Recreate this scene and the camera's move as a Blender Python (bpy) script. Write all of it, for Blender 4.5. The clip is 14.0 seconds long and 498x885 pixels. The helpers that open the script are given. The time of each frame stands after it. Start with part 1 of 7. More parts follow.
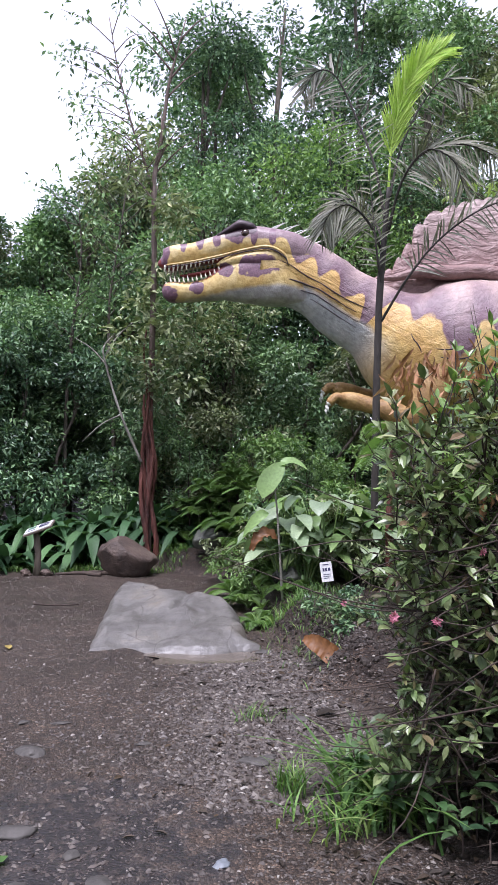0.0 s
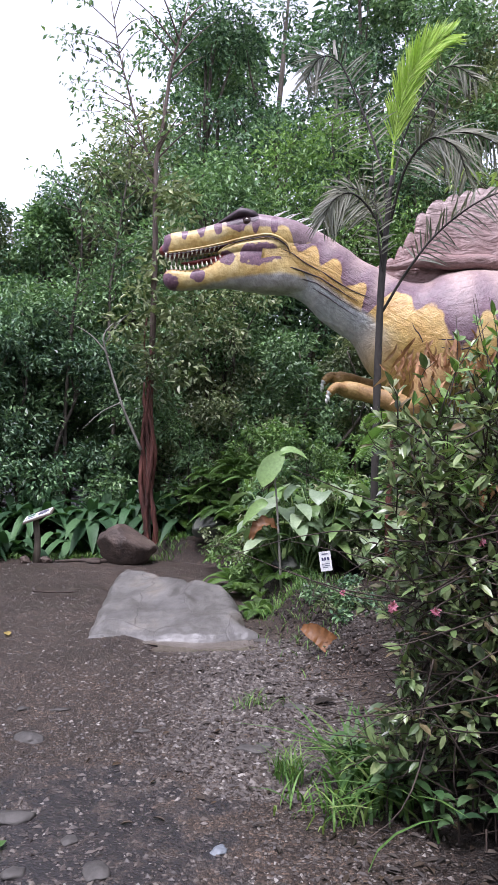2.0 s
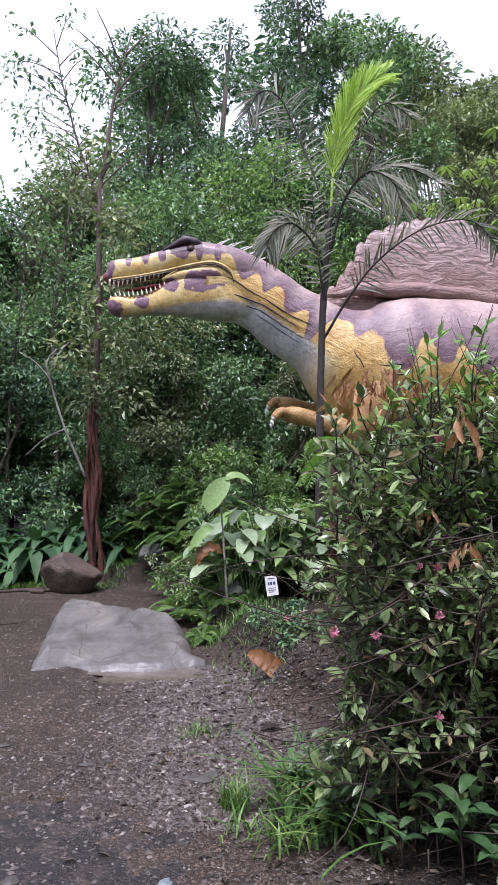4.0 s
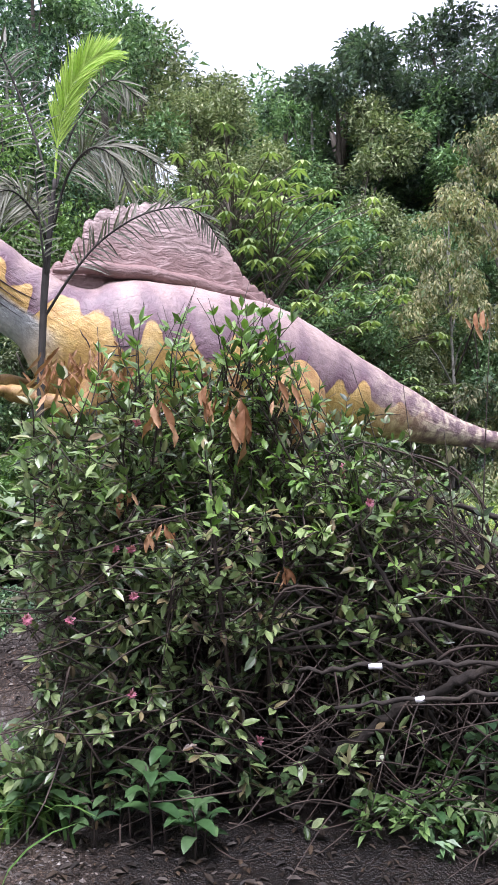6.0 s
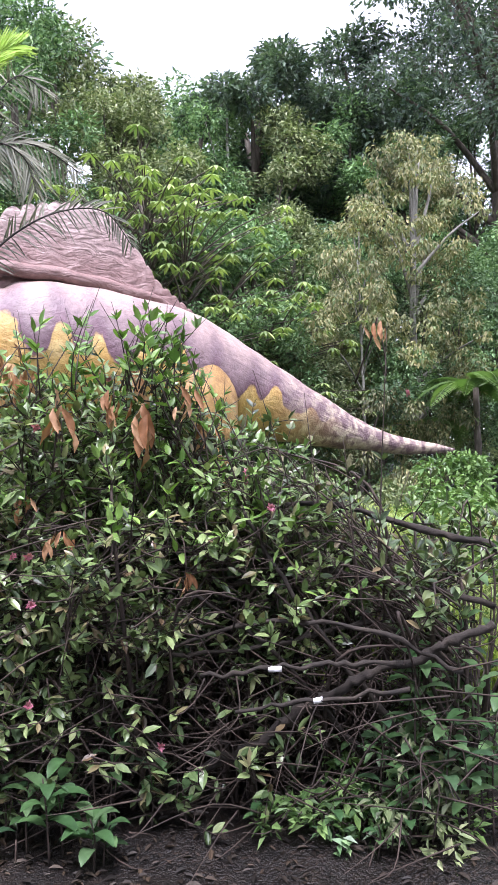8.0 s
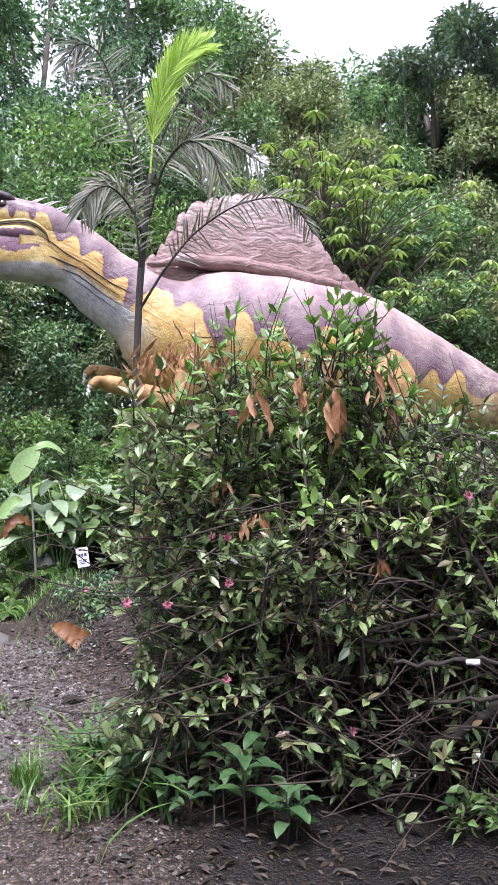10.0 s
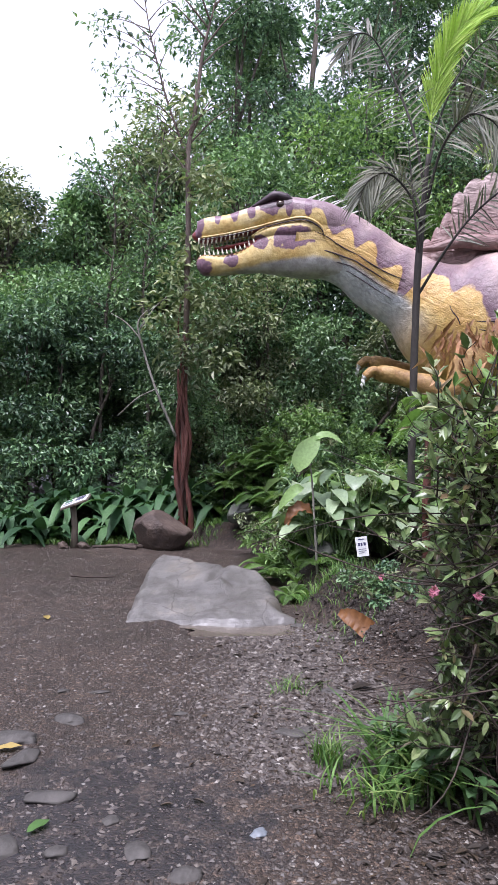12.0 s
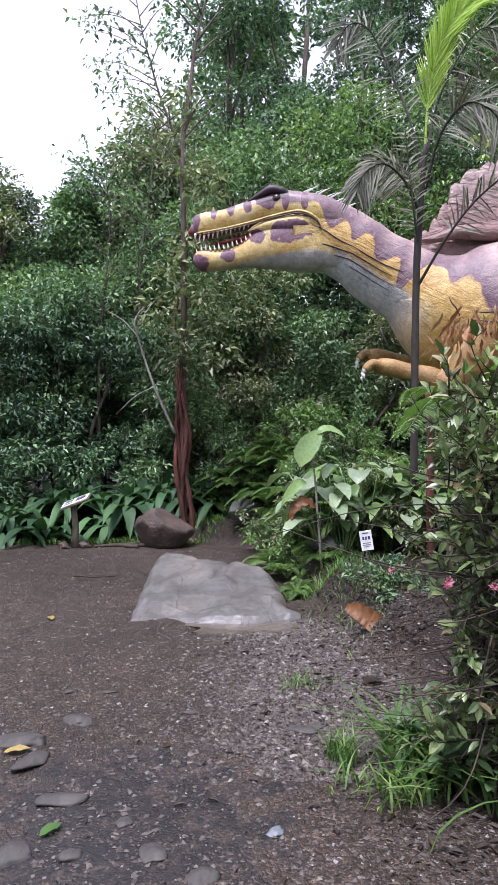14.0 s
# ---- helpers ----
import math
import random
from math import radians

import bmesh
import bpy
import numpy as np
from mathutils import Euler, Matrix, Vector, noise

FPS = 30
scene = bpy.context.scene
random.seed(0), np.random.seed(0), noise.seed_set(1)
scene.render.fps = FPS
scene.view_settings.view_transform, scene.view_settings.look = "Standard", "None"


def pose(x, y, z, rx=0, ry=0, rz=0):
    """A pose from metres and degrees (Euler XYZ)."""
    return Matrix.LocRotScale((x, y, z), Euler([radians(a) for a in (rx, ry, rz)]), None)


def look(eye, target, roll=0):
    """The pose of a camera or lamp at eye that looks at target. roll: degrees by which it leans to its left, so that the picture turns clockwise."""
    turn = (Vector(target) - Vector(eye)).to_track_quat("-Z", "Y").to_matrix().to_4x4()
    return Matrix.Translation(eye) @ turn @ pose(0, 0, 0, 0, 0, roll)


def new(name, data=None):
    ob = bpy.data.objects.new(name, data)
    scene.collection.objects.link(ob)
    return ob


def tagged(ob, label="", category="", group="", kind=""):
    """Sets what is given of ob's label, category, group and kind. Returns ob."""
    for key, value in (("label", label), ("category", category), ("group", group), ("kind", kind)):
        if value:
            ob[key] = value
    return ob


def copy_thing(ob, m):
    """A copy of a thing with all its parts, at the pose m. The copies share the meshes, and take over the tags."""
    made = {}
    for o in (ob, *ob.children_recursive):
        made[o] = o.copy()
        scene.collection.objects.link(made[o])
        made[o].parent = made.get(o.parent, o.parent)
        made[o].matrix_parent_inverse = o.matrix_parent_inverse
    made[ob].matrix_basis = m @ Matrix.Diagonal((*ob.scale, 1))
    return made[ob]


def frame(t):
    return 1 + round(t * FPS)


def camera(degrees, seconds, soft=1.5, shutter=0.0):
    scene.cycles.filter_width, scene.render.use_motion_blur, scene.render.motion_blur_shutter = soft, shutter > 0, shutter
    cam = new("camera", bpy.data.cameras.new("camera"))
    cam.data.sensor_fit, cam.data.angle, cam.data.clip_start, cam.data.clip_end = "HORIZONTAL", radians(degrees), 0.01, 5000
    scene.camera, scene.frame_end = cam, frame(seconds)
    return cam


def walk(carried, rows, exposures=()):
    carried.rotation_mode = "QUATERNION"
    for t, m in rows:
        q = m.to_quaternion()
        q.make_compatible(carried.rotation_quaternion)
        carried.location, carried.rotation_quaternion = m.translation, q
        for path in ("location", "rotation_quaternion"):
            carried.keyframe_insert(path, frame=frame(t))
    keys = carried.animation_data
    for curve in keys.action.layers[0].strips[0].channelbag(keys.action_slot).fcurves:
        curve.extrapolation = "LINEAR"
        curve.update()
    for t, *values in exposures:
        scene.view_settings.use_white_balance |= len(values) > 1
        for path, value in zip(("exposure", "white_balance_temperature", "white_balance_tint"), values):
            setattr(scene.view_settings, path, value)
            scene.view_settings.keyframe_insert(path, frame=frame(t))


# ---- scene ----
cam = camera(37.42, 14.0, soft=1.0)
PATH = [
    (0, (-0.000, 0.000, 1.550), (-0.000, 9.995, 1.864), 0.18),
    (0.5, (0.001, 0.001, 1.551), (0.039, 9.996, 1.855), -0.08),
    (1, (0.004, 0.008, 1.545), (0.123, 10.005, 1.787), 0.25),
    (1.5, (0.004, 0.013, 1.542), (-0.003, 10.013, 1.667), 0.63),
    (2, (-0.001, 0.009, 1.549), (0.001, 10.008, 1.714), 0.62),
    (2.2, (0.000, 0.010, 1.543), (0.049, 10.008, 1.763), 0.73),
    (4.3, (0.031, -0.041, 1.577), (1.121, 9.887, 2.064), -0.65),
    (4.5, (0.053, -0.043, 1.579), (1.574, 9.830, 2.035), -0.94),
    (5, (0.092, -0.058, 1.578), (2.453, 9.656, 1.827), -0.59),
    (5.5, (0.140, -0.059, 1.577), (3.390, 9.396, 1.782), -0.15),
    (6, (0.180, -0.066, 1.583), (4.295, 9.045, 1.797), -0.09),
    (6.5, (0.209, -0.075, 1.580), (4.894, 8.757, 1.793), -0.19),
    (7, (0.223, -0.095, 1.578), (5.289, 8.523, 1.830), -0.10),
    (7.2, (0.229, -0.097, 1.580), (5.391, 8.464, 1.849), -0.11),
    (9.3, (0.199, -0.110, 1.593), (4.612, 8.859, 1.863), 0.46),
    (9.5, (0.183, -0.109, 1.592), (4.262, 9.017, 1.849), 0.32),
    (10, (0.148, -0.064, 1.581), (3.152, 9.474, 1.662), 0.42),
    (10.5, (0.083, -0.057, 1.583), (1.709, 9.810, 1.662), 0.38),
    (11, (0.035, -0.026, 1.577), (0.602, 9.957, 1.669), 0.15),
    (11.5, (0.010, 0.015, 1.551), (0.048, 10.014, 1.488), 0.06),
    (12, (-0.018, 0.038, 1.533), (-0.469, 10.028, 1.515), 0.30),
    (12.5, (-0.034, 0.062, 1.521), (-0.581, 10.047, 1.456), 0.27),
    (13, (-0.042, 0.077, 1.516), (-0.470, 10.068, 1.511), -0.08),
    (13.5, (-0.060, 0.079, 1.514), (-0.503, 10.069, 1.462), -0.16),
    (14, (-0.066, 0.088, 1.515), (-0.476, 10.079, 1.460), -0.80),
]
EXPOSURE = [(0, 1.92), (2.0, 1.9), (4.5, 1.86), (5.5, 2.0), (6.0, 2.18), (6.5, 2.32), (7.0, 2.38), (9.5, 2.42), (10.5, 2.28), (11.5, 2.05), (12.5, 1.93), (14.0, 1.9)]
walk(cam, [(t, look(eye, target, roll)) for t, eye, target, roll in PATH], [(t, stops, 5980, 25) for t, stops in EXPOSURE])

# ---- light ----
SUN_EL, SUN_AZ = radians(70), radians(215)
world = bpy.data.worlds.new("overcast_sky")
scene.world = world
world.use_nodes = True
wn, wl = world.node_tree.nodes, world.node_tree.links
sky = wn.new("ShaderNodeTexSky")
sky.sky_type, sky.sun_disc = "NISHITA", False
sky.sun_elevation, sky.sun_rotation = SUN_EL, SUN_AZ
sky.air_density, sky.dust_density, sky.ozone_density = 1.0, 1.0, 1.0
grey = wn.new("ShaderNodeHueSaturation")
grey.inputs["Saturation"].default_value = 0.25
wl.new(sky.outputs[0], grey.inputs["Color"])
wl.new(grey.outputs[0], wn["Background"].inputs["Color"])
wn["Background"].inputs["Strength"].default_value = 0.11
sun = new("sun", bpy.data.lights.new("sun", "SUN"))
sun.data.energy, sun.data.angle, sun.data.color = 1.5, radians(20), (1.0, 0.99, 0.97)
sun.matrix_world = look((math.sin(SUN_AZ) * 20, math.cos(SUN_AZ) * 20, 20 * math.tan(SUN_EL)), (0, 0, 0))


# ---- materials ----
def material(name, rough=0.6, metal=0.0):
    m = bpy.data.materials.new(name)
    m.use_nodes = True
    b = m.node_tree.nodes["Principled BSDF"]
    b.inputs["Roughness"].default_value, b.inputs["Metallic"].default_value = rough, metal
    return m, m.node_tree.nodes, m.node_tree.links, b


def tex_noise(n, l, scale, detail=5.0, vec=None, rough=0.6):
    t = n.new("ShaderNodeTexNoise")
    t.inputs["Scale"].default_value, t.inputs["Detail"].default_value = scale, detail
    t.inputs["Roughness"].default_value = rough
    if vec is not None:
        l.new(vec, t.inputs["Vector"])
    return t.outputs["Fac"]


def ramp(n, l, fac, *stops):
    r = n.new("ShaderNodeValToRGB")
    while len(r.color_ramp.elements) < len(stops):
        r.color_ramp.elements.new(0.5)
    for e, (p, c) in zip(r.color_ramp.elements, stops):
        e.position, e.color = p, (*c, 1) if len(c) == 3 else c
    if fac is not None:
        l.new(fac, r.inputs["Fac"])
    return r.outputs["Color"]


def mix(n, l, fac, a, b, mode="MIX"):
    x = n.new("ShaderNodeMix")
    x.data_type, x.blend_type = "RGBA", mode
    for value, socket in ((fac, x.inputs[0]), (a, x.inputs[6]), (b, x.inputs[7])):
        if isinstance(value, (int, float)):
            socket.default_value = value
        elif isinstance(value, tuple):
            socket.default_value = (*value, 1)
        else:
            l.new(value, socket)
    return x.outputs[2]


def calc(n, l, op, a, b=0.0, c=0.0):
    x = n.new("ShaderNodeMath")
    x.operation = op
    for value, socket in zip((a, b, c), x.inputs):
        if isinstance(value, (int, float)):
            socket.default_value = value
        else:
            l.new(value, socket)
    return x.outputs[0]


def bump(n, l, b, height, strength, dist):
    x = n.new("ShaderNodeBump")
    x.inputs["Strength"].default_value, x.inputs["Distance"].default_value = strength, dist
    l.new(height, x.inputs["Height"])
    l.new(x.outputs[0], b.inputs["Normal"])


def coords(n, kind="Object"):
    return n.new("ShaderNodeTexCoord").outputs[kind]


def leaf_material(name, colours, rough=0.42, through_light=0.3, random_kind="island", gloss=0.3):
    """Leaves: a colour of its own for each leaf, slightly mottled, with light passing through."""
    m, n, l, b = material(name, rough)
    if random_kind == "island":
        r = n.new("ShaderNodeNewGeometry").outputs["Random Per Island"]
    else:
        r = n.new("ShaderNodeObjectInfo").outputs["Random"]
    k = len(colours) - 1
    c = ramp(n, l, r, *[(i / k, col) for i, col in enumerate(colours)])
    v = tex_noise(n, l, 0.55, 3.0, coords(n))
    big = ramp(n, l, v, (0.3, (0.46, 0.48, 0.54)), (0.7, (1.5, 1.45, 1.3)))
    c = mix(n, l, 1.0, c, big, "MULTIPLY")
    fine = ramp(n, l, tex_noise(n, l, 40.0, 2.0, coords(n)), (0.3, (0.8, 0.8, 0.8)), (0.7, (1.1, 1.1, 1.1)))
    c = mix(n, l, 1.0, c, fine, "MULTIPLY")
    l.new(c, b.inputs["Base Color"])
    b.inputs["Specular IOR Level"].default_value = gloss
    t = n.new("ShaderNodeBsdfTranslucent")
    l.new(mix(n, l, 1.0, c, (1.0, 1.15, 0.55), "MULTIPLY"), t.inputs["Color"])
    s = n.new("ShaderNodeMixShader")
    s.inputs[0].default_value = through_light
    l.new(b.outputs[0], s.inputs[1])
    l.new(t.outputs[0], s.inputs[2])
    l.new(s.outputs[0], n["Material Output"].inputs["Surface"])
    return m


def rough_material(name, stops, scale, fine, rough=0.8, depth=0.02, strength=0.6, stretch=(1, 1, 1)):
    """Bark, stone, soil: two scales of noise for the colour and the relief."""
    m, n, l, b = material(name, rough)
    mp = n.new("ShaderNodeMapping")
    mp.inputs["Scale"].default_value = stretch
    l.new(coords(n), mp.inputs["Vector"])
    a = tex_noise(n, l, scale, 6.0, mp.outputs[0])
    f = tex_noise(n, l, fine, 4.0, mp.outputs[0])
    c = ramp(n, l, a, *stops)
    c = mix(n, l, 0.55, c, ramp(n, l, f, (0.25, (0.35, 0.35, 0.35)), (0.75, (1.0, 1.0, 1.0))), "MULTIPLY")
    l.new(c, b.inputs["Base Color"])
    bump(n, l, b, calc(n, l, "ADD", a, calc(n, l, "MULTIPLY", f, 0.5)), strength, depth)
    return m


BUSH = leaf_material("bush_leaf", [(0.0276, 0.046, 0.0218), (0.0633, 0.103, 0.0414), (0.0978, 0.155, 0.0575), (0.132, 0.196, 0.0747), (0.161, 0.224, 0.092), (0.201, 0.253, 0.115), (0.138, 0.092, 0.0552)], 0.34, 0.14, gloss=0.4)
SHOOT = leaf_material("young_shoot_leaf", [(0.07, 0.15, 0.035), (0.12, 0.23, 0.05), (0.18, 0.3, 0.075), (0.06, 0.11, 0.035)], 0.36, 0.25, gloss=0.5)
JUNGLE = [
    leaf_material("forest_leaf_dark", [(0.026, 0.0624, 0.039), (0.078, 0.156, 0.0884), (0.137, 0.247, 0.13), (0.221, 0.345, 0.195)], 0.4, 0.16, gloss=0.35),
    leaf_material("forest_leaf_mid", [(0.042, 0.09, 0.0408), (0.114, 0.216, 0.096), (0.192, 0.318, 0.15), (0.264, 0.39, 0.198)], 0.4, 0.18, gloss=0.35),
    leaf_material("forest_leaf_olive", [(0.0784, 0.112, 0.0504), (0.168, 0.224, 0.106), (0.252, 0.302, 0.162), (0.325, 0.358, 0.213)], 0.42, 0.18, gloss=0.35),
    leaf_material("forest_leaf_bright", [(0.085, 0.175, 0.055), (0.17, 0.295, 0.09), (0.25, 0.38, 0.145)], 0.42, 0.24, gloss=0.35),
]
GIANT = leaf_material("dark_giant_leaf", [(0.05, 0.085, 0.0688), (0.0938, 0.147, 0.106), (0.15, 0.225, 0.15), (0.106, 0.125, 0.112)], 0.42, 0.2, gloss=0.35)
TAN_LEAF = leaf_material("tan_leaf", [(0.135, 0.167, 0.0862), (0.239, 0.251, 0.129), (0.359, 0.333, 0.187), (0.149, 0.228, 0.101)], 0.6, 0.25)
BROAD = leaf_material("broad_leaf", [(0.0329, 0.0808, 0.0394), (0.0517, 0.116, 0.0517), (0.0802, 0.162, 0.0705)], 0.55, 0.22, "object", 0.2)
TARO = leaf_material("taro_leaf", [(0.2, 0.33, 0.11), (0.26, 0.4, 0.16)], 0.45, 0.35, "object")
PHILO = leaf_material("large_garden_leaf", [(0.085, 0.158, 0.0594), (0.127, 0.224, 0.081), (0.184, 0.289, 0.108), (0.241, 0.341, 0.119)], 0.36, 0.25, "object", 0.5)
FERN = leaf_material("fern_frond", [(0.1, 0.19, 0.06), (0.15, 0.26, 0.085), (0.21, 0.33, 0.12)], 0.5, 0.3, "object")
GRASS = leaf_material("grass_blade", [(0.05, 0.12, 0.032), (0.085, 0.18, 0.048), (0.13, 0.25, 0.065), (0.21, 0.29, 0.1)], 0.45, 0.3)
SPEAR = leaf_material("young_palm_frond", [(0.237, 0.375, 0.0562), (0.338, 0.5, 0.0938), (0.45, 0.587, 0.163)], 0.4, 0.35)
OLD_PALM = leaf_material("faded_palm_frond", [(0.06, 0.065, 0.05), (0.12, 0.13, 0.1), (0.24, 0.24, 0.2), (0.08, 0.095, 0.06)], 0.5, 0.12)
DRY = leaf_material("dry_leaf", [(0.22, 0.1, 0.045), (0.33, 0.17, 0.09), (0.46, 0.29, 0.18)], 0.6, 0.25, "object")
RUST = leaf_material("rust_leaf", [(0.143, 0.0638, 0.0225), (0.165, 0.075, 0.03)], 0.5, 0.15, "object")
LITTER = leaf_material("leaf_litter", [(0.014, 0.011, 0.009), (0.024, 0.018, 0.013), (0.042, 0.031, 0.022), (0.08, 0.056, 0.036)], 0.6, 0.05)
PINK = leaf_material("pink_petal", [(0.4, 0.12, 0.19), (0.48, 0.18, 0.26), (0.52, 0.26, 0.32)], 0.5, 0.25)
BARK = rough_material("bark", ((0.3, (0.05, 0.04, 0.03)), (0.55, (0.11, 0.09, 0.07)), (0.75, (0.2, 0.18, 0.15))), 5, 40, 0.85, 0.02, 0.7, (1, 1, 0.25))
PALE_BARK = rough_material("pale_bark", ((0.3, (0.13, 0.12, 0.1)), (0.55, (0.28, 0.27, 0.23)), (0.75, (0.42, 0.4, 0.36))), 4, 40, 0.85, 0.02, 0.6, (1, 1, 0.4))
RED_BARK = rough_material("reddish_bark", ((0.3, (0.0384, 0.0147, 0.011)), (0.5, (0.109, 0.0331, 0.0227)), (0.75, (0.218, 0.0736, 0.0487))), 6, 45, 0.75, 0.03, 0.9, (1.28, 0.92, 0.252))
TWIG = rough_material("shrub_bark", ((0.3, (0.02, 0.0135, 0.0105)), (0.55, (0.052, 0.035, 0.026)), (0.8, (0.12, 0.088, 0.066))), 9, 60, 0.85, 0.008, 0.8)
DARK_TWIG = rough_material("dark_mossy_limb_bark", ((0.3, (0.013, 0.01, 0.008)), (0.55, (0.032, 0.024, 0.018)), (0.8, (0.07, 0.056, 0.042))), 9, 60, 0.9, 0.01, 0.9)
STONE = rough_material("brown_boulder_stone", ((0.3, (0.03, 0.021, 0.017)), (0.5, (0.075, 0.05, 0.038)), (0.75, (0.15, 0.11, 0.085))), 3.5, 26, 0.72, 0.04, 0.9)
DARK_STONE = rough_material("dark_mossy_stone", ((0.3, (0.018, 0.02, 0.017)), (0.5, (0.045, 0.05, 0.038)), (0.75, (0.09, 0.1, 0.07))), 4, 26, 0.6, 0.03, 0.8)
def slab_material():
    """Wet grey rock with tan staining and fine cracks."""
    m, n, l, b = material("pale_slab_stone", 0.4)
    co = coords(n)
    a, f = tex_noise(n, l, 2.4, 7.0, co), tex_noise(n, l, 24.0, 5.0, co)
    c = ramp(n, l, a, (0.28, (0.066, 0.06, 0.053)), (0.42, (0.104, 0.098, 0.09)), (0.56, (0.13, 0.123, 0.112)), (0.72, (0.158, 0.137, 0.106)))
    c = mix(n, l, 0.6, c, ramp(n, l, f, (0.3, (0.5, 0.5, 0.5)), (0.7, (1.15, 1.15, 1.15))), "MULTIPLY")
    warp = n.new("ShaderNodeTexNoise")
    warp.inputs["Scale"].default_value = 2.2
    l.new(co, warp.inputs["Vector"])
    shift = n.new("ShaderNodeMix")
    shift.data_type, shift.inputs[0].default_value = "VECTOR", 0.35
    l.new(co, shift.inputs[4]), l.new(warp.outputs["Color"], shift.inputs[5])
    crack = n.new("ShaderNodeTexVoronoi")
    crack.feature, crack.inputs["Scale"].default_value = "DISTANCE_TO_EDGE", 1.7
    l.new(shift.outputs[1], crack.inputs["Vector"])
    lines = ramp(n, l, crack.outputs["Distance"], (0.0, (0.45, 0.43, 0.4)), (0.01, (1, 1, 1)))
    some = ramp(n, l, a, (0.44, (0, 0, 0)), (0.56, (1, 1, 1)))
    c = mix(n, l, some, c, mix(n, l, 1.0, c, lines, "MULTIPLY"))
    l.new(c, b.inputs["Base Color"])
    l.new(ramp(n, l, a, (0.35, (0.28, 0.28, 0.28)), (0.65, (0.55, 0.55, 0.55))), b.inputs["Roughness"])
    h = calc(n, l, "ADD", calc(n, l, "MULTIPLY", a, 1.6), calc(n, l, "MULTIPLY", f, 0.35))
    bump(n, l, b, calc(n, l, "ADD", h, calc(n, l, "MINIMUM", calc(n, l, "MULTIPLY", crack.outputs["Distance"], 10.0), 0.12)), 0.6, 0.025)
    return m


SLAB = slab_material()
WOOD = rough_material("weathered_post_wood", ((0.3, (0.09, 0.075, 0.055)), (0.55, (0.17, 0.14, 0.105)), (0.75, (0.27, 0.23, 0.18))), 8, 50, 0.8, 0.006, 0.6, (1, 1, 0.15))
WHITE = rough_material("white_sign_plastic", ((0.3, (0.7, 0.7, 0.7)), (0.7, (0.8, 0.8, 0.8))), 6, 60, 0.45, 0.001, 0.1)
INK = rough_material("dark_blue_print", ((0.3, (0.03, 0.03, 0.09)), (0.7, (0.05, 0.05, 0.13))), 6, 60, 0.5, 0.001, 0.1)
TEAL = rough_material("green_print", ((0.3, (0.06, 0.16, 0.1)), (0.7, (0.1, 0.22, 0.14))), 6, 60, 0.5, 0.001, 0.1)
GREY_METAL = rough_material("dull_stake_metal", ((0.3, (0.25, 0.25, 0.25)), (0.7, (0.35, 0.35, 0.35))), 8, 60, 0.5, 0.001, 0.2)


def pebble_material():
    m, n, l, b = material("gravel_stone", 0.55)
    r = n.new("ShaderNodeNewGeometry").outputs["Random Per Island"]
    c = ramp(n, l, r, (0.0, (0.03, 0.023, 0.019)), (0.5, (0.064, 0.052, 0.044)), (0.78, (0.09, 0.073, 0.06)), (0.96, (0.15, 0.13, 0.11)), (1.0, (0.3, 0.28, 0.25)))
    f = ramp(n, l, tex_noise(n, l, 60.0, 3.0, coords(n)), (0.3, (0.7, 0.7, 0.7)), (0.7, (1.1, 1.1, 1.1)))
    l.new(mix(n, l, 1.0, c, f, "MULTIPLY"), b.inputs["Base Color"])
    return m


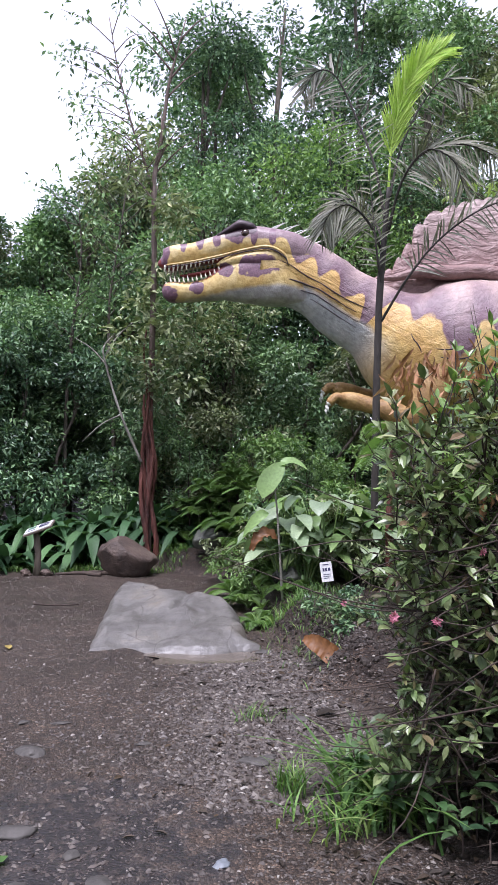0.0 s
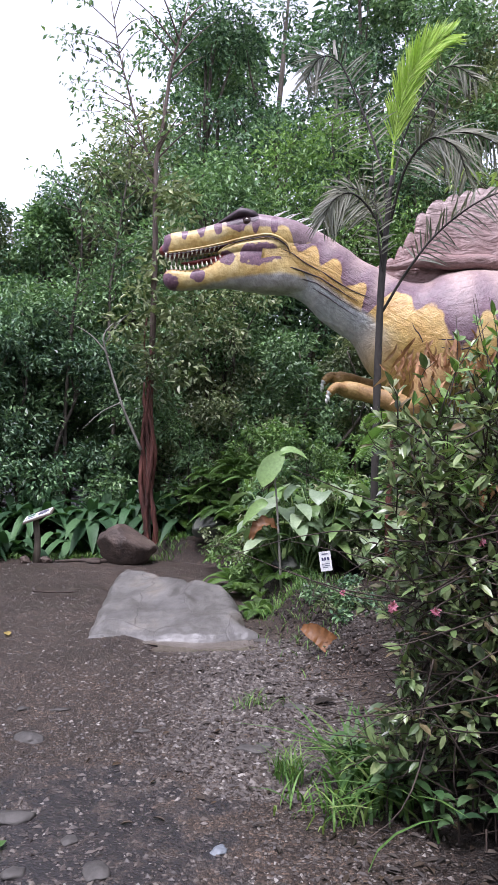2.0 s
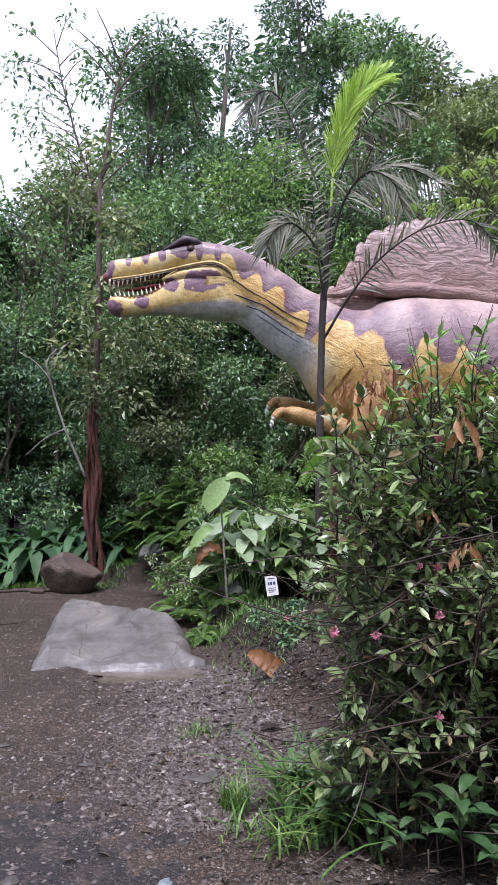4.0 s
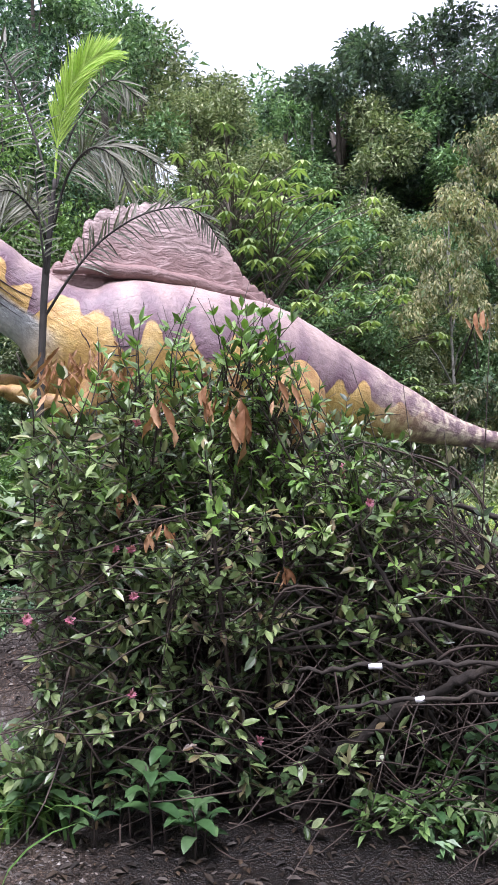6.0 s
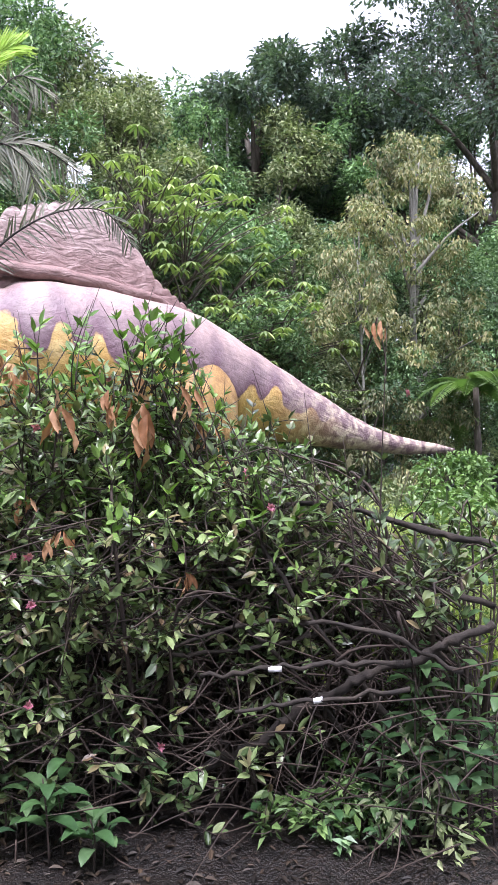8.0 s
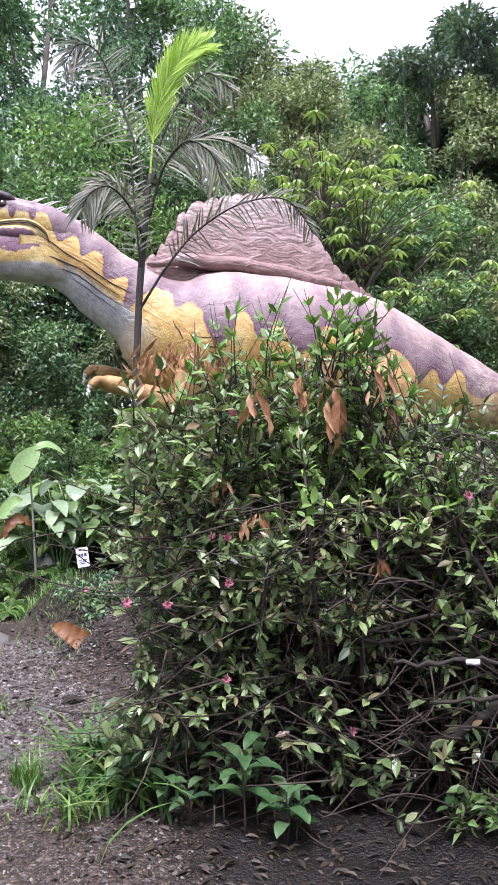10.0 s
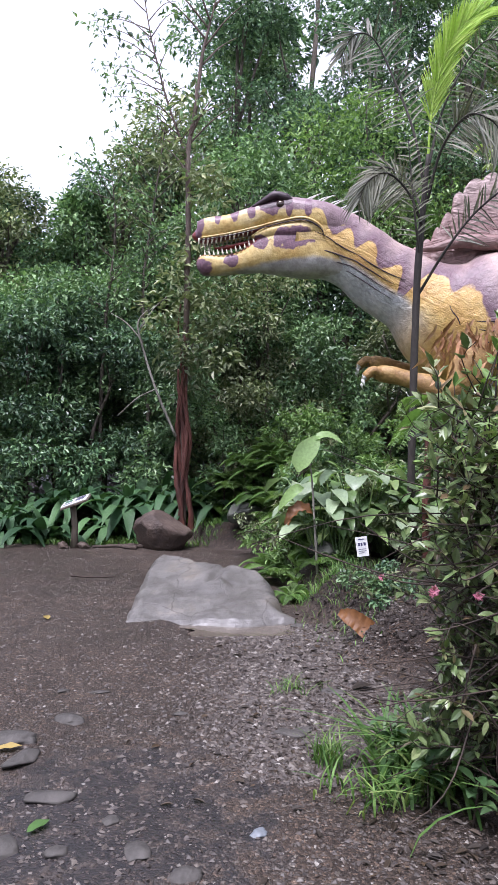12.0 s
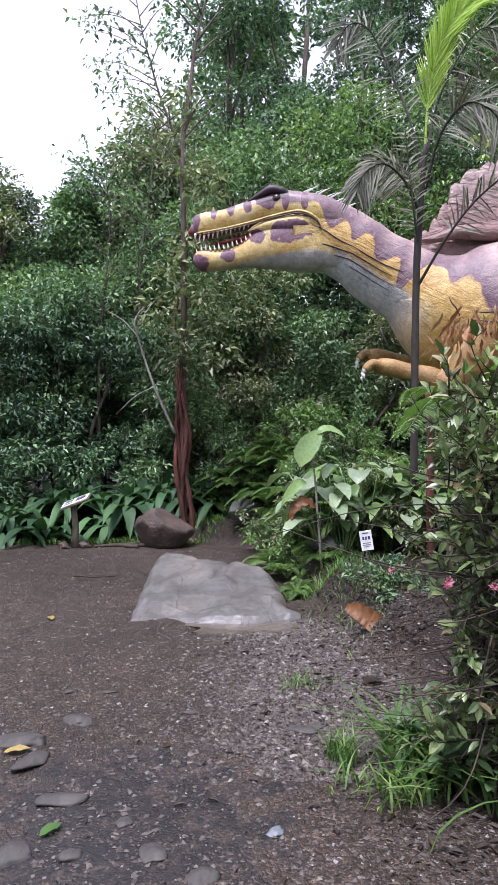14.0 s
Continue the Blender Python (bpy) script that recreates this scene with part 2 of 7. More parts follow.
def ground_material():
    """Wet, dark gravelly soil: chips at two sizes, damp smooth patches, mud by the bank."""
    m, n, l, b = material("wet_gravel_soil", 0.6)
    co = coords(n)
    big = tex_noise(n, l, 0.55, 5.0, co)
    mid = tex_noise(n, l, 6.0, 6.0, co)
    vor = n.new("ShaderNodeTexVoronoi")
    vor.inputs["Scale"].default_value = 80.0
    l.new(co, vor.inputs["Vector"])
    vor2 = n.new("ShaderNodeTexVoronoi")
    vor2.inputs["Scale"].default_value = 185.0
    l.new(co, vor2.inputs["Vector"])
    soil = ramp(n, l, mid, (0.3, (0.025, 0.0175, 0.013)), (0.55, (0.046, 0.034, 0.0255)), (0.8, (0.078, 0.059, 0.045)))
    chip = n.new("ShaderNodeSeparateColor")
    l.new(vor.outputs["Color"], chip.inputs[0])
    chips = ramp(n, l, chip.outputs[0], (0.0, (0.45, 0.43, 0.42)), (0.6, (0.95, 0.92, 0.9)), (0.86, (1.6, 1.55, 1.5)), (1.0, (3.0, 2.95, 2.9)))
    chip2 = n.new("ShaderNodeSeparateColor")
    l.new(vor2.outputs["Color"], chip2.inputs[0])
    chips2 = ramp(n, l, chip2.outputs[0], (0.0, (0.7, 0.7, 0.7)), (0.7, (1.05, 1.02, 1.0)), (1.0, (1.9, 1.85, 1.8)))
    c = mix(n, l, 1.0, mix(n, l, 1.0, soil, chips, "MULTIPLY"), chips2, "MULTIPLY")
    # black leaf mould off the path, its colour darkened further for the shrub's shade
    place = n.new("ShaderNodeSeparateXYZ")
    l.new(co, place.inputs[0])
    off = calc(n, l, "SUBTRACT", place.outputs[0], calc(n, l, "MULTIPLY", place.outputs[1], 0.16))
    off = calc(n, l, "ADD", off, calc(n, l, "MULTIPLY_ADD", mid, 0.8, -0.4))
    shaded_mould = ramp(n, l, off, (0.2, (0, 0, 0)), (0.45, (1, 1, 1)))
    c = mix(n, l, shaded_mould, c, mix(n, l, 1.0, c, (0.2, 0.185, 0.17), "MULTIPLY"))
    # brown earth on the cut face of the bank
    earth = ramp(n, l, calc(n, l, "ADD", place.outputs[2], calc(n, l, "MULTIPLY_ADD", mid, 0.1, -0.05)), (0.05, (0, 0, 0)), (0.13, (1, 1, 1)))
    c = mix(n, l, earth, c, mix(n, l, 1.0, c, (0.5, 0.43, 0.37), "MULTIPLY"))
    # damp dark patches
    sp = n.new("ShaderNodeSeparateXYZ")
    l.new(co, sp.inputs[0])
    px = calc(n, l, "DIVIDE", calc(n, l, "ADD", sp.outputs[0], 0.75), 0.75)
    py = calc(n, l, "DIVIDE", calc(n, l, "ADD", sp.outputs[1], -2.9), 0.9)
    pool = calc(n, l, "ADD", calc(n, l, "MULTIPLY", px, px), calc(n, l, "MULTIPLY", py, py))
    pool = ramp(n, l, calc(n, l, "ADD", pool, calc(n, l, "MULTIPLY_ADD", mid, 3.2, -1.6)), (0.3, (1, 1, 1)), (1.5, (0, 0, 0)))
    damp = ramp(n, l, big, (0.42, (0.6, 0.6, 0.6)), (0.6, (0, 0, 0)))
    wet = mix(n, l, 1.0, damp, pool, "LIGHTEN")
    c = mix(n, l, calc(n, l, "MULTIPLY", pool, 0.5), c, (0.05, 0.05, 0.053))
    c = mix(n, l, wet, c, mix(n, l, 1.0, c, (0.6, 0.61, 0.64), "MULTIPLY"))
    l.new(c, b.inputs["Base Color"])
    l.new(ramp(n, l, wet, (0.0, (0.75, 0.75, 0.75)), (1.0, (0.22, 0.22, 0.22))), b.inputs["Roughness"])
    b.inputs["Specular IOR Level"].default_value = 0.35
    h = calc(n, l, "ADD", calc(n, l, "MULTIPLY", vor.outputs["Distance"], -0.7), mid)
    h = calc(n, l, "ADD", h, calc(n, l, "MULTIPLY", vor2.outputs["Distance"], -0.4))
    bump(n, l, b, calc(n, l, "MULTIPLY", h, calc(n, l, "MULTIPLY_ADD", pool, -0.75, 1.0)), 0.7, 0.02)
    return m


GROUND, PEBBLE = ground_material(), pebble_material()


def water_material():
    m, n, l, b = material("muddy_puddle_water", 0.08)
    l.new(ramp(n, l, tex_noise(n, l, 5.0, 3.0, coords(n)), (0.3, (0.09, 0.075, 0.06)), (0.7, (0.13, 0.11, 0.09))), b.inputs["Base Color"])
    bump(n, l, b, tex_noise(n, l, 12.0, 2.0, coords(n)), 0.05, 0.01)
    return m


# the statue's line of centres: x, z, half height, half width, shift to the far side
BODY = [
    (0.15, 4.2, 0.47, 0.3, 0), (0.55, 4.13, 0.47, 0.33, 0), (0.95, 3.94, 0.45, 0.34, 0), (1.28, 3.69, 0.48, 0.38, 0), (1.66, 3.45, 0.53, 0.46, 0),
    (2.08, 3.17, 0.79, 0.64, 0), (2.6, 3.04, 0.95, 0.78, 0), (3.3, 3.02, 0.99, 0.84, 0), (4.0, 2.98, 0.97, 0.84, 0), (4.6, 2.95, 0.93, 0.78, 0),
    (5.2, 2.86, 0.84, 0.68, 0), (5.8, 2.7, 0.7, 0.56, -0.02), (6.4, 2.52, 0.58, 0.46, -0.05), (7.0, 2.34, 0.47, 0.38, -0.08), (7.6, 2.17, 0.35, 0.3, -0.12),
    (8.3, 1.99, 0.22, 0.2, -0.16), (9.0, 1.88, 0.15, 0.14, -0.2), (9.8, 1.83, 0.09, 0.09, -0.22), (10.3, 1.81, 0.03, 0.03, -0.22)]
# lower edge of the mauve saddle: x, and how far down the flank (0 spine, 1 belly)
SADDLE = [
    (0.15, 0.33), (0.42, 0.3), (0.61, 0.49), (0.73, 0.35), (0.9, 0.51), (0.98, 0.37), (1.22, 0.53), (1.38, 0.42), (1.55, 0.66), (1.66, 0.36), (1.84, 0.35),
    (1.97, 0.45), (2.1, 0.38), (2.28, 0.41), (2.45, 0.52), (2.62, 0.555), (2.75, 0.5), (2.9, 0.405), (3.02, 0.49), (3.13, 0.52), (3.24, 0.5), (3.34, 0.44),
    (3.5, 0.53), (3.72, 0.56), (3.92, 0.48), (4.05, 0.43), (4.22, 0.52), (4.35, 0.53), (4.5, 0.42), (4.68, 0.55), (4.95, 0.6), (5.1, 0.5), (5.28, 0.61), (5.6, 0.62), (5.8, 0.5), (6.0, 0.58), (6.2, 0.43), (6.45, 0.56), (6.72, 0.57), (6.95, 0.46), (7.2, 0.56), (7.4, 0.44), (7.7, 0.55), (8.0, 0.46), (10.3, 0.46)]


def curve_node(n, l, value, points):
    """A smooth curve through points with both coordinates between 0 and 1."""
    c = n.new("ShaderNodeFloatCurve")
    line = c.mapping.curves[0]
    while len(line.points) < len(points):
        line.points.new(0.5, 0.5)
    for p, (x, y) in zip(line.points, points):
        p.location = (x, y)
    c.mapping.update()
    l.new(value, c.inputs["Value"])
    return c.outputs[0]


def hide_relief(n, l, b, co, strength, dist, long_folds=1.0):
    """Long folds along the body, cross wrinkles and fine scales."""
    vor = n.new("ShaderNodeTexVoronoi")
    vor.inputs["Scale"].default_value = 48.0
    l.new(co, vor.inputs["Vector"])
    mp = n.new("ShaderNodeMapping")
    mp.inputs["Scale"].default_value = (1.3, 11.0, 1.0)
    l.new(coords(n, "UV"), mp.inputs["Vector"])
    folds = n.new("ShaderNodeTexNoise")
    folds.inputs["Scale"].default_value, folds.inputs["Detail"].default_value, folds.inputs["Distortion"].default_value = 1.0, 4.0, 1.1
    l.new(mp.outputs[0], folds.inputs["Vector"])
    cross = n.new("ShaderNodeTexNoise")
    cross.inputs["Scale"].default_value, cross.inputs["Detail"].default_value, cross.inputs["Distortion"].default_value = 7.0, 5.0, 1.2
    l.new(co, cross.inputs["Vector"])
    h = calc(n, l, "ADD", calc(n, l, "MULTIPLY", vor.outputs["Distance"], 0.25), calc(n, l, "MULTIPLY", cross.outputs["Fac"], 1.2))
    # deep creases where the folds pinch
    crease = calc(n, l, "MINIMUM", calc(n, l, "MULTIPLY", calc(n, l, "ABSOLUTE", calc(n, l, "SUBTRACT", folds.outputs["Fac"], 0.5)), 14.0), 1.0)
    h = calc(n, l, "ADD", h, calc(n, l, "MULTIPLY", folds.outputs["Fac"], long_folds))
    h = calc(n, l, "ADD", h, calc(n, l, "MULTIPLY", crease, 0.14 * long_folds))
    bump(n, l, b, h, strength, dist)
    return crease


def skin_material():
    """Painted hide: mauve saddle with round lobes, yellow flanks, pale blue throat. UV: metres along the body, 0 at the spine to 1 under the belly."""
    m, n, l, b = material("painted_hide", 0.5)
    uv = n.new("ShaderNodeSeparateXYZ")
    l.new(coords(n, "UV"), uv.inputs[0])
    u, v = uv.outputs[0], uv.outputs[1]
    co = coords(n)
    wob, wob2 = tex_noise(n, l, 1.6, 3.0, co), tex_noise(n, l, 6.0, 3.0, co)
    xs, zs = np.array([p[0] for p in BODY]), np.array([p[1] for p in BODY])
    arc = 0.9 + np.concatenate([[0], np.cumsum(np.hypot(np.diff(xs), np.diff(zs)))])
    edge = curve_node(n, l, calc(n, l, "MULTIPLY", u, 1 / 12), [(float(np.interp(x, xs, arc)) / 12, y) for x, y in SADDLE])
    edge = calc(n, l, "ADD", edge, calc(n, l, "MULTIPLY_ADD", wob2, 0.07, -0.035))
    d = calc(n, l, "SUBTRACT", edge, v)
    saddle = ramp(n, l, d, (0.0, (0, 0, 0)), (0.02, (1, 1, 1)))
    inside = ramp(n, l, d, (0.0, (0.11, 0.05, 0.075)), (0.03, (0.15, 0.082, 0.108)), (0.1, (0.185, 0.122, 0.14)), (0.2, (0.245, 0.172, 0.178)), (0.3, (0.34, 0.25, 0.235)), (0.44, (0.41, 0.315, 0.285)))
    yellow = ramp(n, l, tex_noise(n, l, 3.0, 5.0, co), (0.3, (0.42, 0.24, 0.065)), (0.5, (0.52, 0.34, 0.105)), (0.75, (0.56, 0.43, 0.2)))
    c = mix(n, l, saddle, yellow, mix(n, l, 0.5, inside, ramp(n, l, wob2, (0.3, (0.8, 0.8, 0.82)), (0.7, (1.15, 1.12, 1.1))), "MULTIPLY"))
    # throat
    low = calc(n, l, "ADD", v, calc(n, l, "MULTIPLY_ADD", wob, 0.1, -0.05))
    pale = ramp(n, l, low, (0.6, (0, 0, 0)), (0.66, (1, 1, 1)))
    throat = ramp(n, l, tex_noise(n, l, 7.0, 5.0, co), (0.3, (0.36, 0.38, 0.4)), (0.55, (0.46, 0.48, 0.49)), (0.8, (0.54, 0.54, 0.52)))
    front = ramp(n, l, calc(n, l, "MULTIPLY", u, 0.1), (0.25, (1, 1, 1)), (0.31, (0.0, 0.0, 0.0)))
    c = mix(n, l, calc(n, l, "MULTIPLY", pale, front), c, throat)
    # towards its tip the tail turns grey-mauve with pale flecks
    end = ramp(n, l, calc(n, l, "MULTIPLY", u, 0.1), (0.72, (0, 0, 0)), (0.88, (1, 1, 1)))
    flecks = ramp(n, l, tex_noise(n, l, 6.0, 2.0, co), (0.4, (0.16, 0.1, 0.11)), (0.5, (0.3, 0.22, 0.2)), (0.6, (0.5, 0.42, 0.32)))
    c = mix(n, l, end, c, flecks)
    dirt = ramp(n, l, tex_noise(n, l, 14.0, 6.0, co), (0.3, (0.74, 0.72, 0.7)), (0.65, (1.05, 1.05, 1.05)))
    c = mix(n, l, 1.0, c, dirt, "MULTIPLY")
    crease = hide_relief(n, l, b, co, 0.6, 0.025)
    # slightly darker hide colour where the folds pinch
    crease_tone = ramp(n, l, crease, (0.0, (0.86, 0.84, 0.83)), (0.3, (1, 1, 1)))
    l.new(mix(n, l, 1.0, c, crease_tone, "MULTIPLY"), b.inputs["Base Color"])
    return m


def head_material():
    """Painted head: cream-yellow with mauve patches and stripes, a grey underside, mauve nape."""
    m, n, l, b = material("painted_head_hide", 0.48)
    co = coords(n)
    sep = n.new("ShaderNodeSeparateXYZ")
    l.new(co, sep.inputs[0])
    wob2 = tex_noise(n, l, 6.0, 3.0, co)
    wob3 = tex_noise(n, l, 8.5, 2.0, co)
    along = calc(n, l, "MULTIPLY_ADD", sep.outputs[0], 1 / 2.4, 1.3 / 2.4)
    level = calc(n, l, "ADD", calc(n, l, "SUBTRACT", sep.outputs[2], 3.5), calc(n, l, "MULTIPLY_ADD", wob2, 0.08, -0.04))
    at = lambda pts: curve_node(n, l, along, [((x + 1.3) / 2.4, z - 3.5) for x, z in pts])
    nape = calc(n, l, "SUBTRACT", level, at([(-1.3, 4.5), (-0.6, 4.49), (0.0, 4.48), (0.25, 4.46), (0.42, 4.46), (0.55, 4.25), (0.61, 4.12), (0.68, 4.2), (0.74, 4.27), (0.82, 4.12), (0.9, 3.97), (1.1, 4.0)]))
    under = calc(n, l, "SUBTRACT", at([(-1.3, 3.7), (-0.9, 3.74), (-0.5, 3.8), (-0.15, 3.87), (0.34, 3.9), (0.85, 3.83), (1.1, 3.8)]), level)
    yellow = ramp(n, l, tex_noise(n, l, 4.0, 5.0, co), (0.3, (0.46, 0.3, 0.085)), (0.5, (0.54, 0.4, 0.15)), (0.72, (0.58, 0.48, 0.26)))
    behind = ramp(n, l, along, (0.42, (0, 0, 0)), (0.6, (1, 1, 1)))
    top = mix(n, l, behind, (0.4, 0.32, 0.26), (0.22, 0.15, 0.165))
    c = mix(n, l, ramp(n, l, nape, (0.0, (0, 0, 0)), (0.03, (1, 1, 1))), yellow, top)
    grey = ramp(n, l, tex_noise(n, l, 7.0, 5.0, co), (0.3, (0.3, 0.29, 0.28)), (0.7, (0.46, 0.45, 0.43)))
    c = mix(n, l, ramp(n, l, under, (0.0, (0, 0, 0)), (0.05, (1, 1, 1))), c, grey)

    def patch(x, z, rx, rz, soft=0.2):
        dx = calc(n, l, "DIVIDE", calc(n, l, "SUBTRACT", sep.outputs[0], x), rx)
        dz = calc(n, l, "DIVIDE", calc(n, l, "SUBTRACT", sep.outputs[2], z), rz)
        rr = calc(n, l, "ADD", calc(n, l, "MULTIPLY", dx, dx), calc(n, l, "MULTIPLY", dz, dz))
        rr = calc(n, l, "ADD", rr, calc(n, l, "MULTIPLY_ADD", wob3, 1.8, -0.9))
        return ramp(n, l, rr, (1.0 - soft, (1, 1, 1)), (1.0, (0, 0, 0)))

    mauve = ramp(n, l, tex_noise(n, l, 22.0, 4.0, co), (0.3, (0.1, 0.045, 0.075)), (0.6, (0.17, 0.09, 0.12)), (0.8, (0.26, 0.17, 0.19)))
    for x, z, rx, rz in ((0.1, 4.13, 0.29, 0.15), (-0.32, 4.09, 0.11, 0.1), (-0.69, 3.88, 0.1, 0.085), (-1.08, 3.78, 0.15, 0.13), (-1.19, 4.34, 0.15, 0.22), (-0.87, 4.47, 0.05, 0.15), (-0.65, 4.51, 0.06, 0.15), (-0.43, 4.54, 0.06, 0.16), (-0.18, 4.54, 0.14, 0.12), (0.06, 4.54, 0.05, 0.15), (0.3, 4.52, 0.05, 0.15)):
        c = mix(n, l, patch(x, z, rx, rz), c, mauve)
    c = mix(n, l, patch(-0.13, 4.62, 0.24, 0.11), c, (0.05, 0.022, 0.034))
    dirt = ramp(n, l, tex_noise(n, l, 16.0, 6.0, co), (0.3, (0.72, 0.7, 0.68)), (0.65, (1.05, 1.05, 1.05)))
    l.new(mix(n, l, 1.0, c, dirt, "MULTIPLY"), b.inputs["Base Color"])
    hide_relief(n, l, b, co, 0.55, 0.015, 0.3)
    return m


def sail_material():
    m, n, l, b = material("painted_sail_hide", 0.55)
    co = coords(n)
    mp = n.new("ShaderNodeMapping")
    mp.inputs["Scale"].default_value = (1.0, 1.0, 2.6)
    l.new(co, mp.inputs["Vector"])
    a = tex_noise(n, l, 2.0, 7.0, mp.outputs[0])
    sep = n.new("ShaderNodeSeparateXYZ")
    l.new(co, sep.inputs[0])
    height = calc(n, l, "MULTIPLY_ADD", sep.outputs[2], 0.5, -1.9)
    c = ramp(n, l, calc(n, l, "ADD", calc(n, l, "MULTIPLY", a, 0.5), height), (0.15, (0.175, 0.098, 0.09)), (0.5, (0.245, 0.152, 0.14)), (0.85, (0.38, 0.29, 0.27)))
    dirt = ramp(n, l, tex_noise(n, l, 16.0, 6.0, co), (0.3, (0.7, 0.68, 0.66)), (0.65, (1.05, 1.05, 1.05)))
    l.new(mix(n, l, 1.0, c, dirt, "MULTIPLY"), b.inputs["Base Color"])
    fold = n.new("ShaderNodeTexNoise")
    fold.inputs["Scale"].default_value, fold.inputs["Detail"].default_value, fold.inputs["Distortion"].default_value = 3.2, 6.0, 1.4
    l.new(mp.outputs[0], fold.inputs["Vector"])
    bump(n, l, b, fold.outputs["Fac"], 0.75, 0.06)
    return m


def plain(name, c1, c2, scale, rough):
    m, n, l, b = material(name, rough)
    l.new(ramp(n, l, tex_noise(n, l, scale, 4.0, coords(n)), (0.3, c1), (0.7, c2)), b.inputs["Base Color"])
    return m


PATH_STONE = rough_material("path_stone", ((0.3, (0.04, 0.036, 0.032)), (0.55, (0.068, 0.062, 0.055)), (0.75, (0.1, 0.092, 0.082))), 6, 40, 0.72, 0.012, 0.8)
PALE = rough_material("pale_blue_stone", ((0.3, (0.15, 0.17, 0.19)), (0.7, (0.21, 0.23, 0.25))), 8, 50, 0.5, 0.004, 0.3)
SKIN, HEAD, SAIL, WATER = skin_material(), head_material(), sail_material(), water_material()
MOUTH = plain("mouth_red", (0.12, 0.018, 0.018), (0.22, 0.04, 0.035), 8, 0.4)
TOOTH = plain("ivory_tooth", (0.6, 0.55, 0.42), (0.75, 0.71, 0.6), 20, 0.4)
EYE = plain("dark_eye", (0.012, 0.01, 0.01), (0.05, 0.025, 0.015), 30, 0.12)
BROW = plain("dark_mauve_brow", (0.018, 0.009, 0.013), (0.04, 0.019, 0.028), 12, 0.55)
CLAW = plain("pale_claw", (0.5, 0.5, 0.46), (0.68, 0.68, 0.63), 20, 0.4)


# ---- mesh helpers ----
rng = np.random.default_rng(7)


def tri_mesh(name, verts, tris, mats, index=None, uv=None, smooth=False):
    """A mesh from arrays of corners and triangles, with a material index for each triangle and a UV for each corner."""
    me = bpy.data.meshes.new(name)
    verts, tris = np.asarray(verts, dtype=np.float32), np.asarray(tris, dtype=np.int32)
    me.vertices.add(len(verts))
    me.vertices.foreach_set("co", verts.ravel())
    me.loops.add(tris.size)
    me.loops.foreach_set("vertex_index", tris.ravel())
    me.polygons.add(len(tris))
    me.polygons.foreach_set("loop_start", np.arange(0, tris.size, 3, dtype=np.int32))
    me.polygons.foreach_set("loop_total", np.full(len(tris), 3, dtype=np.int32))
    for m in mats:
        me.materials.append(m)
    if index is not None:
        me.polygons.foreach_set("material_index", np.asarray(index, dtype=np.int32))
    me.polygons.foreach_set("use_smooth", np.full(len(tris), smooth, dtype=bool))
    if uv is not None:
        layer = me.uv_layers.new(name="hide")
        layer.data.foreach_set("uv", np.asarray(uv, dtype=np.float32)[tris.ravel()].ravel())
    me.update(calc_edges=True)
    me.validate()
    return me


class Shape:
    """Collects corners and triangles for one mesh."""

    def __init__(self):
        self.v, self.t, self.m, self.uv, self.count = [], [], [], [], 0

    def add(self, v, t, mat=0, uv=None):
        v, t = np.asarray(v, float), np.asarray(t, int)
        self.v.append(v), self.t.append(t + self.count)
        self.m.append(np.full(len(t), mat) if np.isscalar(mat) else np.asarray(mat))
        self.uv.append(np.zeros((len(v), 2)) if uv is None else uv)
        self.count += len(v)

    def mesh(self, name, mats, smooth=False, with_uv=False):
        return tri_mesh(name, np.concatenate(self.v), np.concatenate(self.t), mats, np.concatenate(self.m), np.concatenate(self.uv) if with_uv else None, smooth)


def part(name, me, parent, label="", kind="", m=None):
    ob = new(name, me)
    ob.parent = parent
    if m is not None:
        ob.matrix_basis = m
    return tagged(ob, label=label, kind=kind)


def thing(name, m, label, category, group="", kind=""):
    ob = new(name)
    ob.empty_display_size = 0.1
    ob.matrix_basis = m
    return tagged(ob, label, category, group, kind)


def grid_tris(rows, cols, closed):
    """Triangles of a sheet or tube of rows x cols corners."""
    i, j = np.meshgrid(np.arange(rows - 1), np.arange(cols if closed else cols - 1), indexing="ij")
    a, b = i * cols + j, i * cols + (j + 1) % cols
    c, d = a + cols, b + cols
    return np.concatenate([np.stack([a, b, d], -1).reshape(-1, 3), np.stack([a, d, c], -1).reshape(-1, 3)])


def unit(a):
    return a / np.maximum(np.linalg.norm(a, axis=-1, keepdims=True), 1e-9)


def smooth_path(points, steps):
    """Catmull-Rom through the rows of points (any number of columns)."""
    p = np.asarray(points, float)
    p = np.concatenate([[2 * p[0] - p[1]], p, [2 * p[-1] - p[-2]]])
    out = []
    for k in range(1, len(p) - 2):
        for s in np.arange(steps) / steps:
            a, b, c, d = p[k - 1], p[k], p[k + 1], p[k + 2]
            out.append(0.5 * (2 * b + (c - a) * s + (2 * a - 5 * b + 4 * c - d) * s * s + (3 * b - a - 3 * c + d) * s ** 3))
    out.append(p[-2])
    return np.array(out)


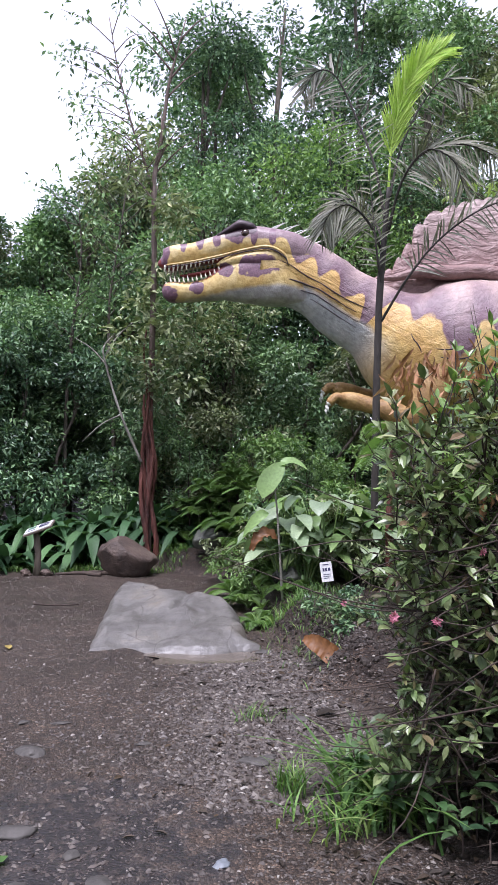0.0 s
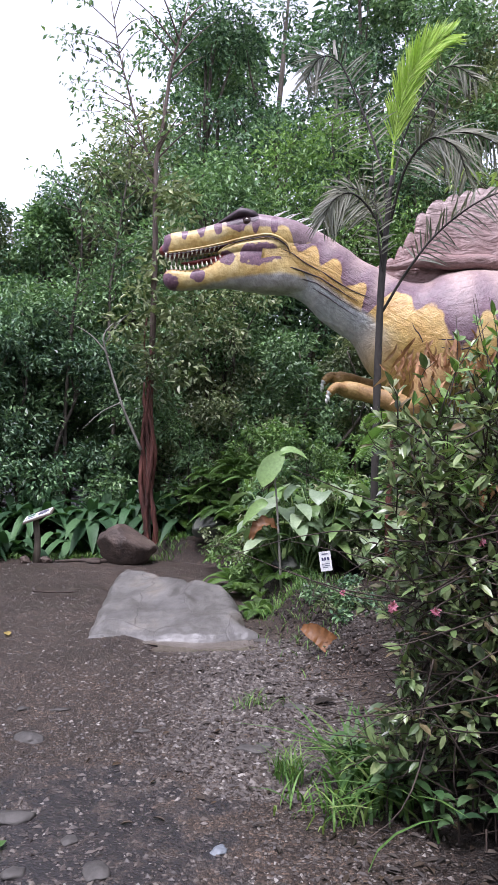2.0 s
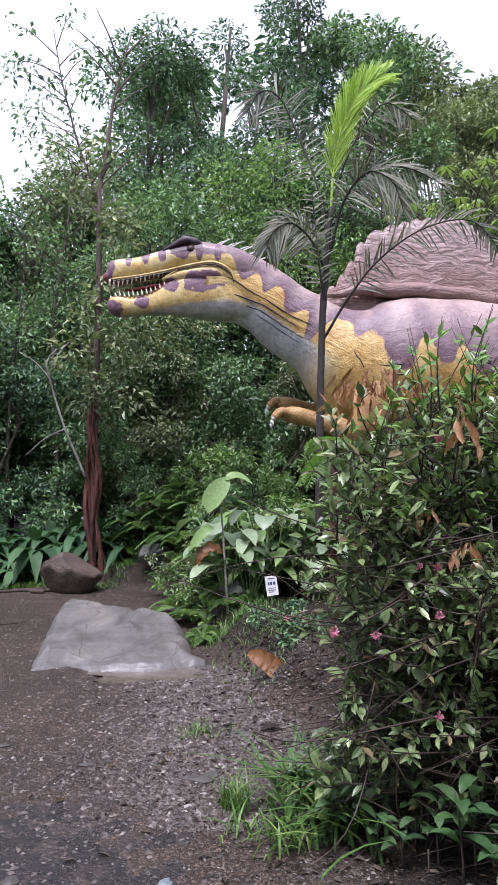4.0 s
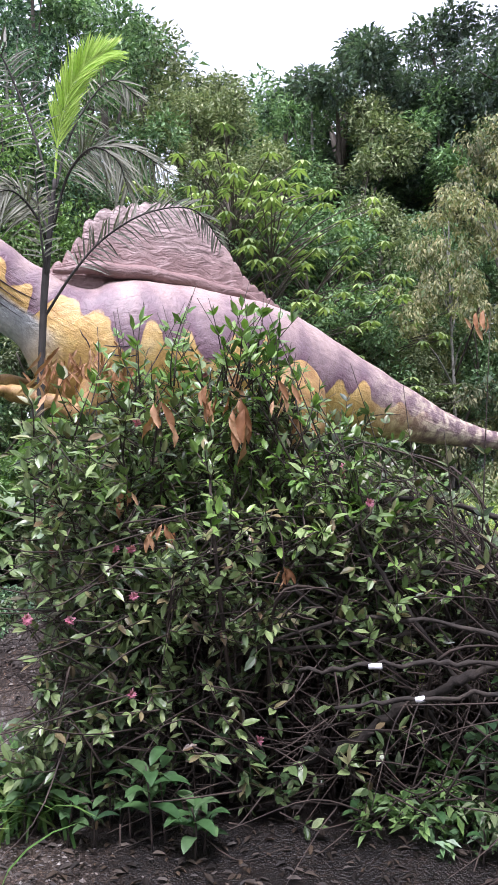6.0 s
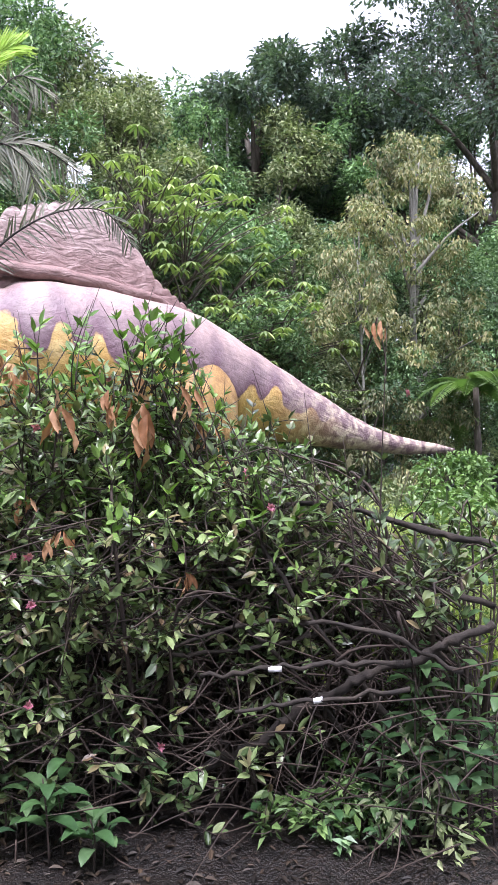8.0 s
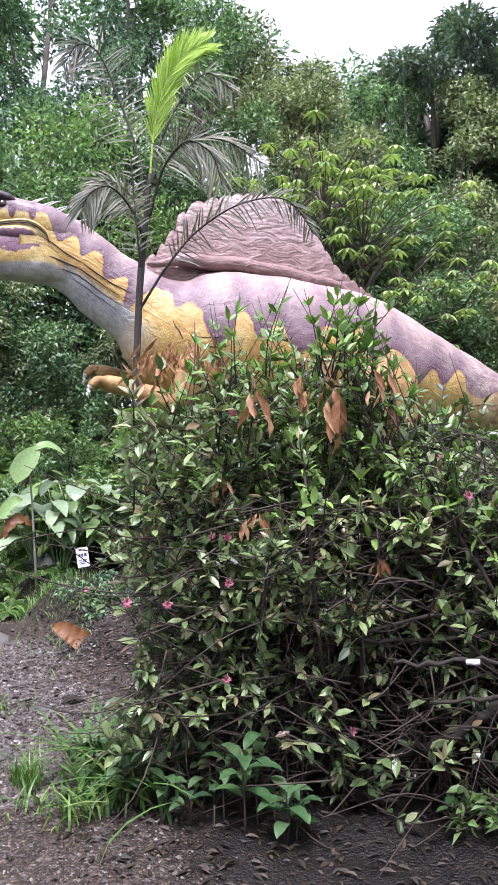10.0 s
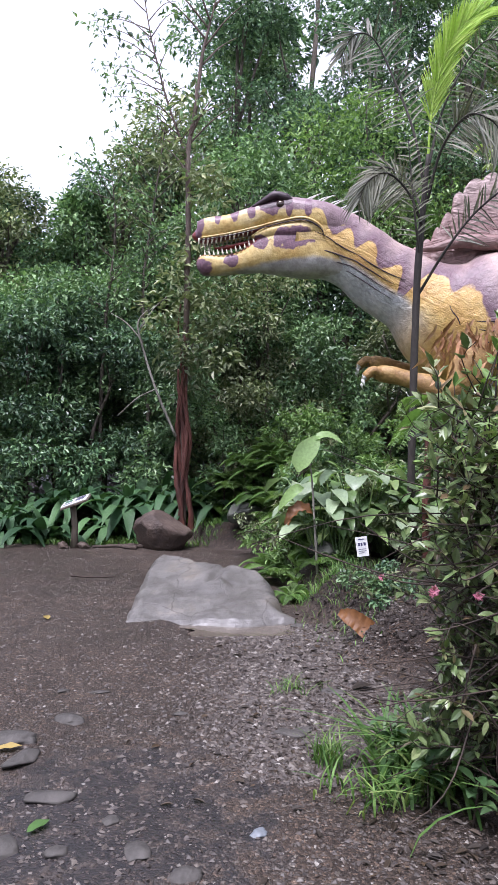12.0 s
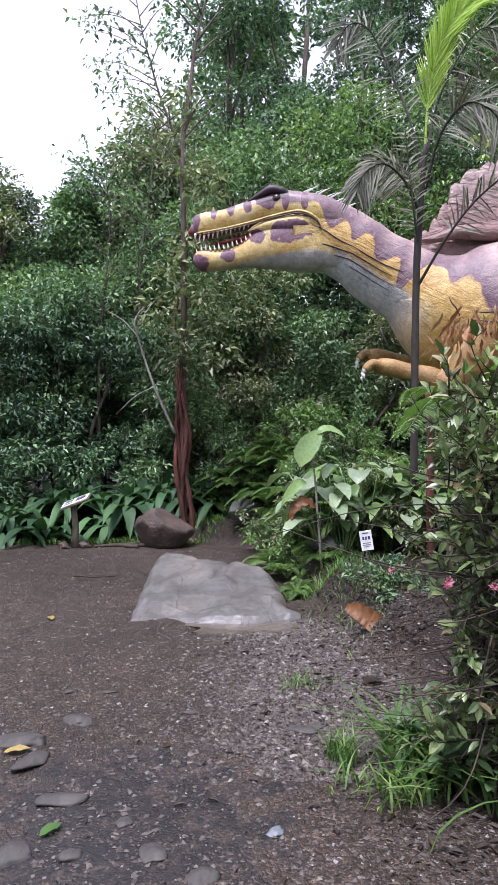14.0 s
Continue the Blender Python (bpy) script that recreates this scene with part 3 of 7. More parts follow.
def tube(shape, path, radii, sides=8, mat=0, uneven=0.0):
    """A tapered, capped tube along a path."""
    path, radii = np.asarray(path, float), np.asarray(radii, float)
    tan = unit(np.gradient(path, axis=0))
    ref = np.where(np.abs(tan[:, 2:3]) > 0.9, [[1.0, 0, 0]], [[0, 0, 1.0]])
    x = unit(np.cross(tan, ref))
    y = np.cross(tan, x)
    a = np.linspace(0, 2 * np.pi, sides, endpoint=False)
    r = radii[:, None] * (1 + uneven * rng.normal(size=(len(path), sides)))
    v = path[:, None] + r[..., None] * (np.cos(a)[None, :, None] * x[:, None] + np.sin(a)[None, :, None] * y[:, None])
    n = len(path)
    v = np.concatenate([v.reshape(-1, 3), path[:1], path[-1:]])
    t = grid_tris(n, sides, True)
    k = np.arange(sides)
    caps = np.concatenate([np.stack([np.full(sides, n * sides), (k + 1) % sides, k], 1), np.stack([np.full(sides, n * sides + 1), (n - 1) * sides + k, (n - 1) * sides + (k + 1) % sides], 1)])
    shape.add(v, np.concatenate([t, caps]), mat)


def simple_leaves(pos, ahead, up, length, width, fold=0.25):
    """Far leaves, two folded triangles each."""
    ahead = unit(ahead)
    side = unit(np.cross(ahead, up))
    up = np.cross(side, ahead)
    L, W = length[:, None], width[:, None]
    mid = pos + ahead * L * 0.45
    v = np.stack([pos, mid - side * W * 0.5 + up * W * fold, pos + ahead * L - up * L * 0.12, mid + side * W * 0.5 + up * W * fold], 1)
    k = np.arange(len(pos))[:, None] * 4
    t = np.concatenate([k + [0, 2, 1], k + [0, 3, 2]])
    return v.reshape(-1, 3), t


def fine_leaves(pos, ahead, up, length, width, fold=0.18, droop=0.15):
    """Near leaves: eight corners each, with a midrib, folded and bent."""
    ahead = unit(ahead)
    side = unit(np.cross(ahead, up))
    up = np.cross(side, ahead)
    L, W = length[:, None], width[:, None]
    at = lambda s, w, f: pos + ahead * L * s + side * W * w * 0.5 + up * (W * f - L * droop * s * s)
    v = np.stack([pos, at(0.3, -0.85, fold), at(0.3, 0, 0), at(0.3, 0.85, fold), at(0.65, -0.8, fold), at(0.65, 0, 0), at(0.65, 0.8, fold), at(1.0, 0, 0)], 1)
    k = np.arange(len(pos))[:, None] * 8
    t = np.concatenate([k + q for q in ([0, 2, 1], [0, 3, 2], [1, 2, 5], [1, 5, 4], [2, 3, 6], [2, 6, 5], [4, 5, 7], [5, 6, 7])])
    return v.reshape(-1, 3), t


def ball_points(n):
    return unit(rng.normal(size=(n, 3)))


def soft(a, b, x):
    s = np.clip((x - a) / (b - a), 0, 1)
    return s * s * (3 - 2 * s)


# ---- ground ----
def ground_z(x, y):
    """Flat path, a low planted bank beyond its edge, rising a little towards the trees."""
    x, y = np.asarray(x, float), np.asarray(y, float)
    edge = np.interp(y, [0, 3.0, 5.0, 6.4, 8.0, 10.3, 11.6, 13], [0.9, 0.75, 0.6, 0.22, -0.1, -0.5, -3.0, -9])
    bank = 0.3 * soft(0.0, 0.45, x - edge + 0.08 * np.sin(5 * y) * np.sin(3 * x)) * soft(3.4, 5.2, y)
    back = 0.15 * soft(11.0, 13.0, y) + 2.0 * soft(16, 40, np.hypot(x, y))
    bumps = 0.012 * np.sin(x * 2.1 + 0.7 * y) * np.cos(y * 1.7 - x) + 0.008 * np.sin(5.1 * x + 1) * np.sin(4.3 * y)
    rough = 0.03 * np.sin(9.3 * x + 2 * y) * np.sin(8.1 * y - x) * soft(0.0, 0.4, x - edge)
    dip = -0.035 * np.exp(-((x + 0.3) / 0.6) ** 4 - ((y - 6.06) / 0.24) ** 4)
    return bank + back + bumps + rough + dip


def build_ground():
    gx = np.concatenate([np.linspace(-400, -12, 16), np.linspace(-10, -3.2, 30), np.linspace(-3, 6, 150), np.linspace(6.3, 18, 50), np.linspace(22, 400, 16)])
    gy = np.concatenate([np.linspace(-300, -6, 14), np.linspace(-4, 1.8, 20), np.linspace(2, 12, 165), np.linspace(12.3, 26, 40), np.linspace(32, 500, 16)])
    X, Y = np.meshgrid(gx, gy, indexing="ij")
    v = np.stack([X, Y, ground_z(X, Y)], -1).reshape(-1, 3)
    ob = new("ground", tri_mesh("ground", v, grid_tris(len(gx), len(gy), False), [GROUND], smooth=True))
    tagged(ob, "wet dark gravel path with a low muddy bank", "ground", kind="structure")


build_ground()


# ---- dinosaur statue ----
DINO_Y = 9.7


def ring_loft(shape, stations, steps, sides, along, mat=0, power=2.0, roof=None, spine=(0.0, 1.0)):
    """Loft of oval rings. A station: x, z, half height, half width, y. Rings stand square to the line of centres."""
    s = smooth_path(stations, steps)
    c = s[:, [0, 4, 1]]
    tan = unit(np.gradient(c, axis=0))
    nrm = np.stack([-tan[:, 2], 0 * tan[:, 0], tan[:, 0]], 1)
    nrm *= np.sign(nrm[:, 2:3] + 1e-9)
    a = np.linspace(0, 2 * np.pi, sides, endpoint=False)
    ca, sa = np.cos(a), np.sin(a)
    e = 2.0 / power
    ca2, sa2 = np.sign(ca) * np.abs(ca) ** e, np.sign(sa) * np.abs(sa) ** e
    v = c[:, None] + (s[:, 2, None] * ca2[None])[..., None] * nrm[:, None] + (s[:, 3, None] * sa2[None])[..., None] * np.array([0, -1.0, 0])
    lump = np.array([[noise.noise(Vector(p) * 2.3) * 0.025 + noise.noise(Vector(p) * 7.0) * 0.008 for p in row] for row in v])
    v += lump[..., None] * unit(v - c[:, None])
    n = len(s)
    length = along + np.concatenate([[0], np.cumsum(np.linalg.norm(np.diff(c, axis=0), axis=1))])
    uv = np.stack(np.broadcast_arrays(length[:, None], (spine[0] + (spine[1] - spine[0]) * np.minimum(a, 2 * np.pi - a) / np.pi)[None]), -1).reshape(-1, 2)
    v = np.concatenate([v.reshape(-1, 3), c[:1], c[-1:]])
    uv = np.concatenate([uv, [[length[0], 0.4]], [[length[-1], 0.4]]])
    k = np.arange(sides)
    t = np.concatenate([grid_tris(n, sides, True), np.stack([np.full(sides, n * sides), k, (k + 1) % sides], 1), np.stack([np.full(sides, n * sides + 1), (n - 1) * sides + (k + 1) % sides, (n - 1) * sides + k], 1)])
    mats = np.full(len(t), mat)
    if roof is not None:  # the side towards the open mouth
        mid = v[t].mean(1)
        idx = np.clip(np.searchsorted(-s[:, 0] if s[0, 0] > s[-1, 0] else s[:, 0], -mid[:, 0] if s[0, 0] > s[-1, 0] else mid[:, 0]), 0, n - 1)
        f = (mid[:, 2] - s[idx, 1]) / np.maximum(s[idx, 2], 0.01)
        mats[(f * roof > 0.8) & (mid[:, 0] < -0.2)] = 1
    shape.add(v, t, mats, uv)


def cone(shape, base, tip, r, mat, sides=7, bend=(0, 0, 0)):
    base, tip = np.array(base, float), np.array(tip, float)
    s = np.linspace(0, 1, 5)[:, None]
    path = base + (tip - base) * s + np.array(bend) * (s * (1 - s) * 4)
    tube(shape, path, r * np.array([1, 0.85, 0.62, 0.36, 0.04]), sides, mat)


def build_dinosaur():
    S = Shape()
    Y = DINO_Y
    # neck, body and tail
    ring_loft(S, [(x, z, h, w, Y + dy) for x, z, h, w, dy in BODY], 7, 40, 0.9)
    # upper and lower jaw: x, top, bottom, half width
    up = [(0.85, 4.42, 3.95, 0.28), (0.5, 4.64, 4.12, 0.34), (0.25, 4.69, 4.28, 0.32), (0.0, 4.71, 4.31, 0.28), (-0.25, 4.64, 4.29, 0.225), (-0.5, 4.555, 4.24, 0.185), (-0.75, 4.5, 4.19, 0.165), (-0.95, 4.475, 4.15, 0.165), (-1.08, 4.44, 4.14, 0.14), (-1.15, 4.39, 4.17, 0.09), (-1.175, 4.33, 4.26, 0.03)]
    low = [(0.85, 4.05, 3.6, 0.28), (0.5, 4.28, 3.66, 0.33), (0.2, 4.36, 3.68, 0.3), (-0.1, 4.33, 3.695, 0.252), (-0.32, 4.21, 3.715, 0.205), (-0.48, 4.08, 3.725, 0.185), (-0.7, 4.0, 3.725, 0.16), (-0.9, 3.975, 3.72, 0.15), (-1.06, 3.975, 3.73, 0.125), (-1.13, 3.92, 3.775, 0.08), (-1.155, 3.87, 3.82, 0.03)]
    ring_loft(S, [(x, (a + b) / 2, (a - b) / 2, w, Y) for x, a, b, w in up], 6, 32, 0.0, 8, 2.4, roof=-1, spine=(0.22, 0.52))
    ring_loft(S, [(x, (a + b) / 2, (a - b) / 2, w, Y) for x, a, b, w in low], 6, 32, 0.0, 8, 2.4, roof=1, spine=(0.36, 0.72))
    ring_loft(S, [(0.6, 4.24, 0.2, 0.325, Y), (0.2, 4.25, 0.17, 0.318, Y), (-0.1, 4.24, 0.13, 0.262, Y), (-0.3, 4.21, 0.09, 0.214, Y), (-0.43, 4.18, 0.03, 0.18, Y)], 5, 24, 0.0, 8, 2.2, spine=(0.45, 0.55))
    # throat lining between the jaws
    ring_loft(S, [(0.35, 4.25, 0.12, 0.24, Y), (0.0, 4.23, 0.1, 0.2, Y), (-0.25, 4.2, 0.06, 0.15, Y)], 4, 16, 0.0, 1)
    ring_loft(S, [(0.1, 4.2, 0.05, 0.1, Y), (-0.4, 4.14, 0.045, 0.09, Y), (-0.8, 4.07, 0.035, 0.07, Y), (-0.92, 4.07, 0.015, 0.03, Y)], 4, 12, 0.0, 1)
    # teeth
    ux, uz, uw = np.array([p[0] for p in up])[::-1], np.array([p[2] for p in up])[::-1], np.array([p[3] for p in up])[::-1]
    lx, lz, lw = np.array([p[0] for p in low])[::-1], np.array([p[1] for p in low])[::-1], np.array([p[3] for p in low])[::-1]
    for side in (-1, 1):
        for k in range(13):
            x = -1.11 + k * 0.058
            big = 0.085 * (1.0 - 0.035 * k) * (0.75 + 0.4 * ((k * 7) % 3) / 2)
            z, w = np.interp(x, ux, uz), np.interp(x, ux, uw)
            cone(S, (x, Y + side * w * 0.82, z + 0.025), (x - 0.012, Y + side * w * 0.8, z - big), 0.019, 2, 6)
            z, w = np.interp(x, lx, lz), np.interp(x, lx, lw)
            cone(S, (x + 0.02, Y + side * w * 0.8, z - 0.03), (x + 0.005, Y + side * w * 0.84, z + big * 0.75), 0.017, 2, 6)
    # lip fold, eyes, brows, nape spines
    for side in (-1, 1):
        lip = smooth_path([(-1.1, Y + side * 0.13, 4.175), (-0.75, Y + side * 0.172, 4.215), (-0.4, Y + side * 0.2, 4.28), (-0.05, Y + side * 0.262, 4.35), (0.25, Y + side * 0.325, 4.37), (0.45, Y + side * 0.345, 4.26), (0.5, Y + side * 0.34, 4.14)], 5)
        tube(S, lip, np.interp(np.linspace(0, 1, len(lip)), [0, 0.3, 0.8, 1], [0.012, 0.014, 0.018, 0.008]), 8, 8)
        tube(S, lip - [0, -side * 0.004, 0.03], np.interp(np.linspace(0, 1, len(lip)), [0, 0.3, 0.8, 1], [0.006, 0.007, 0.01, 0.004]), 8, 4)
        ring_loft(S, [(x, 4.565, math.sqrt(max(0.0, 1 - ((x + 0.05) / 0.062) ** 2)) * 0.06 + 0.002, math.sqrt(max(0.0, 1 - ((x + 0.05) / 0.062) ** 2)) * 0.05 + 0.002, Y + side * 0.235) for x in (-0.11, -0.09, -0.05, -0.01, 0.01)], 3, 14, 0.0, 3)
        brow = smooth_path([(-0.42, Y + side * 0.15, 4.56), (-0.27, Y + side * 0.18, 4.63), (-0.13, Y + side * 0.205, 4.69), (0.0, Y + side * 0.215, 4.665), (0.1, Y + side * 0.225, 4.62)], 5)
        tube(S, brow, np.interp(np.linspace(0, 1, len(brow)), [0, 0.5, 0.8, 1], [0.02, 0.06, 0.055, 0.02]), 8, 4)
        cone(S, (-0.2, Y + side * 0.18, 4.68), (-0.1, Y + side * 0.18, 4.79), 0.035, 4)
    # thin dark tubes drawing crease lines along the neck and round the shoulder
    bx, bz, bh, bw = (np.array([p[q] for p in BODY]) for q in range(4))

    def fold_line(pts, r):
        """A dark tube along a crease line, through points of x and how far down the flank."""
        line = smooth_path(pts, 8)
        x, a = line[:, 0], line[:, 1] * np.pi
        zc, h, w = np.interp(x, bx, bz), np.interp(x, bx, bh), np.interp(x, bx, bw)
        slope = np.arctan(np.gradient(zc, x))
        for side in (-1, 1):
            p = np.stack([x - h * np.cos(a) * np.sin(slope), Y + side * w * np.sin(a) * 1.0, zc + h * np.cos(a) * np.cos(slope)], 1)
            tube(S, p, r * np.sin(np.linspace(0.15, np.pi - 0.1, len(p))) + 0.002, 6, 4)

    for pts, r in (([(0.35, 0.47), (0.7, 0.53), (1.0, 0.54), (1.3, 0.52), (1.5, 0.5)], 0.007), ([(0.3, 0.68), (0.6, 0.62), (0.9, 0.6), (1.2, 0.58), (1.42, 0.57)], 0.008), ([(0.55, 0.7), (0.9, 0.66), (1.2, 0.64), (1.5, 0.63)], 0.006), ([(0.9, 0.72), (1.2, 0.69), (1.5, 0.68)], 0.005),
                   ([(2.25, 0.55), (2.5, 0.53), (2.75, 0.49), (2.95, 0.46)], 0.009), ([(2.2, 0.58), (2.5, 0.57), (2.8, 0.54), (3.1, 0.52)], 0.009), ([(2.15, 0.61), (2.45, 0.62), (2.7, 0.6)], 0.008), ([(2.0, 0.5), (2.15, 0.56), (2.25, 0.63)], 0.007)):
        fold_line(pts, r)
    for k in range(9):
        x = 0.22 + 0.075 * k
        z = np.interp(x, [0.0, 0.4, 0.75, 1.0], [4.7, 4.67, 4.56, 4.42])
        cone(S, (x, Y + 0.05 * (-1) ** k, z - 0.03), (x + 0.2 + 0.01 * k, Y + 0.06 * (-1) ** k, z + 0.1 - 0.004 * k), 0.014, 5, 6, (0, 0, 0.02))
    # sail: a thick ribbed sheet with a stepped front edge
    outline = smooth_path([(1.62, 3.98), (1.78, 4.06), (1.9, 4.13), (2.0, 4.27), (2.14, 4.45), (2.2, 4.62), (2.4, 4.82), (2.7, 4.97), (3.04, 5.07), (3.4, 5.09), (3.68, 5.06), (3.95, 4.9), (4.15, 4.68), (4.34, 4.44), (4.52, 4.17), (4.75, 4.0), (5.05, 3.82), (5.5, 3.6), (6.0, 3.3), (6.6, 3.0), (7.2, 2.66)], 14)
    n = len(outline)
    run = np.concatenate([[0], np.cumsum(np.linalg.norm(np.diff(outline, axis=0), axis=1))])
    step = 0.09 * np.abs(np.sin(run * 15.0 + 2 * np.sin(run * 3))) ** 0.5 * np.interp(outline[:, 0], [1.6, 2.1, 2.6, 3.2, 4.4, 7], [0.6, 1.5, 1.0, 0.6, 0.8, 0.5])
    top = outline[:, 1] + step - 0.01
    root = np.interp(outline[:, 0], [1.5, 2.0, 2.6, 3.3, 4.0, 4.6, 5.2, 5.8, 6.4, 7.2], [3.7, 3.8, 3.85, 3.9, 3.83, 3.75, 3.55, 3.25, 2.95, 2.5])
    rows = 12
    sheets = []
    for side in (-1, 1):
        f = np.linspace(0, 1, rows)
        z = root[:, None] + (top - root)[:, None] * f[None]
        thick = (0.1 * (1 - f[None]) ** 1.3 + 0.035) * (1 + 0.5 * np.sin(run * 15.0)[:, None] * f[None] * 0.5)
        thick[:, -1] = 0.008
        wave = 0.04 * np.sin(outline[:, 0] * 5)[:, None] * f[None]
        sheets.append(np.stack([np.broadcast_to(outline[:, :1], z.shape), Y + wave + side * thick, z], -1))
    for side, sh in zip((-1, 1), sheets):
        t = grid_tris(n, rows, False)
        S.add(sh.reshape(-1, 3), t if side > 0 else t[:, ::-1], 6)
    # fold where the sail meets the back
    for side in (-1, 1):
        xs = np.linspace(1.75, 4.7, 26)
        zz = np.interp(xs, [1.7, 2.2, 3.0, 3.7, 4.3, 4.7], [3.98, 4.07, 4.08, 4.0, 3.92, 3.82]) + 0.012 * np.sin(xs * 9)
        tube(S, np.stack([xs, Y + side * (0.2 + 0.02 * np.sin(xs * 6)), zz], 1), np.interp(xs, [1.75, 2.4, 4.0, 4.7], [0.03, 0.1, 0.1, 0.03]), 10, 6)
    # arms
    for side, dx, dz in ((-1, 0.04, -0.1), (1, 0.06, 0.13)):
        y = Y + side * 0.55
        ring_loft(S, [(2.5, 2.75, 0.3, 0.16, y), (2.25, 2.45, 0.24, 0.15, y + side * 0.06), (2.0 + dx, 2.25 + dz, 0.15, 0.12, y + side * 0.06), (1.75 + dx, 2.32 + dz, 0.14, 0.12, y), (1.5 + dx, 2.4 + dz, 0.105, 0.1, y - side * 0.05), (1.3 + dx, 2.46 + dz, 0.115, 0.13, y - side * 0.1), (1.16 + dx, 2.48 + dz, 0.105, 0.14, y - side * 0.12), (1.08 + dx, 2.47 + dz, 0.06, 0.1, y - side * 0.12)], 4, 16, 3.0, 7)
        for k, (oy, drop) in enumerate(((-0.07, 0.02), (0.0, 0.0), (0.07, 0.04))):
            a = np.array([1.18 + dx, y - side * 0.1 + oy, 2.49 + dz - drop])
            knuckle, tip = a + [-0.12, oy * 0.4, 0.04], a + [-0.22, oy * 0.5, -0.04]
            p = smooth_path([a, knuckle, tip], 4)
            tube(S, p, np.linspace(0.055, 0.042, len(p)), 9, 7)
            cone(S, tip + [0.02, 0, 0.02], tip + [0.0, 0, -0.12], 0.036, 5, 7, (-0.03, 0, 0))
    # legs
    for side, dx in ((-1, 0.0), (1, -0.7)):
        y = Y + side * 0.62
        ring_loft(S, [(4.75 + dx, 3.0, 0.45, 0.2, y - side * 0.15), (4.95 + dx, 2.5, 0.5, 0.3, y), (5.1 + dx, 2.0, 0.4, 0.27, y), (5.12 + dx, 1.6, 0.26, 0.22, y), (5.25 + dx, 1.15, 0.17, 0.15, y), (5.3 + dx, 0.75, 0.14, 0.13, y), (5.1 + dx, 0.48, 0.15, 0.15, y), (4.95 + dx, 0.3, 0.1, 0.1, y)], 4, 20, 4.0, 7)
        for oy in (-0.16, 0.0, 0.16):
            p = smooth_path([(5.12 + dx, y + oy * 0.3, 0.48), (4.85 + dx, y + oy, 0.44), (4.6 + dx, y + oy * 1.5, 0.36)], 4)
            tube(S, p, np.linspace(0.11, 0.07, len(p)), 10, 7)
            cone(S, p[-1], p[-1] + [-0.16, oy * 0.2, -0.06], 0.05, 5)
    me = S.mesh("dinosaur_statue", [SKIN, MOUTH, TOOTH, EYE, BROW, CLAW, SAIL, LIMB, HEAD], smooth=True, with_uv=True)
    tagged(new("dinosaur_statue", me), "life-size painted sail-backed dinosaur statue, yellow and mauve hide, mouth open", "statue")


LIMB = rough_material("ochre_limb_hide", ((0.3, (0.22, 0.11, 0.035)), (0.55, (0.4, 0.24, 0.08)), (0.8, (0.5, 0.35, 0.15))), 5, 38, 0.55, 0.02, 0.8)
build_dinosaur()


# ---- stones ----
def stone_mesh(name, size, mat, seed, rough=0.12, flat=0.0, detail=4):
    bm = bmesh.new()
    if size[2] < 0.1:
        rough, detail = 0.24, 3
    bmesh.ops.create_icosphere(bm, subdivisions=detail, radius=1.0)
    o = Vector((seed * 3.7, seed * 1.3, seed * 2.1))
    cuts = [(Vector(unit(np.array([math.sin(seed * 2.1 + q * 2.4), math.cos(seed * 1.7 + q * 2.4), 0.15 + 0.5 * math.sin(q * 3 + seed)]))), 0.68 + 0.12 * math.sin(q * 5 + seed)) for q in range(7)]
    for v in bm.verts:
        d = v.co.normalized()
        k = 1 + rough * 2.2 * noise.noise(d * 1.1 + o) + rough * noise.noise(d * 2.7 + o) + rough * 0.3 * noise.noise(d * 8 + o)
        p = d * k
        for c_, h_ in cuts:
            over = p.dot(c_) - h_
            if over > 0:
                p = p - c_ * over * 0.9
        if flat and p.z < -flat:
            p.z = -flat
        v.co = (p.x * size[0], p.y * size[1], p.z * size[2])
    me = bpy.data.meshes.new(name)
    bm.to_mesh(me)
    bm.free()
    me.materials.append(mat)
    for p in me.polygons:
        p.use_smooth = True
    return me


def stone(name, x, y, size, mat, seed, label, turn=0.0, sink=0.3, group="", tilt=0.0):
    ob = new(name, stone_mesh(name, size, mat, seed, 0.14 if size[0] > 0.15 else 0.22, flat=0.8, detail=4 if size[0] > 0.15 else 3))
    ob.matrix_basis = pose(x, y, float(ground_z(x, y)) + size[2] * (1 - sink), tilt, 0, turn)
    return tagged(ob, label, "stone", group)


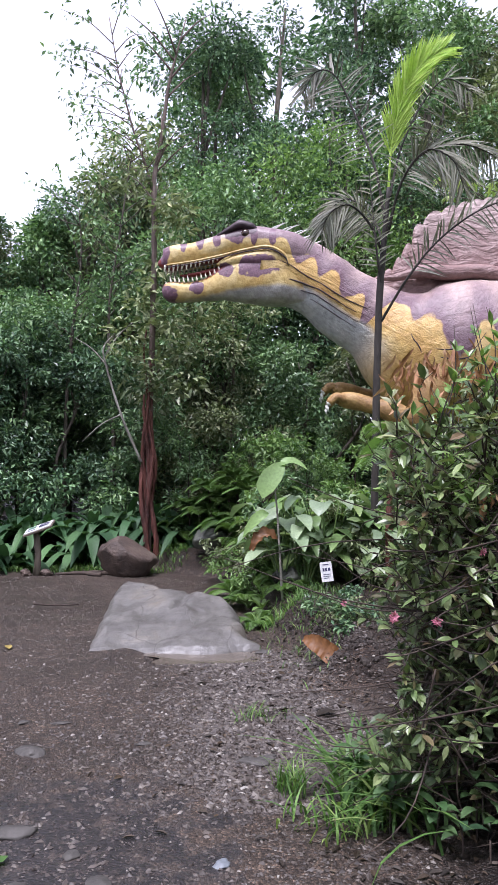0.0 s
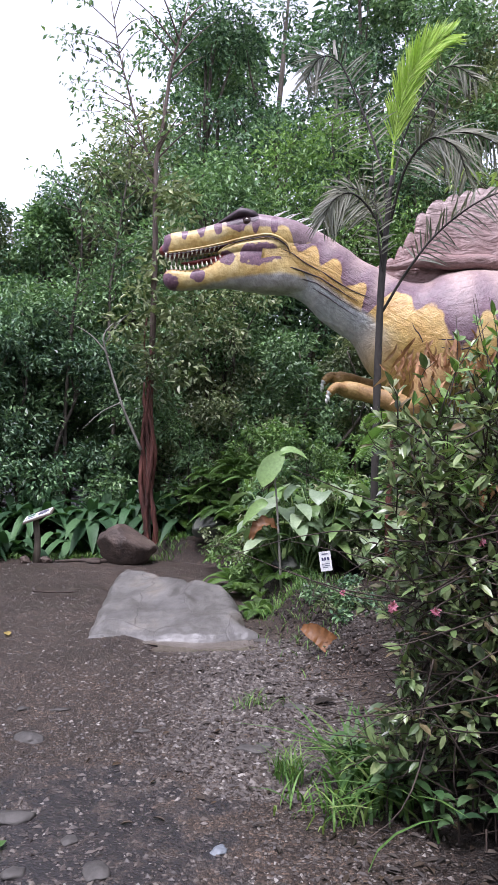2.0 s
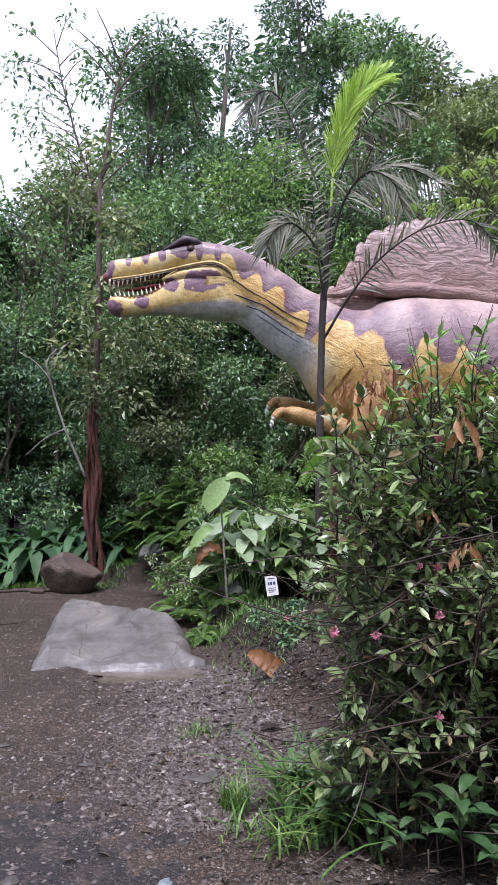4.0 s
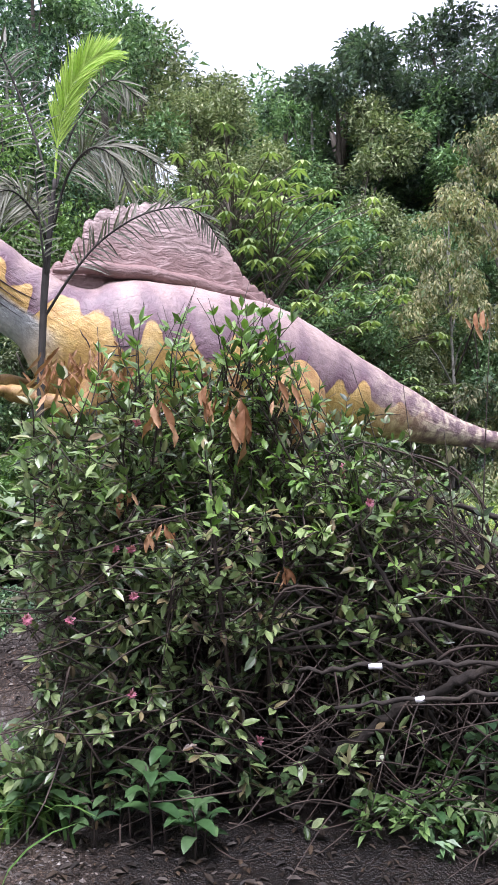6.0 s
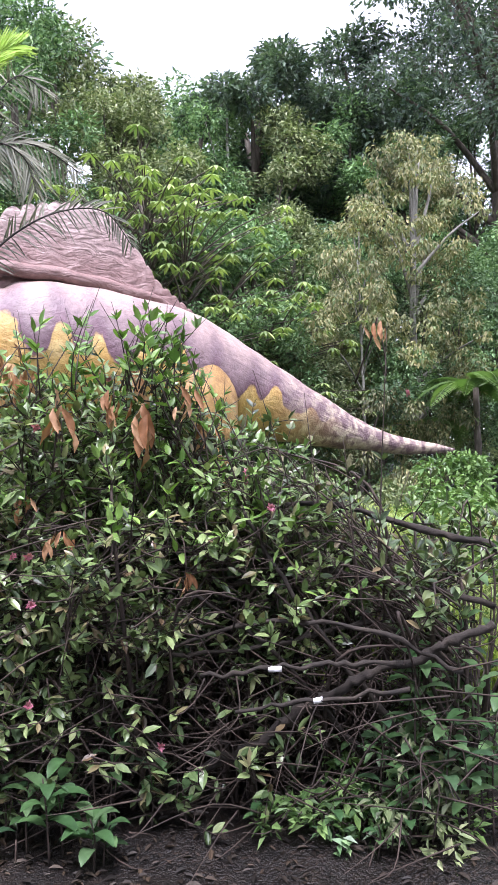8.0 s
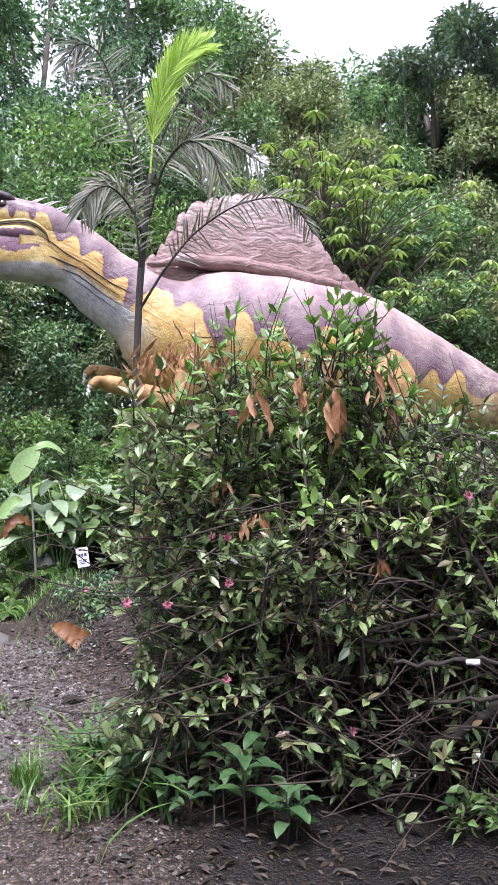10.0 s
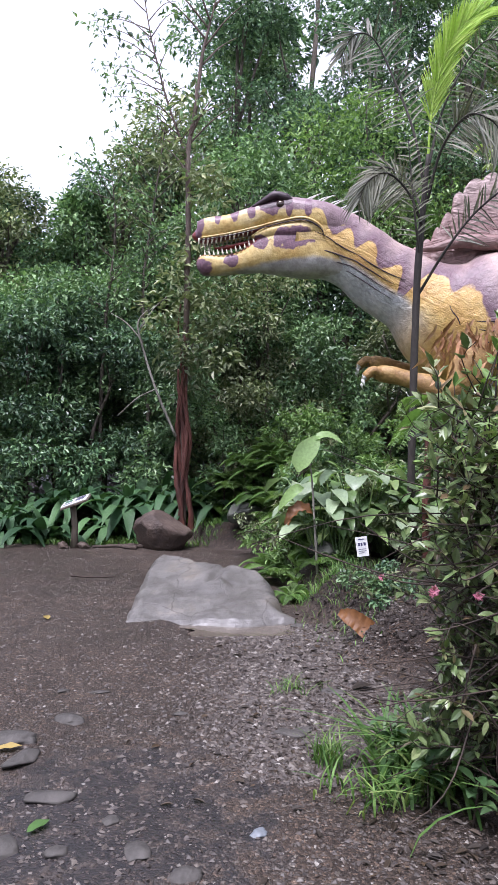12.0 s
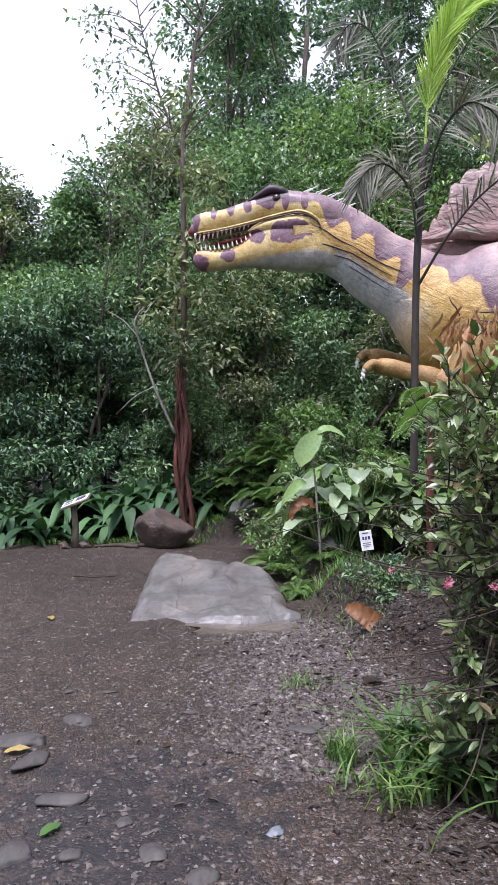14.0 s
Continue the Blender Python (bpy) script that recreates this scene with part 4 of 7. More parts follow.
def build_slab():
    """A broad pale rock face that dips into the path."""
    rows, cols = 56, 60
    ys = np.linspace(0, 1, rows)
    left = smooth_path([(-1.31, 6.08), (-1.33, 6.5), (-1.36, 7.0), (-1.39, 7.5), (-1.36, 7.9)], 8)
    right = smooth_path([(0.1, 6.22), (-0.04, 6.42), (-0.06, 6.7), (-0.12, 7.0), (-0.2, 7.25)], 8)
    V = np.zeros((rows, cols, 3))
    for i, s in enumerate(ys):
        at = lambda line_: np.array([np.interp(s * (len(line_) - 1), np.arange(len(line_)), line_[:, q]) for q in (0, 1)])
        li, ri = at(left), at(right)
        for j, f in enumerate(np.linspace(0, 1, cols)):
            x, y = li + (ri - li) * f
            y += 0.05 * math.sin(f * 7) + 0.04 * noise.noise(Vector((x * 4, y * 4, 0)))
            x += 0.04 * noise.noise(Vector((x * 5, y * 5, 7)))
            rim = min(1.0, 13 * min(f, 1 - f) + 0.2, 11 * (1 - s) + 0.2)
            z = 0.02 + 0.34 * s ** 0.9 * (1 - 0.25 * f)
            z += 0.05 * noise.noise(Vector((x * 1.6, y * 1.6, 3))) + 0.02 * noise.noise(Vector((x * 5, y * 5, 1))) + 0.006 * noise.noise(Vector((x * 16, y * 16, 1)))
            z -= 0.05 * max(0.0, 1 - abs((x + 0.62) - 0.3 * (y - 7.2)) / 0.06) * float(y > 6.95)
            z -= 0.008 * max(0.0, 1 - abs(noise.noise(Vector((x * 1.7, y * 1.7, 9)))) / 0.05)
            V[i, j] = (x, y, z * (0.35 + 0.65 * rim ** 0.6) - (0.02 if s < 0.02 else 0))
    skirt = [V[0] * [1, 1, 0] - [0, 0.02, 0.1], V[-1] * [1, 1, 0] + [0, 0.08, -0.1]]
    V2 = np.concatenate([skirt[0][None], V, skirt[1][None]])
    l_, r_ = V2[:, :1] * [1, 1, 0] - [0.06, 0, 0.1], V2[:, -1:] * [1, 1, 0] + [0.06, 0, -0.1]
    V3 = np.concatenate([l_, V2, r_], 1)
    t = grid_tris(V3.shape[0], V3.shape[1], False)
    ob = new("stone_slab", tri_mesh("stone_slab", V3.reshape(-1, 3), t[:, ::-1], [SLAB], smooth=True))
    tagged(ob, "broad pale grey rock slab sloping into the gravel path", "rock")


build_slab()
stone("boulder", -1.77, 10.45, (0.42, 0.34, 0.33), STONE, 2, "rounded brown boulder at the edge of the path", 20, 0.22)
stone("boulder", -0.54, 10.6, (0.28, 0.24, 0.23), DARK_STONE, 5, "dark mossy rock beside the planting", 50, 0.2)
stone("boulder", 0.4, 7.62, (0.2, 0.16, 0.13), DARK_STONE, 8, "grey-green rock on the planted bank", 10, 0.3)
stone("boulder", 0.1, 10.2, (0.2, 0.17, 0.2), STONE, 11, "brown rock among the leaves of the bank", 10, 0.2)
for k, (x, y, a, b, tn) in enumerate([(-1.01, 3.13, 0.11, 0.07, 30), (-1.4, 3.74, 0.15, 0.1, 10), (-1.18, 4.03, 0.11, 0.07, -10), (-1.08, 2.74, 0.12, 0.08, 40), (-0.54, 2.73, 0.06, 0.09, 10), (-0.85, 2.73, 0.06, 0.05, 0), (-0.1, 2.9, 0.032, 0.05, -15),
                                      (-1.12, 4.47, 0.06, 0.035, 0), (-0.58, 4.11, 0.045, 0.03, 0), (-1.35, 4.47, 0.05, 0.035, 20), (-1.25, 3.5, 0.12, 0.09, 60), (-0.7, 2.95, 0.05, 0.04, 0), (-0.35, 2.6, 0.08, 0.05, 15), (-0.95, 2.45, 0.1, 0.08, 5), (-0.55, 2.45, 0.09, 0.07, -30),
                                      (0.02, 3.9, 0.09, 0.05, 0), (0.3, 4.55, 0.09, 0.05, 10), (0.1, 3.95, 0.07, 0.05, 60), (-1.5, 3.2, 0.14, 0.09, 15), (-1.45, 2.9, 0.12, 0.1, 70), (0.13, 6.2, 0.09, 0.05, 20), (0.75, 6.4, 0.07, 0.05, 0)]):
    stone("path_stone", x, y, (a, b, min(a, b) * 0.34), PALE if k == 6 else PATH_STONE, 20 + k, "small pale blue-grey stone on the gravel" if k == 6 else "worn grey stone set in the wet path", tn, 0.78, "stones in the path")


# puddle at the foot of the slab
def build_puddle():
    a = np.linspace(0, 2 * np.pi, 48, endpoint=False)
    r = 1 + 0.18 * np.sin(3 * a + 1) + 0.1 * np.sin(5 * a)
    v = np.stack([-0.3 + 0.6 * r * np.cos(a), 6.06 + 0.26 * r * np.sin(a), np.full(48, -0.012)], 1)
    v = np.concatenate([v, [[-0.3, 6.06, -0.012]]])
    k = np.arange(48)
    tagged(new("puddle", tri_mesh("puddle", v, np.stack([np.full(48, 48), k, (k + 1) % 48], 1), [WATER])), "shallow muddy puddle below the rock slab", "puddle", kind="structure")


build_puddle()


# ---- plants ----
def pol(bearing, dist, z):
    """A place by its bearing to the right of straight ahead, its distance and its height."""
    return np.array([0.1 + dist * math.sin(radians(bearing)), dist * math.cos(radians(bearing)), z])


def crown_leaves(centres, radii, n, length, flat=0.75, inner=0.35, hang=0.2):
    """Leaves gathered in many uneven clumps."""
    k = rng.choice(len(centres), n, p=radii ** 2 / (radii ** 2).sum())
    d = ball_points(n)
    r = radii[k] * (inner + (1 - inner) * rng.random(n) ** 0.5) * (0.8 + 0.4 * rng.random(n))
    pos = centres[k] + d * r[:, None] * [1, 1, flat]
    ahead = unit(d * [1, 1, 0.3] + rng.normal(size=(n, 3)) * 0.6 + [0, 0, -hang])
    up = unit(rng.normal(size=(n, 3)) * 0.45 + d * 0.5 + [0, 0, 0.8])
    L = length * (0.6 + 0.8 * rng.random(n))
    return simple_leaves(pos, ahead, up, L, L * (0.36 + 0.16 * rng.random(n)))


def tree(x, y, height, spread, leaf, n, length, bark=BARK, radius=0.12, low=0.3, clumps=22, label="", lean=(0, 0), clump=(0.5, 1.0), group="forest trees", name="tree", limbs=9, hang=0.2):
    """A tapered trunk with limbs, and a crown of leaf clumps."""
    z0 = float(ground_z(x, y)) - 0.05
    root = thing(name, pose(x, y, z0), label, name if name in ("shrub",) else "tree", group)
    wob = rng.normal(size=2) * 0.15
    top = np.array([lean[0], lean[1], height * 0.92])
    trunk_path = smooth_path([(0, 0, 0), (wob[0], wob[1], height * 0.3), (top[0] * 0.6 - wob[0], top[1] * 0.6, height * 0.62), tuple(top)], 6)
    f = rng.random(clumps) ** 0.8
    h = height * (low + (1 - low) * f)
    wide = spread * np.sqrt(np.clip(1 - (2 * (f - 0.42)) ** 2 * 0.75, 0.1, 1))
    ang = rng.random(clumps) * 2 * np.pi
    rad = wide * (0.25 + 0.75 * rng.random(clumps))
    along = np.stack([np.interp(h, trunk_path[:, 2], trunk_path[:, i]) for i in (0, 1)], 1)
    centres = np.stack([along[:, 0] + rad * np.cos(ang), along[:, 1] + rad * np.sin(ang), h], 1)
    radii = spread * (clump[0] + (clump[1] - clump[0]) * rng.random(clumps)) * 0.42
    s = Shape()
    tube(s, trunk_path, np.linspace(radius, radius * 0.25, len(trunk_path)), 9, 0, 0.05)
    for k in range(min(limbs, clumps)):
        c = centres[k]
        i = int(np.argmin(np.abs(trunk_path[:, 2] - max(c[2] * 0.75, 0.1))))
        a = trunk_path[i]
        mid = (a + c) / 2 + [0, 0, 0.12 * np.linalg.norm(c - a)] + rng.normal(size=3) * 0.08
        p = smooth_path([a, mid, c], 5)
        tube(s, p, np.linspace(radius * 0.42, radius * 0.08, len(p)), 6)
    part("trunk", s.mesh("trunk", [bark], True), root)
    v, t = crown_leaves(centres, radii, n, length, hang=hang)
    if not -26 < math.degrees(math.atan2(x - 0.1, y)) < 54 and n > 2500:  # thinner where only its shade matters
        v = v.reshape(-1, 4, 3)[::3].reshape(-1, 3)
        k = np.arange(len(v) // 4)[:, None] * 4
        t = np.concatenate([k + [0, 2, 1], k + [0, 3, 2]])
    part("crown", tri_mesh("crown", v, t, [leaf]), root, kind="stuff")
    return root


def ribbon(shape, path, widths, up, fold=0.25, mat=0, wave=0.0):
    """A long leaf: a folded strip along a path."""
    path, widths = np.asarray(path, float), np.asarray(widths, float)
    tan = unit(np.gradient(path, axis=0))
    side = unit(np.cross(tan, np.broadcast_to(up, tan.shape)))
    nrm = np.cross(side, tan)
    ripple = (wave * np.sin(np.arange(len(path)) * 1.9) * widths)[:, None]
    lift = (widths * fold)[:, None]
    v = np.stack([path - side * widths[:, None] * 0.5 + nrm * (lift + ripple), path, path + side * widths[:, None] * 0.5 + nrm * (lift - ripple)], 1)
    shape.add(v.reshape(-1, 3), grid_tris(len(path), 3, False), mat)


def arched(base, bearing, length, rise, droop, n=8):
    """A path that leaves base, rises and bends over."""
    s = np.linspace(0, 1, n)
    out = np.array([math.cos(bearing), math.sin(bearing), 0])
    flat = length * (s * math.cos(rise))
    return np.asarray(base) + out * flat[:, None] + np.array([0, 0, 1]) * (length * s * math.sin(rise) - droop * length * s ** 2.2)[:, None]


LEAF_FORM = np.array([0.1, 0.55, 0.9, 1.0, 0.95, 0.8, 0.5, 0.03])


def rosette(name, x, y, leaves, length, width, mat, label, category="plant", group="", rise=(50, 80), droop=0.5, stalk=0.0, stalk_mat=None, z=None):
    """A plant of large arched leaves, each a part of its own."""
    root = thing(name, pose(x, y, float(ground_z(x, y)) if z is None else z), label, category, group)
    for k in range(leaves):
        b = 2 * math.pi * (k * 0.382 + 0.1 * rng.random())
        L = length * (0.7 + 0.5 * rng.random())
        r = radians(rise[0] + (rise[1] - rise[0]) * rng.random())
        s = Shape()
        base = np.array([0.02 * math.cos(b), 0.02 * math.sin(b), 0])
        if stalk:
            st = arched(base, b, stalk * (0.6 + 0.6 * rng.random()), radians(62 + 20 * rng.random()), 0.12, 6)
            tube(s, st, np.linspace(0.012, 0.007, 6), 6, 1)
            base, r = st[-1], radians(25 * rng.random())
        p = arched(base, b + 0.3 * rng.normal(), L, r, droop * (0.7 + 0.6 * rng.random()))
        ribbon(s, p, LEAF_FORM * width * (0.8 + 0.4 * rng.random()), (0, 0, 1.0), 0.16, 0, 0.05)
        part("leaf", s.mesh("leaf", [mat, stalk_mat or mat], True), root)
    return root


def fern(x, y, fronds, length, label, z=None, group="ferns", rise=(35, 70), mat=None, trunk=0.0):
    """Arching fronds, each with a rib and two rows of toothed leaflets."""
    root = thing("fern", pose(x, y, float(ground_z(x, y)) if z is None else z), label, "fern", group)
    if trunk:
        s = Shape()
        tube(s, smooth_path([(0, 0, -0.1), (0.05, 0, trunk * 0.5), (0, 0, trunk)], 5), np.linspace(0.09, 0.06, 11) * (1 if trunk > 1.2 else 0.25), 9, 0, 0.1)
        part("trunk", s.mesh("trunk", [BARK], True), root)
    for k in range(fronds):
        b = 2 * math.pi * (k / fronds + 0.06 * rng.random())
        L = length * (0.75 + 0.4 * rng.random())
        p = arched((0, 0, trunk), b, L, radians(rise[0] + (rise[1] - rise[0]) * rng.random()), 0.55 + 0.2 * rng.random(), 22)
        s = Shape()
        tube(s, p, np.linspace(0.008, 0.002, 22) * max(1, L), 5)
        tan = unit(np.gradient(p, axis=0))
        side = unit(np.cross(tan, [0, 0, 1.0]))
        i = np.arange(3, 22)
        f = i / 21
        size = L * 0.26 * np.sin(np.pi * np.clip(f, 0, 1) ** 0.8) ** 0.8 + 0.01
        for sd in (-1, 1):
            for sub, sh in ((0.0, 1.0), (0.5, 0.96)):
                q = p[i] + tan[i] * (sub * L / 22)
                ahead = side[i] * sd + tan[i] * 0.45
                v, t = simple_leaves(q, ahead, np.broadcast_to([0, 0, 1.0], q.shape) + 0.0, size * sh, np.full(len(i), L * 0.036), 0.08)
                s.add(v, t)
        part("frond", s.mesh("frond", [mat or FERN], False), root)
    return root


# forest round the clearing: the wall of trees, nearer rows lower
def edge_height(b):
    """How high the tree line stands, by bearing (tangent of its elevation)."""
    return np.interp(b, [-40, -22, -18, -14, -10, -7, -4, 0, 10, 14, 17, 20, 23, 27, 31, 35, 40, 60], [0.33, 0.33, 0.33, 0.38, 0.45, 0.55, 0.64, 0.7, 0.7, 0.68, 0.64, 0.57, 0.54, 0.56, 0.56, 0.53, 0.52, 0.52])


def clear(b, d):
    """Pushes a tree back to where the clearing ends."""
    return max(d, (d - 1.0) / math.cos(radians(b)) if b > 0 else d)


def forest():
    for b in np.arange(-38, 64, 3.6):
        for row, (d0, frac, n, L) in enumerate(((17.5, 1.0, 9600, 0.12), (14.2, 0.66, 8200, 0.105))):
            bb = b + rng.normal() * 0.9 + row * 1.8
            d = d0 + rng.random() * 2.2
            d = clear(bb, d)
            h = edge_height(bb) * d * frac * (0.86 + 0.16 * rng.random()) + 0.9
            p = pol(bb, d, 0)
            kind = rng.choice(4, p=[0.4, 0.38, 0.17, 0.05] if bb < 15 else [0.06, 0.4, 0.32, 0.22] if bb < 33 or row else [0.55, 0.35, 0.1, 0.0])
            tree(p[0], p[1], h, 1.5 + 0.5 * rng.random(), JUNGLE[kind], int(n * (d / d0) ** 0.7), L * (0.8 + 0.5 * rng.random()), PALE_BARK if rng.random() < 0.08 else BARK, 0.13, 0.12 if row else 0.2, 26,
                 ("tall dark-leaved", "tall green", "olive-green", "bright green")[kind] + " rainforest tree at the edge of the clearing", (rng.normal() * 0.4, rng.normal() * 0.3))
    for b in np.arange(-36, 62, 3.1):
        p = pol(b + rng.normal() * 0.6, clear(b, 12.7 + rng.random() * 1.0), 0)
        kind = rng.choice(3, p=[0.5, 0.35, 0.15] if b < -9 else [0.05, 0.5, 0.45])
        s_ = math.hypot(*p[:2]) / 13
        tree(p[0], p[1], (3.0 + 1.4 * rng.random()) * s_, 1.15 * s_, JUNGLE[kind], int(4600 * s_), 0.1, BARK, 0.045, 0.0, 20, "dense dark-green understorey shrub below the forest trees", group="understorey shrubs", name="shrub", limbs=6)
    for b in np.arange(17, 47, 2.6):
        d = clear(b, 20.5) + 1.5 * rng.random()
        p = pol(b + 0.8 * rng.normal(), d, 0)
        tree(p[0], p[1], d * edge_height(b) * (0.9 + 0.12 * rng.random()), 2.3, JUNGLE[int(rng.integers(0, 3))], 6500, 0.17, BARK, 0.14, 0.25, 34, "leafy forest tree on the slope behind the clearing", group="forest trees on the slope", clump=(0.35, 0.85))
    for b, d in ((-30, 24), (-20, 25), (-11, 23), (-2, 25), (7, 24), (16, 25), (24, 26), (33, 24), (42, 25), (52, 24), (62, 25)):
        d = clear(b, d)
        p = pol(b, d, 0)
        tree(p[0], p[1], d * edge_height(b) * 0.86, 3.0, JUNGLE[0], 3600, 0.36, BARK, 0.25, 0.1, 30, "tall dark forest tree in the second row", group="distant forest trees")

    # closing thicket behind the trunks
    for b in np.arange(-40, 66, 3.4):
        d = clear(b, 20.5) + rng.random()
        p = pol(b, d, 0)
        tree(p[0], p[1], d * 0.3, 2.1 * d / 20, JUNGLE[0 if b < 15 else 1], 2200, 0.3, BARK, 0.08, 0.0, 24, "dark thicket between the forest trunks", group="thickets", name="shrub", limbs=3)

    # unseen trees added behind the viewer to hold back the low sky light
    for b in np.arange(72, 322, 14):
        d = 10.5 + 3 * rng.random()
        p = pol(b, d, 0)
        tree(p[0], p[1], 8.0 + 2.5 * rng.random(), 2.6, JUNGLE[int(rng.integers(0, 3))], 2400, 0.36, BARK, 0.14, 0.05, 26, "added unseen tree that blocks low sky light behind the viewer", group="trees across the path", limbs=6)


forest()
# dark spreading giants, with pale sky between their limbs
for b, d, h, spread, low, n, clumps, label in ((50, 25, 20.0, 6.2, 0.36, 44000, 60, "huge dark spreading rainforest tree draped in moss"), (32, 22.5, 13.2, 2.5, 0.6, 13000, 22, "dark moss-hung crown above the lighter trees"), (39.5, 24, 14.2, 3.0, 0.5, 16000, 26, "dark-leaved tall tree beside the forest giant")):
    p = pol(b, d, 0)
    tree(p[0], p[1], h, spread, GIANT, n, 0.2, BARK, 0.3, low, clumps, label, limbs=clumps // 2, clump=(0.3, 0.75))
# pale trunk with tan bamboo-like foliage
p = pol(44.5, 16.5, 0)
tree(p[0], p[1], 8.6, 2.1, TAN_LEAF, 14000, 0.11, PALE_BARK, 0.12, 0.06, 130, "pale straight trunk with sparse tan and olive leaves", hang=1.2, clump=(0.16, 0.42), limbs=16)
p = pol(40, 15.4, 0)
tree(p[0], p[1], 6.6, 1.9, TAN_LEAF, 9000, 0.1, PALE_BARK, 0.05, 0.04, 90, "slender tree with drooping tan-green leaves", hang=1.2, clump=(0.16, 0.42), limbs=14)


PALMATE = leaf_material("palmate_leaf", [(0.115, 0.184, 0.069), (0.218, 0.31, 0.109), (0.345, 0.437, 0.172)], 0.45, 0.3, gloss=0.45)


def leafy_giant_leaf(x, y, height, heads, label):
    """A slender tree whose long stalks carry palmate, finger-like leaves."""
    root = thing("palmate_tree", pose(x, y, float(ground_z(x, y)) - 0.05), label, "tree")
    s = Shape()
    trunk_path = smooth_path([(0, 0, 0), (0.1, 0, height * 0.4), (-0.1, 0, height * 0.9)], 7)
    tube(s, trunk_path, np.linspace(0.08, 0.04, len(trunk_path)), 8)
    leaves = Shape()
    for k in range(heads):
        z = height * (0.35 + 0.62 * rng.random())
        b = rng.random() * 2 * np.pi
        r = 0.5 + 1.5 * rng.random()
        a = np.array([0, 0, z * 0.85])
        tip = np.array([r * math.cos(b), r * math.sin(b), z])
        p = smooth_path([a, (a + tip) / 2 + [0, 0, 0.12], tip], 4)
        tube(s, p, np.linspace(0.018, 0.008, len(p)), 5)
        m = 9
        ang = np.arange(m) / m * 2 * np.pi + rng.random()
        ahead = np.stack([np.cos(ang), np.sin(ang), np.full(m, -0.28)], 1) + rng.normal(size=3) * 0.12
        L = np.full(m, 0.25) * (0.7 + 0.5 * rng.random(m))
        v, t = fine_leaves(np.broadcast_to(tip, (m, 3)), ahead, np.broadcast_to([0, 0, 1.0], (m, 3)), L, L * 0.3, 0.1, 0.25)
        leaves.add(v, t)
    part("trunk", s.mesh("trunk", [BARK], True), root)
    part("crown", leaves.mesh("crown", [PALMATE]), root, kind="stuff")


for b, d, h in ((20.5, 14.2, 6.8), (23.5, 13.9, 7.0), (26.5, 13.8, 6.2), (29.5, 14.2, 5.4), (33.5, 15.0, 4.8)):
    p = pol(b, d, 0)
    leafy_giant_leaf(p[0], p[1], h, 130, "light green tree with finger-like leaves on long stalks")


PALE_RED = rough_material("grey_brown_bark", ((0.3, (0.07, 0.05, 0.04)), (0.55, (0.14, 0.1, 0.08)), (0.75, (0.24, 0.19, 0.16))), 6, 45, 0.8, 0.015, 0.8, (1, 1, 0.25))


